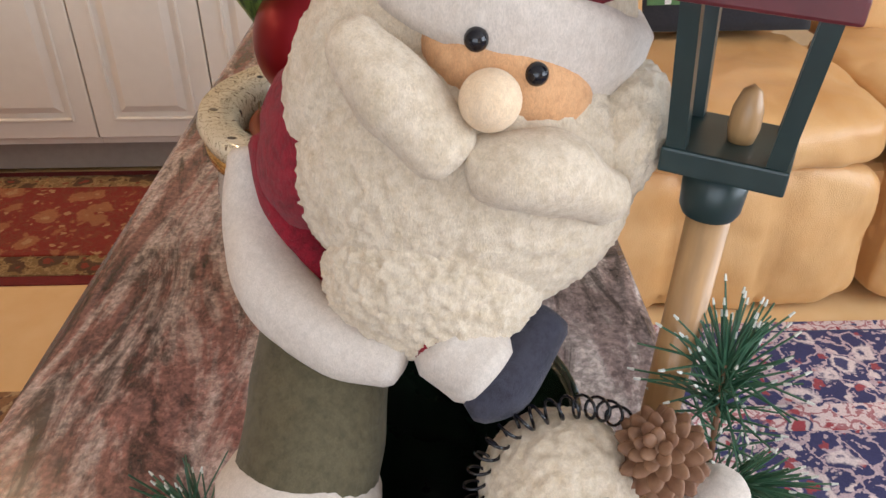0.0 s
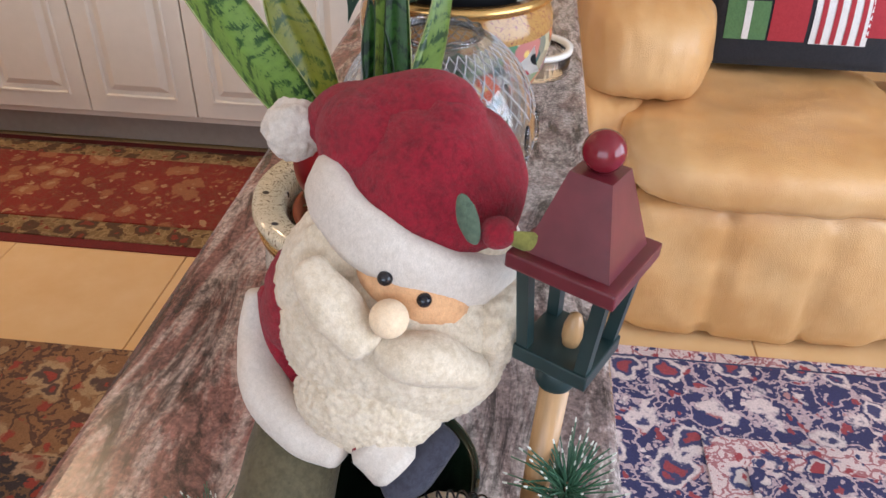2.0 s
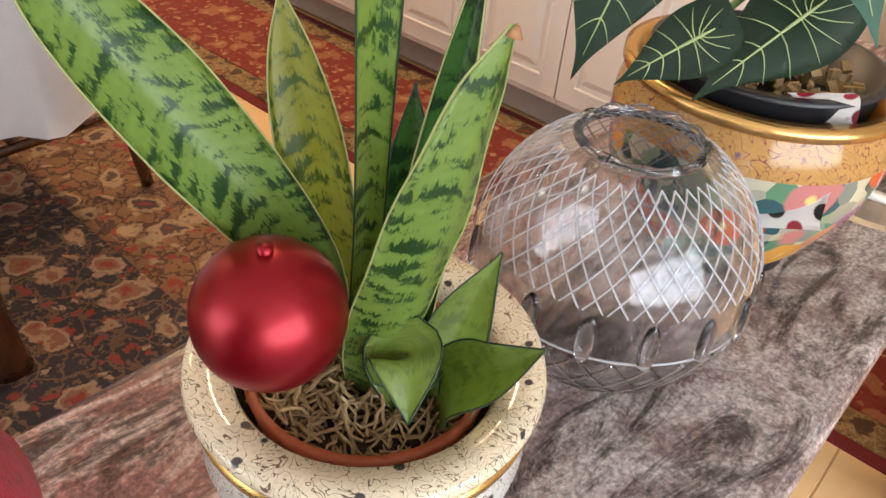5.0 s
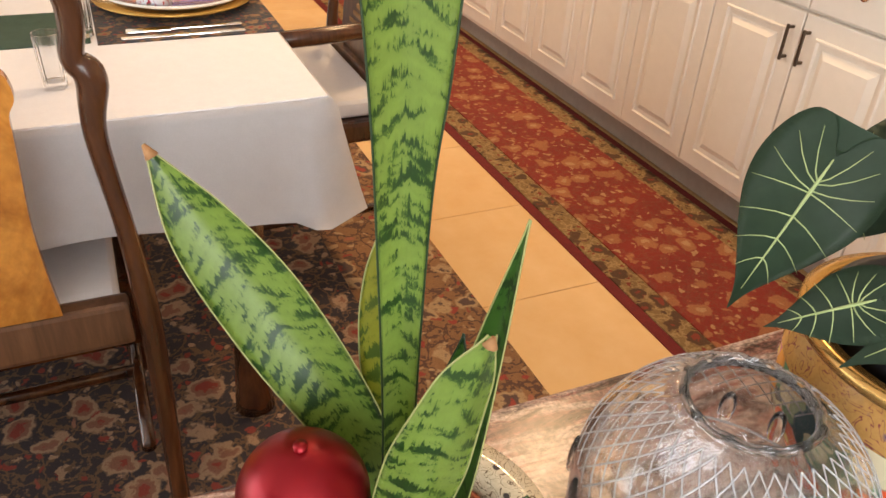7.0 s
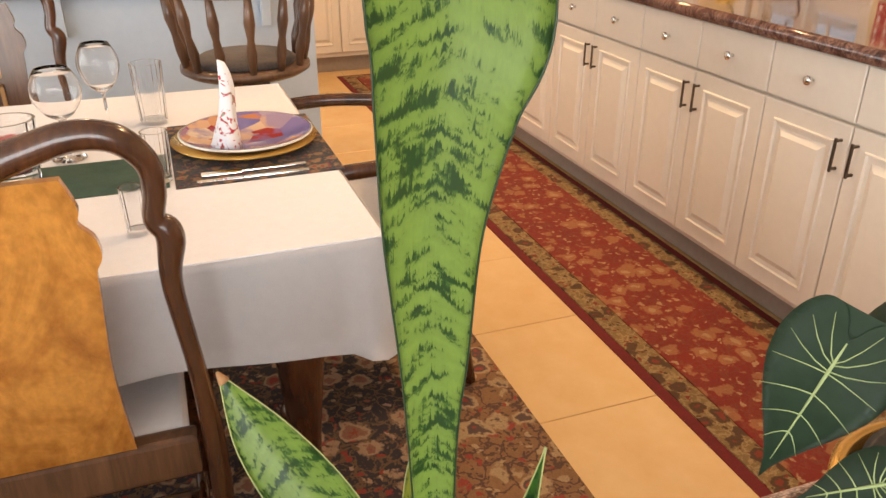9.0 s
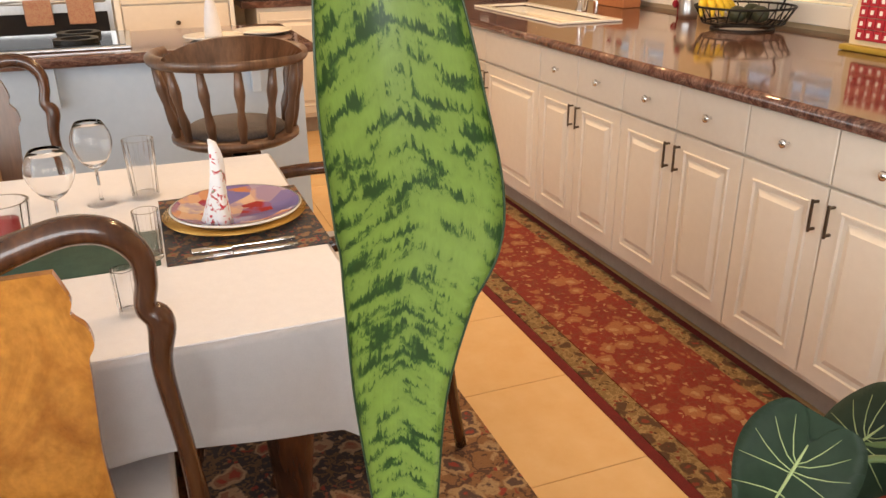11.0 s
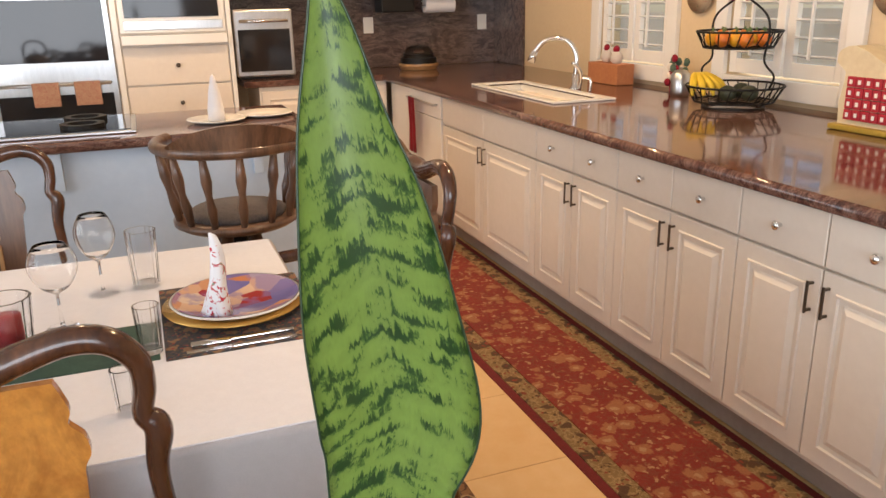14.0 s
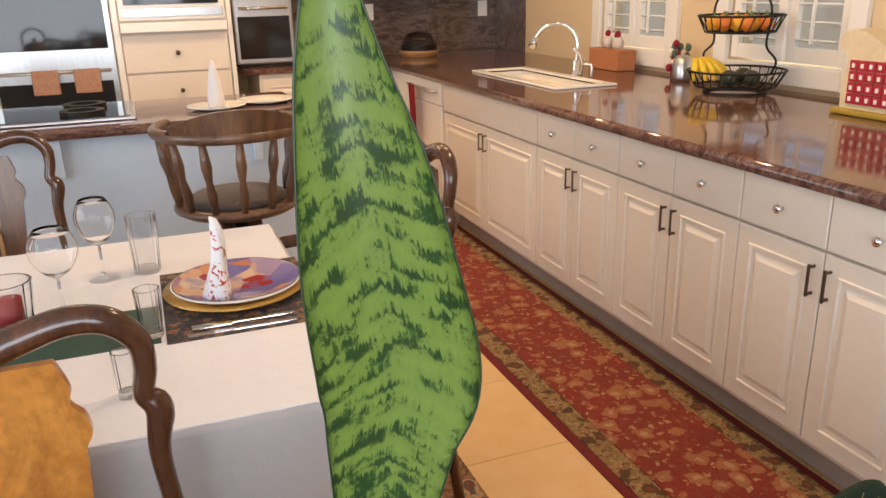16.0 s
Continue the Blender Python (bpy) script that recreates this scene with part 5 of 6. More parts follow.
# ---- things on the ledge: potted snake plant ----
QX, QY = 0.198, 0.828
pot = thing("planter", "cream scroll-painted porcelain planter with gilt bands", "planter", (QX, QY, LZ + 0.0006))
part("body", lathe([(0, 0), (0.058, 0), (0.064, 0.012), (0.080, 0.05), (0.086, 0.085), (0.082, 0.112)], 64), porcelain_body, pot, smooth=True)
part("gilt_band", lathe([(0.0815, 0.110), (0.0875, 0.113), (0.0885, 0.119), (0.083, 0.122)], 64), gold, pot, smooth=True)
part("rim", lathe([(0.083, 0.120), (0.088, 0.122), (0.091, 0.130), (0.089, 0.136), (0.070, 0.133), (0.067, 0.128), (0.066, 0.07)], 64), porcelain, pot, smooth=True)
tc = thing("nursery_pot", "red terracotta inner pot inside the planter", "pot", (QX, QY, LZ + 0.016))
part("pot", lathe([(0, 0), (0.045, 0), (0.060, 0.098), (0.0625, 0.108), (0.058, 0.110), (0.055, 0.09), (0, 0.088)], 48), terracotta, tc, smooth=True)
so = thing("potting_soil", "dark potting soil filling the inner pot", "soil", (QX, QY, LZ + 0.105))
bm = bmesh.new()
for ring in range(9):
    for k in range(36):
        r = 0.054 * ring / 8
        a = 2 * math.pi * k / 36
        bm.verts.new((r * math.cos(a), r * math.sin(a), 0.004 * noise.noise(Vector((r * 90 * math.cos(a), r * 90 * math.sin(a), 0))) + 0.004))
bm.verts.ensure_lookup_table()
for ring in range(8):
    for k in range(36):
        bm.faces.new([bm.verts[i] for i in (ring * 36 + k, ring * 36 + (k + 1) % 36, (ring + 1) * 36 + (k + 1) % 36, (ring + 1) * 36 + k)])
bmesh.ops.remove_doubles(bm, verts=bm.verts, dist=1e-5)
part("soil", bm, soil, so, smooth=True)
ms = thing("dry_moss", "tangled tan dry moss over the soil", "moss", (QX, QY, LZ + 0.112))
ms["kind"] = "stuff"
bm = bmesh.new()
for k in range(420):
    a, r = rng.uniform(0, 2 * math.pi), 0.052 * math.sqrt(rng.random())
    p = Vector((r * math.cos(a), r * math.sin(a), 0.002 + 0.012 * rng.random() * (1 - r / 0.07)))
    q = [p]
    d = Vector((rng.uniform(-1, 1), rng.uniform(-1, 1), rng.uniform(-0.3, 0.5)))
    for _ in range(4):
        d = (d + 0.8 * Vector((rng.uniform(-1, 1), rng.uniform(-1, 1), rng.uniform(-0.7, 0.6)))).normalized()
        q.append(q[-1] + d * 0.0055)
        q[-1].z = max(q[-1].z, 0.0)
    tube(q, 0.0006 + 0.0005 * rng.random(), 4, bm, False)
part("strands", bm, moss_tan, ms)


def sword_leaf(parent, line, widths, face, m, fold=0.25, rim=leaf_rim, n=14, ripple=0.0, name="leaf", turn=0.0, tip=None):
    """A thick tapering leaf along a line, its broad side turned to face; folded along the middle, with a margin."""
    pts = curve(line, n)
    ws = smooth_values(widths, n)
    f = Vector(face).normalized()
    bm = bmesh.new()
    uvl = bm.loops.layers.uv.new("UVMap")
    cols, across = [], 10
    length = 0.0
    where = {}
    edges = ([], [])
    total = len(pts) - 1
    for i, p in enumerate(pts):
        if i:
            length += (pts[i] - pts[i - 1]).length
        d = (pts[min(i + 1, total)] - pts[max(i - 1, 0)]).normalized()
        ff = Matrix.Rotation(radians(turn) * i / total, 3, d) @ f
        side = d.cross(ff).normalized()
        out = side.cross(d).normalized()
        w = max(ws[i], 0.0004)
        row = []
        for k in range(across + 1):
            s = 2 * k / across - 1
            bend = fold * w * (abs(s) ** 1.4) + ripple * w * math.sin(length * 95 + s * 1.5) * s * s
            v = bm.verts.new(p + side * (s * w) + out * bend)
            where[v] = (s * w, length)
            row.append(v)
        edges[0].append(row[0].co.copy())
        edges[1].append(row[-1].co.copy())
        cols.append(row)
    for a, b in zip(cols[:-1], cols[1:]):
        for k in range(across):
            face_ = bm.faces.new((a[k], a[k + 1], b[k + 1], b[k]))
            for lp in face_.loops:
                lp[uvl].uv = where[lp.vert]
    bmesh.ops.solidify(bm, geom=bm.faces[:], thickness=-0.0016)
    ob = part(name, bm, m, parent, smooth=True)
    for e in edges:
        part("margin", tube(e, 0.0005, 5), rim, ob, smooth=True)
    if tip:
        part("dry_tip", tube([pts[-1] - (pts[-1] - pts[-5]) * 0.5, pts[-1]], [0.0035, 0.001], 8), tip, ob, smooth=True)
    return ob


sp = thing("snake_plant", "snake plant with tall banded green sword leaves", "plant", (QX, QY, LZ + 0.108))
O = Vector((QX, QY - 0.022, LZ + 0.108))
L = lambda *q: [Vector(p) - O for p in q]  # noqa: E731
sword_leaf(sp, L((0.192, 0.8030, 0.83), (0.2, 0.8008, 0.94), (0.206, 0.7976, 1.07), (0.21, 0.7969, 1.125), (0.214, 0.7954, 1.185), (0.218, 0.7989, 1.232), (0.221, 0.8029, 1.264), (0.224, 0.7964, 1.308), (0.226, 0.7909, 1.35), (0.226, 0.7859, 1.382), (0.226, 0.7824, 1.42), (0.226, 0.7769, 1.436)), [0.009, 0.0076, 0.0108, 0.01442, 0.01907, 0.02511, 0.03116, 0.02864, 0.02279, 0.01562, 0.005952, 0], (0.96, -0.22, 0.05), snake_bright, 0.30, n=8, tip=None)
sword_leaf(sp, L((0.178, 0.800, 0.83), (0.160, 0.797, 0.89), (0.130, 0.762, 0.965), (0.112, 0.732, 1.02), (0.100, 0.711, 1.063)), [0.010, 0.017, 0.0225, 0.017, 0.0], (0.75, -0.35, 0.55), snake_bright, 0.3, leaf_rim_pale, tip=leaf_tip_brown)
sword_leaf(sp, L((0.183, 0.818, 0.83), (0.160, 0.816, 0.90), (0.146, 0.816, 0.95), (0.134, 0.817, 0.985), (0.124, 0.819, 1.012)), [0.011, 0.016, 0.017, 0.011, 0.0], (0.5, -0.85, 0.2), snake_yellow, 0.3, leaf_rim_pale)
sword_leaf(sp, L((0.205, 0.800, 0.83), (0.222, 0.793, 0.88), (0.243, 0.797, 0.95), (0.250, 0.810, 1.005), (0.252, 0.818, 1.036)), [0.012, 0.017, 0.0185, 0.013, 0.002], (0.75, -0.6, 0.15), snake_bright, -0.55, leaf_rim_pale, ripple=0.05, turn=40, tip=leaf_tip_brown)
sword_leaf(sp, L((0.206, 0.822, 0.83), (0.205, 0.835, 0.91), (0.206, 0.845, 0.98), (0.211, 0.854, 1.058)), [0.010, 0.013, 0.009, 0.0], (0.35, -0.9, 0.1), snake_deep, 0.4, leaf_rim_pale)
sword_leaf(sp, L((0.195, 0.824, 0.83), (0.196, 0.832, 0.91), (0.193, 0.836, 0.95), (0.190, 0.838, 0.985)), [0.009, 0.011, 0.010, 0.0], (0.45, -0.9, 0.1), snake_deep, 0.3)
yp = thing("snake_plant_pup", "young light green snake plant offshoot", "plant", (QX + 0.032, QY + 0.012, LZ + 0.108))
O = Vector((QX + 0.032, QY - 0.010, LZ + 0.108))
sword_leaf(yp, L((0.232, 0.822, 0.825), (0.228, 0.838, 0.865), (0.233, 0.860, 0.906)), [0.011, 0.016, 0.0], (0.6, -0.7, 0.4), snake_young, 0.3, n=10)
sword_leaf(yp, L((0.235, 0.816, 0.825), (0.250, 0.812, 0.862), (0.270, 0.812, 0.885), (0.289, 0.818, 0.910)), [0.010, 0.018, 0.014, 0.0], (0.1, -0.5, 0.85), snake_young, 0.35, n=10)
sword_leaf(yp, L((0.228, 0.812, 0.825), (0.228, 0.800, 0.868), (0.238, 0.790, 0.885), (0.252, 0.778, 0.865)), [0.010, 0.017, 0.016, 0.0], (0.5, -0.6, 0.7), snake_young, 0.3, n=10)

orn = thing("ball_ornament", "satin red christmas ball resting on the planter", "ornament", (0.189, 0.777, 0.903))
part("ball", lathe([(0.0338 * math.sin(math.pi * k / 32), -0.0338 * math.cos(math.pi * k / 32)) for k in range(33)], 56), red_ball, orn, smooth=True)
part("cap", lathe([(0.0035, 0.033), (0.0035, 0.0365), (0.0, 0.037)], 18), red_ball, orn, smooth=True)

# ---- cut crystal globe ----
RY0 = lambda a: Matrix.Rotation(radians(a), 4, "Y")  # noqa: E731
GX, GY, GR = 0.215, 1.048, 0.098
gl = thing("crystal_rose_bowl", "round cut crystal rose bowl with diamond pattern", "bowl", (GX, GY, LZ))
bm = bmesh.new()
steps, rows = 96, 56
a0, a1 = 0.42, math.pi - 0.34
ringsO, ringsI = [], []
GROOVE = {}
for j in range(rows + 1):
    a = a1 + (a0 - a1) * j / rows
    z = GR * (0.95 + math.cos(a))
    ro, ri = [], []
    for i in range(steps):
        b = 2 * math.pi * i / steps
        u, v = 14 * b / (2 * math.pi) * 2 * math.pi / 2, 0
        cut = -0.002 * max(0.0, math.cos(b * 12)) ** 3 if a <= 0.56 else 0.0
        r = GR * math.sin(a) + cut
        ro.append(bm.verts.new((r * math.cos(b), r * math.sin(b), z)))
        GROOVE[ro[-1]] = 0
        rr = (GR - 0.0055) * math.sin(a)
        ri.append(bm.verts.new((rr * math.cos(b), rr * math.sin(b), GR * 0.95 + (GR - 0.0055) * math.cos(a))))
    ringsO.append(ro)
    ringsI.append(ri)
# order from the top opening to the base
for rings_, flip in ((ringsO, False), (ringsI, True)):
    for r, q in zip(rings_[:-1], rings_[1:]):
        for i in range(steps):
            f = (r[i], r[(i + 1) % steps], q[(i + 1) % steps], q[i])
            made = bm.faces.new(f[::-1] if flip else f)
            made.smooth = True
            if not flip and sum(GROOVE[v] for v in f) > 2:
                made.material_index = 1
for i in range(steps):
    bm.faces.new((ringsO[-1][i], ringsO[-1][(i + 1) % steps], ringsI[-1][(i + 1) % steps], ringsI[-1][i]))
bm.faces.new(ringsO[0])
bm.faces.new(ringsI[0])
for v in bm.verts:
    v.co.z = max(v.co.z, 0.0008)
part("bowl", bm, crystal, gl, smooth=True)


def on_globe(a, b, out=0.0):
    r = GR + out
    return Vector((r * math.sin(a) * math.cos(b), r * math.sin(a) * math.sin(b), GR * 0.95 + r * math.cos(a)))


# the cut lattice: crossing ridges in an upper and a lower band, divided by a ring; theta runs down from the opening
bands = ((0.55, 1.36, 40, 0.0007, crystal_cut), (1.76, 2.66, 26, 0.0014, crystal))
for lo, hi, n, thick, cut in bands:
    bm = bmesh.new()
    for k in range(n):
        for sg in (-1, 1):
            tube([on_globe(lo + (hi - lo) * t / 12, 2 * math.pi * k / n + sg * 0.50 * t / 12 * (hi - lo) / 0.66, -0.0002) for t in range(13)], thick, 6, bm, False)
    part("cut_lattice", bm, cut, gl, smooth=True)
for k in range(16):
    b0 = 2 * math.pi * k / 16
    bm = bmesh.new()
    blob(bm, on_globe(1.57, b0), (0.0035, 0.0065, 0.018), Matrix.Rotation(b0, 4, "Z") @ RY0(-4), 0, 40, 3)
    part("cut_flute", bm, crystal, gl, smooth=True)
part("cut_ring", tube([on_globe(1.72, 2 * math.pi * k / 72, -0.0004) for k in range(73)], 0.0012, 6), crystal_cut, gl, smooth=True)
part("scalloped_rim", tube([on_globe(0.425, 2 * math.pi * k / 96, 0.0012 * math.cos(12 * 2 * math.pi * k / 96)) for k in range(97)], 0.0032, 8), crystal, gl, smooth=True)

# ---- alocasia in a floral planter ----
cp = thing("floral_planter", "asian porcelain planter with painted flowers and ochre band", "planter", (0.213, 1.25, LZ + 0.0006))
part("body", lathe([(0, 0), (0.058, 0), (0.062, 0.01), (0.085, 0.04), (0.107, 0.085), (0.113, 0.115), (0.113, 0.132)], 64), floral, cp, smooth=True)
part("enamel_band", lathe([(0.1131, 0.132), (0.112, 0.145), (0.106, 0.162)], 64), enamel_band, cp, smooth=True)
part("gilt_rim", lathe([(0.106, 0.161), (0.112, 0.165), (0.112, 0.173), (0.100, 0.174), (0.098, 0.10)], 64), gold, cp, smooth=True)
ip = thing("plastic_pot", "black plastic nursery pot inside the floral planter", "pot", (0.213, 1.25, LZ + 0.012))
part("pot", lathe([(0, 0), (0.07, 0), (0.088, 0.168), (0.093, 0.172), (0.084, 0.174), (0.08, 0.15), (0, 0.15)], 40), mat("black_plastic", (0.015, 0.015, 0.017), 0.4), ip, smooth=True)
bk = thing("bark_chips", "tan bark chips in the black pot", "bark", (0.213, 1.25, LZ + 0.163))
bk["kind"] = "stuff"
bm = bmesh.new()
for k in range(170):
    a, r = rng.uniform(0, 6.283), 0.074 * math.sqrt(rng.random())
    s = 0.004 + 0.005 * rng.random()
    m4 = Matrix.Translation((r * math.cos(a), r * math.sin(a), 0.004 + 0.006 * rng.random())) @ Euler((rng.random() * 6, rng.random() * 6, rng.random() * 6)).to_matrix().to_4x4()
    bmesh.ops.create_cube(bm, size=1.0, matrix=m4 @ Matrix.Diagonal((s * 1.7, s, s * 0.6, 1)))
part("chips", bm, moss_tan, bk)


def arrow_leaf(parent, centre, tip, face, size, m, wide=0.50):
    """A drooping shield-shaped leaf with raised pale veins; centre is where the stalk joins."""
    c, tp = Vector(centre), Vector(tip)
    f = Vector(face).normalized()
    d = (tp - c).normalized()
    f = (f - d * f.dot(d)).normalized()
    s = d.cross(f).normalized()
    out = [(-0.46, 0.08), (-0.56, 0.18), (-0.54, 0.32), (-0.36, 0.44), (-0.08, wide), (0.2, wide * 0.92), (0.5, wide * 0.66), (0.8, wide * 0.33), (1.02, wide * 0.12), (1.25, 0.0)]
    half = [(p.x, p.y) for p in curve([(a, b, 0) for a, b in out], 5)]
    half = [(-0.30, 0.0), (-0.38, 0.05), *half]

    def place(a, b):
        curl = -0.22 * (abs(b) / wide) ** 2 * wide - 0.10 * max(0, a) ** 2 + 0.03 * math.sin(7 * a) * abs(b)
        return c + size * (a * d + b * s + curl * f)

    bm = bmesh.new()
    n = 8
    rows = []
    for a, b in half:
        rows.append([bm.verts.new(place(a, b * (2 * k / n - 1))) if b > 0 or k == n // 2 else None for k in range(n + 1)])
    for r, q in zip(rows[:-1], rows[1:]):
        for k in range(n):
            v = [x for x in (r[k] or r[n // 2], r[k + 1] or r[n // 2], q[k + 1] or q[n // 2], q[k] or q[n // 2])]
            v = [x for i, x in enumerate(v) if x not in v[:i]]
            if len(v) > 2:
                try:
                    bm.faces.new(v)
                except ValueError:
                    pass
    bmesh.ops.solidify(bm, geom=bm.faces[:], thickness=0.0012)
    lf = part("leaf", bm, m, parent, smooth=True)
    lift = 0.002 / size
    bm = bmesh.new()
    up = f * 0.0004
    tube([place(a, 0) + up for a in (-0.28, -0.15, 0.0, 0.25, 0.5, 0.75, 1.0)], [0.0006, 0.0010, 0.0014, 0.0010, 0.0008, 0.0006, 0.0003], 6, bm)
    for k, (a, b, a2) in enumerate(((0.02, 0.44, 0.12), (0.24, 0.40, 0.42), (0.46, 0.28, 0.64), (0.0, 0.41, -0.14), (-0.06, 0.32, -0.34), (-0.08, 0.19, -0.46), (0.66, 0.15, 0.84))):
        for sg in (-1, 1):
            tube([place(a + (a2 - a) * t ** 1.5, sg * b * t) + up for t in (0, 0.3, 0.65, 1.0)], [0.0006, 0.0005, 0.0004, 0.0002], 5, bm)
    part("veins", bm, vein_pale, lf, "raised pale green veins", True)
    return lf


al = thing("alocasia", "alocasia with dark velvety leaves and pale veins", "plant", (0.213, 1.25, LZ + 0.168))
O = Vector((0.213, 1.25, LZ + 0.168))
EYE_SIDE = (0.55, -0.62, 0.55)
for ctr_, tip_, face_, size, m in (
    ((0.132, 1.146, 0.985), (0.119, 1.111, 0.873), EYE_SIDE, 0.089, velvet),
    ((0.194, 1.140, 0.934), (0.141, 1.105, 0.882), (0.4, -0.62, 0.65), 0.052, velvet),
    ((0.245, 1.185, 0.955), (0.215, 1.125, 0.908), (0.35, -0.6, 0.7), 0.072, velvet),
    ((0.335, 1.36, 0.955), (0.378, 1.34, 0.905), (0.5, -0.7, 0.4), 0.075, velvet_pale),
    ((0.115, 1.235, 0.975), (0.08, 1.20, 0.90), (0.1, -0.75, 0.6), 0.085, velvet),
    ((0.24, 1.19, 1.03), (0.30, 1.14, 0.985), (0.5, -0.5, 0.7), 0.085, velvet_pale),
):
    c = Vector(ctr_) - O
    arrow_leaf(al, c, Vector(tip_) - O, face_, size, m)
    mid = Vector((c.x * 0.45, c.y * 0.35, max(c.z * 0.95, 0.05) + 0.02))
    part("stalk", tube(curve([(0.012 * rng.uniform(-1, 1), 0.01 * rng.uniform(-1, 1), -0.01), mid, c - Vector(face_).normalized() * 0.003], 8), 0.0028, 8), stem_green, al, smooth=True)

rb = thing("holiday_ribbon", "white holiday ribbon with red print over the planter", "ribbon", (0.285, 1.20, LZ + 0.13))
bm = bmesh.new()
rows = []
for k in range(22):
    t = k / 21
    cpt = Vector((-0.012 + 0.022 * t, -0.012 - 0.012 * t + 0.014 * math.sin(t * 5), 0.062 - 0.09 * t + 0.012 * math.sin(t * 6)))
    rows.append([bm.verts.new(cpt + Vector((0.019 * s, 0.010 * s, 0.004 * s))) for s in (-1, -0.3, 0.4, 1)])
for r, q in zip(rows[:-1], rows[1:]):
    for k in range(3):
        bm.faces.new((r[k], r[k + 1], q[k + 1], q[k]))
bmesh.ops.solidify(bm, geom=bm.faces[:], thickness=0.0008)
m = mat("printed_ribbon", (0.8, 0.78, 0.74), 0.6)
nn = Nodes(m)
v = nn.tex("TexVoronoi", nn.pos(), Scale=60)
nn.color(nn.mix(nn.ramp(v.outputs["Distance"], (0.36, (1, 1, 1)), (0.42, (0, 0, 0))), (0.78, 0.76, 0.72), nn.ramp(v.outputs["Color"], (0.4, (0.36, 0.015, 0.03)), (0.62, (0.02, 0.02, 0.02)))))
part("ribbon", bm, m, rb, smooth=True)

ds = thing("glass_dish", "clear glass dish with a white ring on top", "dish", (0.305, 1.445, LZ + 0.001))
part("dish", lathe([(0, 0.0), (0.056, 0.0), (0.058, 0.03), (0.054, 0.03), (0.052, 0.006), (0, 0.006)], 48), clear_glass, ds, smooth=True)
part("ring", lathe([(0.050, 0.031), (0.060, 0.031), (0.060, 0.037), (0.050, 0.037), (0.050, 0.031)], 48), white_enamel, ds, smooth=True)

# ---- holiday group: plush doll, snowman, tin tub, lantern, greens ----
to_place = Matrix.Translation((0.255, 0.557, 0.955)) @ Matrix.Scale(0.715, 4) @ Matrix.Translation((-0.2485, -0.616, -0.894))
RY = lambda a: Matrix.Rotation(radians(a), 4, "Y")  # noqa: E731
RX = lambda a: Matrix.Rotation(radians(a), 4, "X")  # noqa: E731


def flat_tube(bm, line, radii, index, n=8, steps=28, squash=1.0, rough=0.0):
    """A stuffed tube with domed ends, into bm, with a material index."""
    pts = curve(line, n)
    rad = smooth_values(radii, n)
    d0, d1 = (pts[1] - pts[0]).normalized(), (pts[-1] - pts[-2]).normalized()
    head = [pts[0] - d0 * rad[0] * k for k in (0.45, 0.3)]
    tail = [pts[-1] + d1 * rad[-1] * k for k in (0.3, 0.45)]
    before = len(bm.verts)
    nf = len(bm.faces)
    tube(head + pts + tail, [rad[0] * 0.35, rad[0] * 0.82] + rad + [rad[-1] * 0.82, rad[-1] * 0.35], steps, bm)
    bm.verts.ensure_lookup_table()
    bm.faces.ensure_lookup_table()
    for f in bm.faces[nf:]:
        f.material_index = index
    if rough:
        for v in bm.verts[before:]:
            v.co += Vector((noise.noise(v.co * 55), noise.noise(v.co * 55 + Vector((9, 0, 0))), noise.noise(v.co * 55 + Vector((0, 9, 0))))) * rough


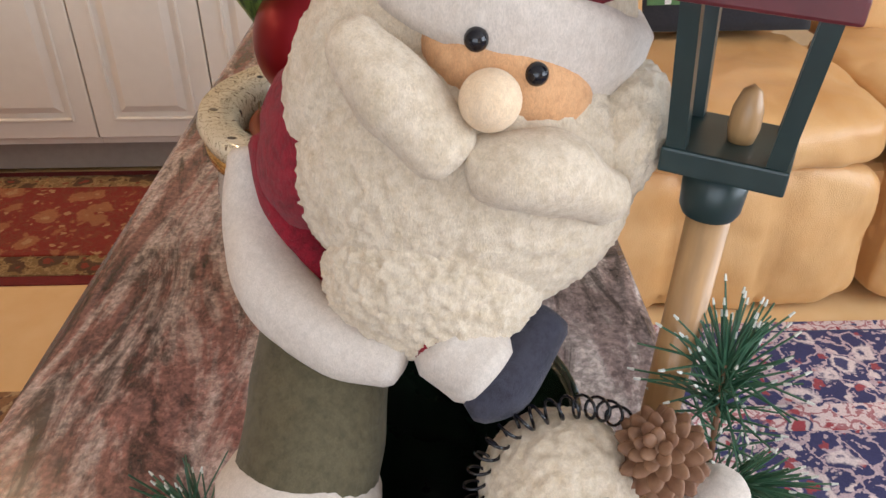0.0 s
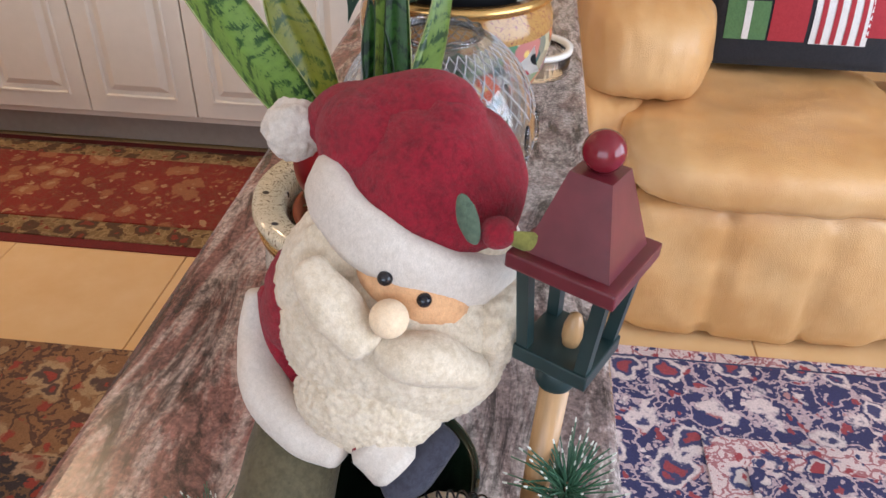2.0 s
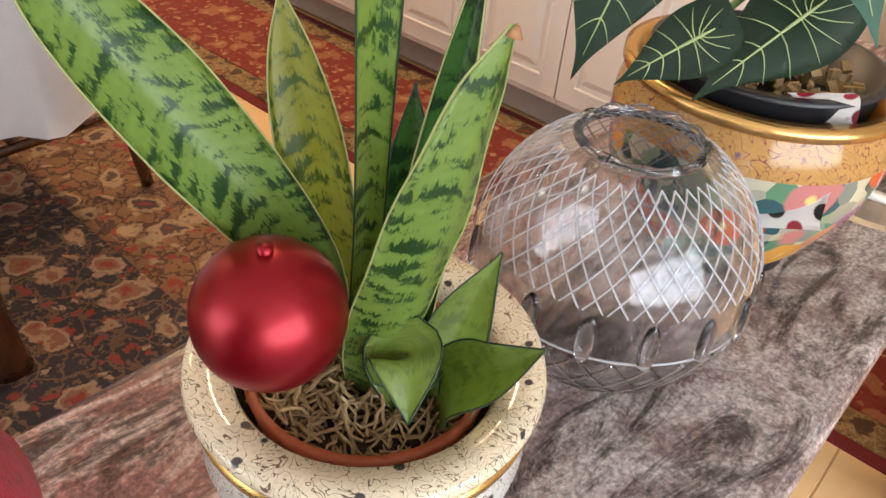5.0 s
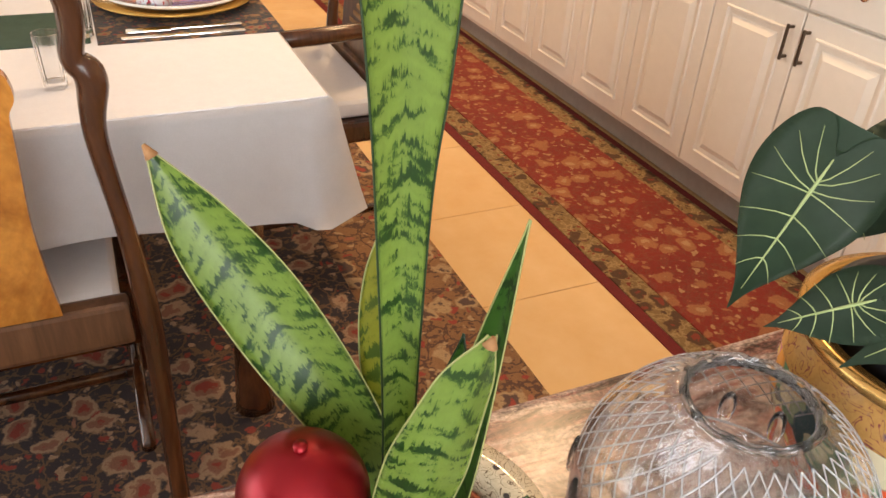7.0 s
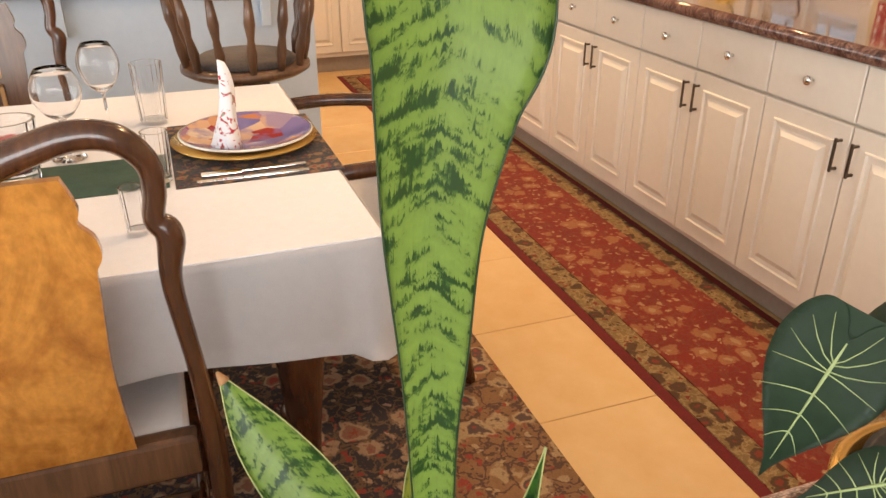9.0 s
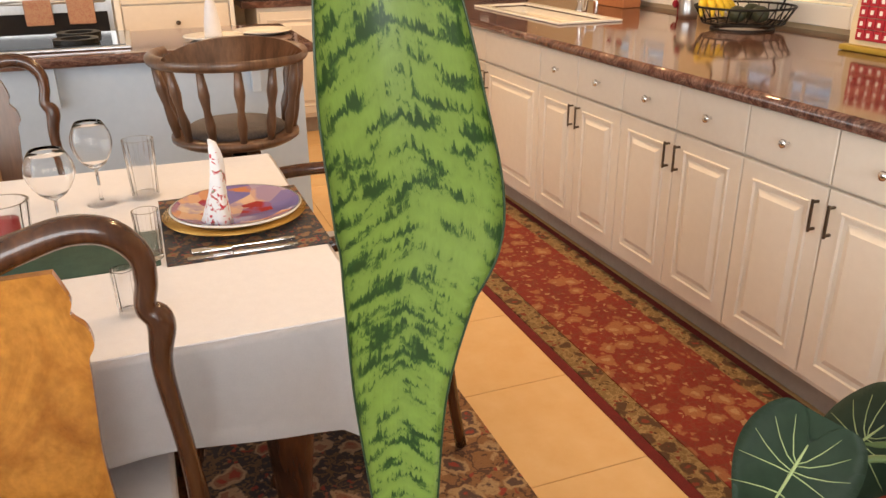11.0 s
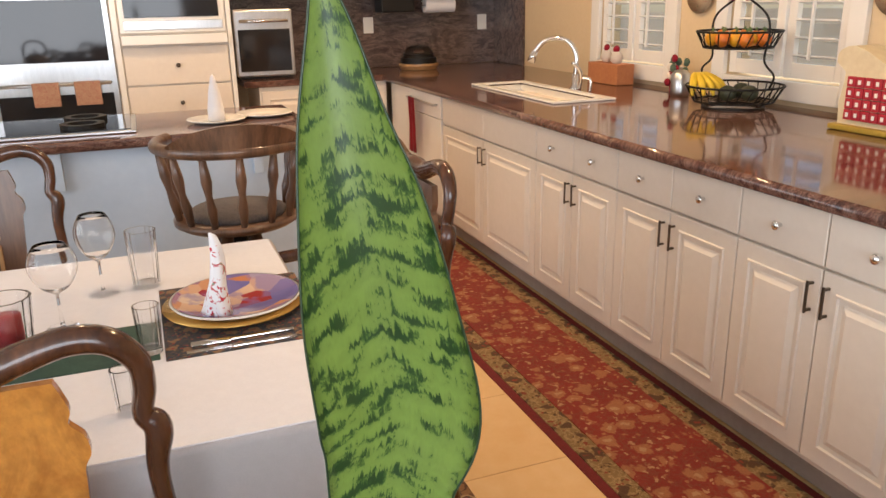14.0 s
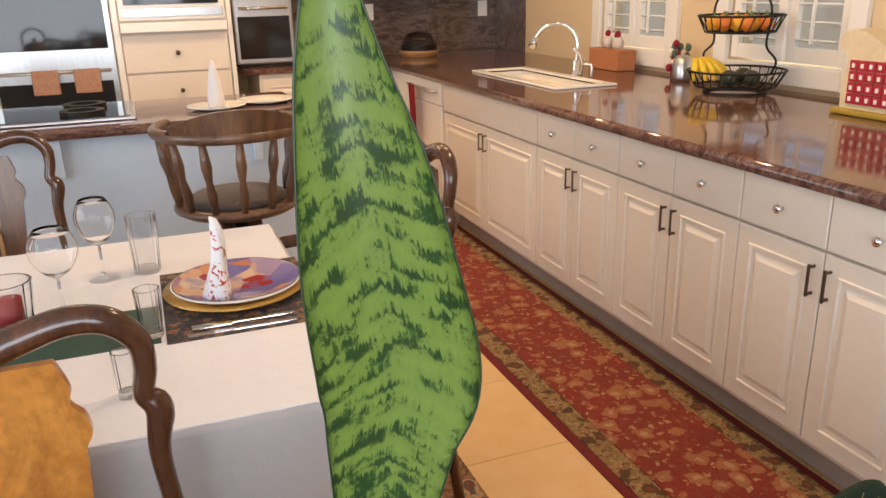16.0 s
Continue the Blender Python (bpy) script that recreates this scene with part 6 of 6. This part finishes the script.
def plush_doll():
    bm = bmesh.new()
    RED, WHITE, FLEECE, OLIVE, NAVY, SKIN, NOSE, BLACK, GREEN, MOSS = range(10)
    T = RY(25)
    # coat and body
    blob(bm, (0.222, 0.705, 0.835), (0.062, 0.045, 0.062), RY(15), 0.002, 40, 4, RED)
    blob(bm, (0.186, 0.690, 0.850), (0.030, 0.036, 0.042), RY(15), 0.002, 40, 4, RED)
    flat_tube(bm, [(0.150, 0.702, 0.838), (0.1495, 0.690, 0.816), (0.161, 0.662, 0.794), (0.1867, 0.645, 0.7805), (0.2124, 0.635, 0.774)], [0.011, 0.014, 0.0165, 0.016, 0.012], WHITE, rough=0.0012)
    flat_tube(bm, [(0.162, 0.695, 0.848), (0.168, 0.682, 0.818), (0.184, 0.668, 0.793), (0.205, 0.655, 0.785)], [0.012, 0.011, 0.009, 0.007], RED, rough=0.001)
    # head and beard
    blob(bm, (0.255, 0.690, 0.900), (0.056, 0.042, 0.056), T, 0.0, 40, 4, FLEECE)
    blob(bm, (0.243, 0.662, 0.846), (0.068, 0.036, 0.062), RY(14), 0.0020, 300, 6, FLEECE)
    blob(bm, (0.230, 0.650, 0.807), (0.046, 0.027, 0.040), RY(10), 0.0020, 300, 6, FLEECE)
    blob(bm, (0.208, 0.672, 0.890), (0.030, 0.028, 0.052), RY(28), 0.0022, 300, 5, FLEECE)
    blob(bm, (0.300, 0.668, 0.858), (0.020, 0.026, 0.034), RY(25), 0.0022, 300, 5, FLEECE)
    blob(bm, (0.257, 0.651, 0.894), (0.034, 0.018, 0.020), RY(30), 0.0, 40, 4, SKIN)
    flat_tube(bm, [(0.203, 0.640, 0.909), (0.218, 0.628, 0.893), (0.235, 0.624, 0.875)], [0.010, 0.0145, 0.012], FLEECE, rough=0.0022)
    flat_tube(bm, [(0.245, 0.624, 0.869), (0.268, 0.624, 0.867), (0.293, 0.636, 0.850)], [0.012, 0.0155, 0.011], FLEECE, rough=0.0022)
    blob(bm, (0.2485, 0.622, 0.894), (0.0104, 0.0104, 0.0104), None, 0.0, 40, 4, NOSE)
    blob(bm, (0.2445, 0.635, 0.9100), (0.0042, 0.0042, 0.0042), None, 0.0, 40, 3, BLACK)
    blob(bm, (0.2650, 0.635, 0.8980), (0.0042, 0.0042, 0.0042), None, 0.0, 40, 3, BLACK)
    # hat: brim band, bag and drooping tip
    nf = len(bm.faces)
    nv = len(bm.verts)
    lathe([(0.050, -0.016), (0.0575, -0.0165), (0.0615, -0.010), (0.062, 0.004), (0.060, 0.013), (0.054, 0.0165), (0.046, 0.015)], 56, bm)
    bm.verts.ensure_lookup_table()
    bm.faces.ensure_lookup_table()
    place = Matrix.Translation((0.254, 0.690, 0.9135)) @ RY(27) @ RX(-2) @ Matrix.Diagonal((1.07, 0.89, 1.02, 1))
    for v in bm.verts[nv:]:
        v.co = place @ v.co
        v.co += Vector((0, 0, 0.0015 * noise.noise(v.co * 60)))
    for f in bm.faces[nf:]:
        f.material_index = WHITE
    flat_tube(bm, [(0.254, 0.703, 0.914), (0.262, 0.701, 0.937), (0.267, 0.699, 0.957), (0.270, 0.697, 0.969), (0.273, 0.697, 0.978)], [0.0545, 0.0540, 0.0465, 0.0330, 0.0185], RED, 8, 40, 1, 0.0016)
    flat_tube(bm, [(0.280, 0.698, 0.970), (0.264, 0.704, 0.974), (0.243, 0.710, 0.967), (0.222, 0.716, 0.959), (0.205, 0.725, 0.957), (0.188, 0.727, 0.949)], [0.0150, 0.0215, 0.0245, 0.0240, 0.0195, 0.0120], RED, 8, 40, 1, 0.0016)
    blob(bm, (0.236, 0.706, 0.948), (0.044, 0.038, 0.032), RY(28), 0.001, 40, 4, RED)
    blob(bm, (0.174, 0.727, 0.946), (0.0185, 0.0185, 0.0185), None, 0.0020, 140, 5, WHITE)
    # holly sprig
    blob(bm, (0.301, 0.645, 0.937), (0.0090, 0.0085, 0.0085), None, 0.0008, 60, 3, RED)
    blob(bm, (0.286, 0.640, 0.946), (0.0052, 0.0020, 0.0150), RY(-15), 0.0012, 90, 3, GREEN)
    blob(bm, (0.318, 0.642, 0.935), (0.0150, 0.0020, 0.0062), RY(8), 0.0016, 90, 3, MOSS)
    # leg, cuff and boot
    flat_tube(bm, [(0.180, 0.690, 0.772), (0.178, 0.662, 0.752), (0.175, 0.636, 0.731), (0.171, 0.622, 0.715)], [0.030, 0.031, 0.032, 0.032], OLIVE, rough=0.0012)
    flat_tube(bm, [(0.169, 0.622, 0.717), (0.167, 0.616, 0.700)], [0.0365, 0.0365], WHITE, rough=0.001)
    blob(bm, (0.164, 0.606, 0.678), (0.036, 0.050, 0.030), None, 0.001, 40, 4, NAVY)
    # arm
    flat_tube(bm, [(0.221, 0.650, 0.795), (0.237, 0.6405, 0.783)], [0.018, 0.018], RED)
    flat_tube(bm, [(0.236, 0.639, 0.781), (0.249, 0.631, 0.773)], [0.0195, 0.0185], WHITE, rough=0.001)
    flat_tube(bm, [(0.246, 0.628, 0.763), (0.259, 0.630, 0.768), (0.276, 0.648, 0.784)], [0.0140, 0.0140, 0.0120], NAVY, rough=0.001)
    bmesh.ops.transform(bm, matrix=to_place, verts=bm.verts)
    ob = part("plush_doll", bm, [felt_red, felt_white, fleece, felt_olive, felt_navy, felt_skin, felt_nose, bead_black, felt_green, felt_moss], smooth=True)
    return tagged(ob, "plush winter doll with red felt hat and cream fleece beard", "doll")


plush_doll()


def snowman():
    bm = bmesh.new()
    FL, RED, BLACK, ORANGE, PINK, NAVY = range(6)
    blob(bm, (0.277, 0.612, 0.735), (0.034, 0.033, 0.035), RY(20), 0.0011, 240, 6, FL)
    blob(bm, (0.283, 0.640, 0.680), (0.040, 0.035, 0.030), None, 0.001, 60, 4, NAVY)
    flat_tube(bm, [(0.250, 0.588, 0.705), (0.280, 0.580, 0.698), (0.308, 0.595, 0.706), (0.322, 0.598, 0.738)], [0.010, 0.011, 0.010, 0.006], RED)
    for p in ((0.2835, 0.5815, 0.752), (0.2905, 0.5835, 0.7575)):
        blob(bm, p, (0.0026, 0.0026, 0.0032), None, 0, 40, 2, BLACK)
    blob(bm, (0.2735, 0.5795, 0.731), (0.0075, 0.004, 0.006), None, 0.0004, 90, 3, PINK)
    flat_tube(bm, [(0.290, 0.582, 0.744), (0.298, 0.570, 0.752), (0.304, 0.561, 0.757)], [0.0058, 0.0036, 0.0008], ORANGE, 6, 14)
    blob(bm, (0.241, 0.590, 0.716), (0.0135, 0.0135, 0.0135), None, 0.001, 90, 4, RED)
    coil = []
    for k in range(240):
        t = k / 239
        a = radians(205 - 165 * t)
        c = Vector((0.277 + 0.036 * math.cos(a), 0.604 + 0.022 * t, 0.737 + 0.0375 * math.sin(a)))
        b = 2 * math.pi * 15 * t
        radial = Vector((math.cos(a), -0.25, math.sin(a)))
        coil.append(c + 0.0052 * (math.cos(b) * radial + math.sin(b) * Vector((0.25 * math.sin(a), -1, -0.25 * math.cos(a)))))
    nf = len(bm.faces)
    tube(coil, 0.00075, 5, bm)
    bm.faces.ensure_lookup_table()
    for f in bm.faces[nf:]:
        f.material_index = BLACK
    bmesh.ops.transform(bm, matrix=Matrix.Translation((0.003, 0, -0.010)) @ to_place, verts=bm.verts)
    ob = part("snowman_doll", bm, [fleece, felt_red, bead_black, carrot_orange, blush, felt_navy], smooth=True)
    return tagged(ob, "fleece snowman doll with carrot nose and coil earmuffs", "doll")


snowman()

tub = thing("tin_tub", "dark green tin tub holding the dolls", "tub", (0.240, 0.592, LZ))
part("wall", lathe([(0, 0.0), (0.045, 0.0), (0.050, 0.114), (0.0515, 0.117), (0.049, 0.118), (0.047, 0.114), (0.043, 0.004), (0, 0.004)], 48), paint_sleigh, tub, smooth=True)
part("rim_wire", tube([(0.0505 * math.cos(2 * math.pi * k / 48), 0.0505 * math.sin(2 * math.pi * k / 48), 0.117) for k in range(49)], 0.0013, 8), paint_sleigh, tub, smooth=True)
part("tin_label", box((0.008, -0.0535, 0.03), (0.036, -0.046, 0.106), 0.002), pale_tin, tub, "pale blue tin panel")
part("base", box((-0.12, -0.07, 0.0), (0.130, 0.03, 0.008), 0.003), wood_dark, tub)
part("boot_rest", box((-0.10, -0.07, 0.0085), (-0.035, 0.01, 0.060), 0.006), paint_sleigh, tub)

lan = thing("toy_lantern", "toy street lantern with maroon roof on a wooden post", "lantern", (0.313, 0.582, LZ + 0.0245))
lan.rotation_euler = (0, radians(2.3), 0)
part("post", tube([(0.0, 0.0, -0.0244), (0.0005, 0.0, 0.178)], 0.0062, 20), wood_dowel, lan, "light wooden dowel post", True)
part("collar", lathe([(0.0075, 0.171), (0.0085, 0.173), (0.0095, 0.187), (0, 0.187)], 24), paint_green, lan, smooth=True)
HOUSE = Matrix.Translation((0.002, 0, 0)) @ Matrix.Rotation(radians(62), 4, "Z")


def house(bm):
    bmesh.ops.transform(bm, matrix=HOUSE, verts=bm.verts)
    return bm


part("floor", house(box((-0.0160, -0.0160, 0.187), (0.0160, 0.0160, 0.194), 0.0008)), paint_green, lan)
for sx in (-1, 1):
    for sy in (-1, 1):
        bm = bmesh.new()
        lo = [(sx * 0.0150, sy * 0.0150), (sx * 0.0150 - sx * 0.005, sy * 0.0150), (sx * 0.0150 - sx * 0.005, sy * 0.0150 - sy * 0.005), (sx * 0.0150, sy * 0.0150 - sy * 0.005)]
        hi = [(x + sx * 0.003, y + sy * 0.003) for x, y in lo]
        a = [bm.verts.new((x, y, 0.194)) for x, y in lo]
        b = [bm.verts.new((x, y, 0.232)) for x, y in hi]
        for k in range(4):
            bm.faces.new((a[k], a[(k + 1) % 4], b[(k + 1) % 4], b[k]))
        bm.faces.new(a)
        bm.faces.new(b)
        part("corner_post", house(bm), paint_green, lan)
roof = part("roof", house(box((-0.0215, -0.0215, 0.232), (0.0215, 0.0215, 0.2385), 0.001)), paint_maroon, lan, "maroon painted wooden roof")
bm = bmesh.new()
a = [bm.verts.new((x * 0.0168, y * 0.0168, 0.2385)) for x, y in ((-1, -1), (1, -1), (1, 1), (-1, 1))]
b = [bm.verts.new((x * 0.0080, y * 0.0080, 0.2705)) for x, y in ((-1, -1), (1, -1), (1, 1), (-1, 1))]
for k in range(4):
    bm.faces.new((a[k], a[(k + 1) % 4], b[(k + 1) % 4], b[k]))
bm.faces.new(b)
bm.faces.new(a)
part("roof_peak", house(bm), paint_maroon, roof)
bm = bmesh.new()
blob(bm, (0.002, 0, 0.2775), (0.0076, 0.0076, 0.0076), None, 0, 40, 4)
part("ball_finial", bm, mat("glossy_maroon", (0.17, 0.012, 0.02), 0.12), roof, "glossy maroon ball", True)
part("flame", lathe([(0, 0.1935), (0.0032, 0.1935), (0.0042, 0.198), (0.0040, 0.203), (0.0025, 0.208), (0, 0.210)], 24, at=(0.003, -0.002, 0)), wood_dowel, lan, "egg-shaped wooden flame", True)


def sprig(name, label, place, shoots, seed):
    """Pine sprigs: a brown twig with many thin needles, each with a frosted end."""
    t = thing(name, label, "greenery", place)
    r = random.Random(seed)
    for line, count, length in shoots:
        pts = curve(line, 8)
        part("twig", tube(pts, 0.0010, 6), cone_brown, t, smooth=True)
        bm, bt = bmesh.new(), bmesh.new()
        for k in range(count):
            i = r.randrange(2, len(pts))
            d = (pts[i] - pts[i - 1]).normalized()
            side = (Vector((r.gauss(0, 1), r.gauss(0, 1), r.gauss(0, 1))) + d * 1.3).normalized()
            ln = length * r.uniform(0.7, 1.1)
            a = pts[i]
            b = a + side * ln * 0.55 + Vector((0, 0, 0.0006))
            c = a + side * ln
            tube([a, b, c], [0.00042, 0.00042, 0.0003], 4, bm, False)
            if r.random() < 0.5:
                tube([c, c + side * 0.0022], [0.00055, 0.0003], 4, bt)
        part("needles", bm, needle_green, t)
        part("frost", bt, needle_frost, t)


sprig("pine_sprig", "frosted artificial pine sprig beside the lantern", (0.333, 0.574, LZ + 0.035), [([(0, 0, -0.03), (0.001, -0.003, 0.045), (-0.002, -0.004, 0.092)], 60, 0.020), ([(-0.002, -0.004, 0.092), (-0.003, -0.004, 0.104), (-0.003, -0.003, 0.113)], 130, 0.026), ([(0.001, -0.003, 0.055), (0.008, -0.006, 0.062), (0.016, -0.008, 0.064)], 80, 0.022)], 3)
sprig("pine_sprig", "dark frosted pine sprig behind the boot", (0.160, 0.590, LZ + 0.028), [([(0.01, 0, -0.027), (0.0, -0.008, 0.03), (-0.006, -0.016, 0.055)], 120, 0.024), ([(0.0, 0, 0.0), (-0.008, -0.014, 0.02), (-0.012, -0.026, 0.03)], 90, 0.022)], 7)

pc = thing("pine_cone", "small brown pine cone among the greens", "pine cone", (0.312, 0.558, LZ + 0.121))
bm = bmesh.new()
for k in range(70):
    t = k / 69
    a = k * 2.399963
    r = 0.0125 * math.sin(math.pi * (0.12 + 0.80 * t)) + 0.001
    z = 0.030 * t
    m4 = Matrix.Rotation(a, 4, "Z") @ Matrix.Translation((r * 0.55, 0, z)) @ RY(-35 + 50 * (1 - t)) @ Matrix.Diagonal((r * 0.55, 0.0042 * (1 - 0.5 * t), 0.0009, 1))
    bmesh.ops.create_icosphere(bm, subdivisions=2, radius=1.0, matrix=m4)
tube([(0, 0, 0.0), (0, 0, 0.028)], 0.0045, 8, bm)
bmesh.ops.transform(bm, matrix=RX(35) @ RY(-20), verts=bm.verts)
part("cone_body", bm, cone_brown, pc, smooth=True)
part("wire", tube([(0.002, 0.0, 0.002), (0.008, 0.012, -0.04), (0.012, 0.014, -0.1135)], 0.0009, 6), black_iron, pc)

bu = thing("copper_bucket", "small brown bucket heaped with white snowballs", "bucket", (0.342, 0.562, LZ + 0.0085))
part("bucket", lathe([(0, 0), (0.015, 0), (0.021, 0.063), (0.0225, 0.065), (0.020, 0.065), (0.0145, 0.004), (0, 0.004)], 32), copper_brown, bu, smooth=True)
part("handle", tube([(0.0215 * math.cos(radians(a)), -0.004 + 0.0215 * math.sin(radians(a)) * 0.6, 0.064 - 0.012 * math.sin(radians(a))) for a in range(180, 361, 15)], 0.0009, 6), black_iron, bu, smooth=True)
for k, (x, y, z) in enumerate(((-0.012, -0.006, 0.079), (0.010, 0.002, 0.058), (-0.006, -0.013, 0.058), (-0.012, 0.010, 0.056), (0.0, 0.0, 0.04))):
    sb = thing("snowball", "white felt snowball in the bucket", "snowball", (0.342 + x, 0.562 + y, LZ + 0.026 + z), "snowballs")
    bm = bmesh.new()
    blob(bm, (0, 0, 0), (0.0112, 0.0112, 0.0108), None, 0.0006, 120, 4)
    part("ball", bm, felt_white, sb, smooth=True)

# ---- ceiling lamps over the kitchen ----
for lx, ly in ((-1.3, 2.05), (-2.6, 2.05), (-3.7, 2.0), (-3.9, 0.6)):
    dl = thing("downlight", "round recessed ceiling downlight", "ceiling light", (lx, ly, TOP), "ceiling downlights")
    part("trim", lathe([(0.075, -0.001), (0.095, -0.001), (0.095, -0.012), (0.075, -0.016), (0.075, -0.001)], 32), white_enamel, dl, smooth=True)

# ---- floor tiles ----
ft = tagged(new("floor_tiles"), "cream limestone floor tiles with thin joints", "", "", "structure")
tiles = {}


def tile_at(x0, y0, x1, y1):
    key = (round(x1 - x0, 3), round(y1 - y0, 3))
    if key not in tiles:
        bm = box((0.001, 0.001, -0.010), (x1 - x0 - 0.001, y1 - y0 - 0.001, 0.0), 0.002, seg=1)
        ob = part("tile", bm, tile_cream, ft)
        tiles[key] = ob.data
    else:
        ob = new("tile", tiles[key])
        ob.parent = ft
    ob.location = (x0, y0, 0)


S = 0.457
y = 1.49 - 7 * S
while y < Y1 - 0.05:
    x = -0.06 - 12 * S
    while x < X1 - 0.05:
        tile_at(max(x, X0 + 0.002), max(y, Y0), min(x + S, X1), min(y + S, Y1))
        x += S
    y += S
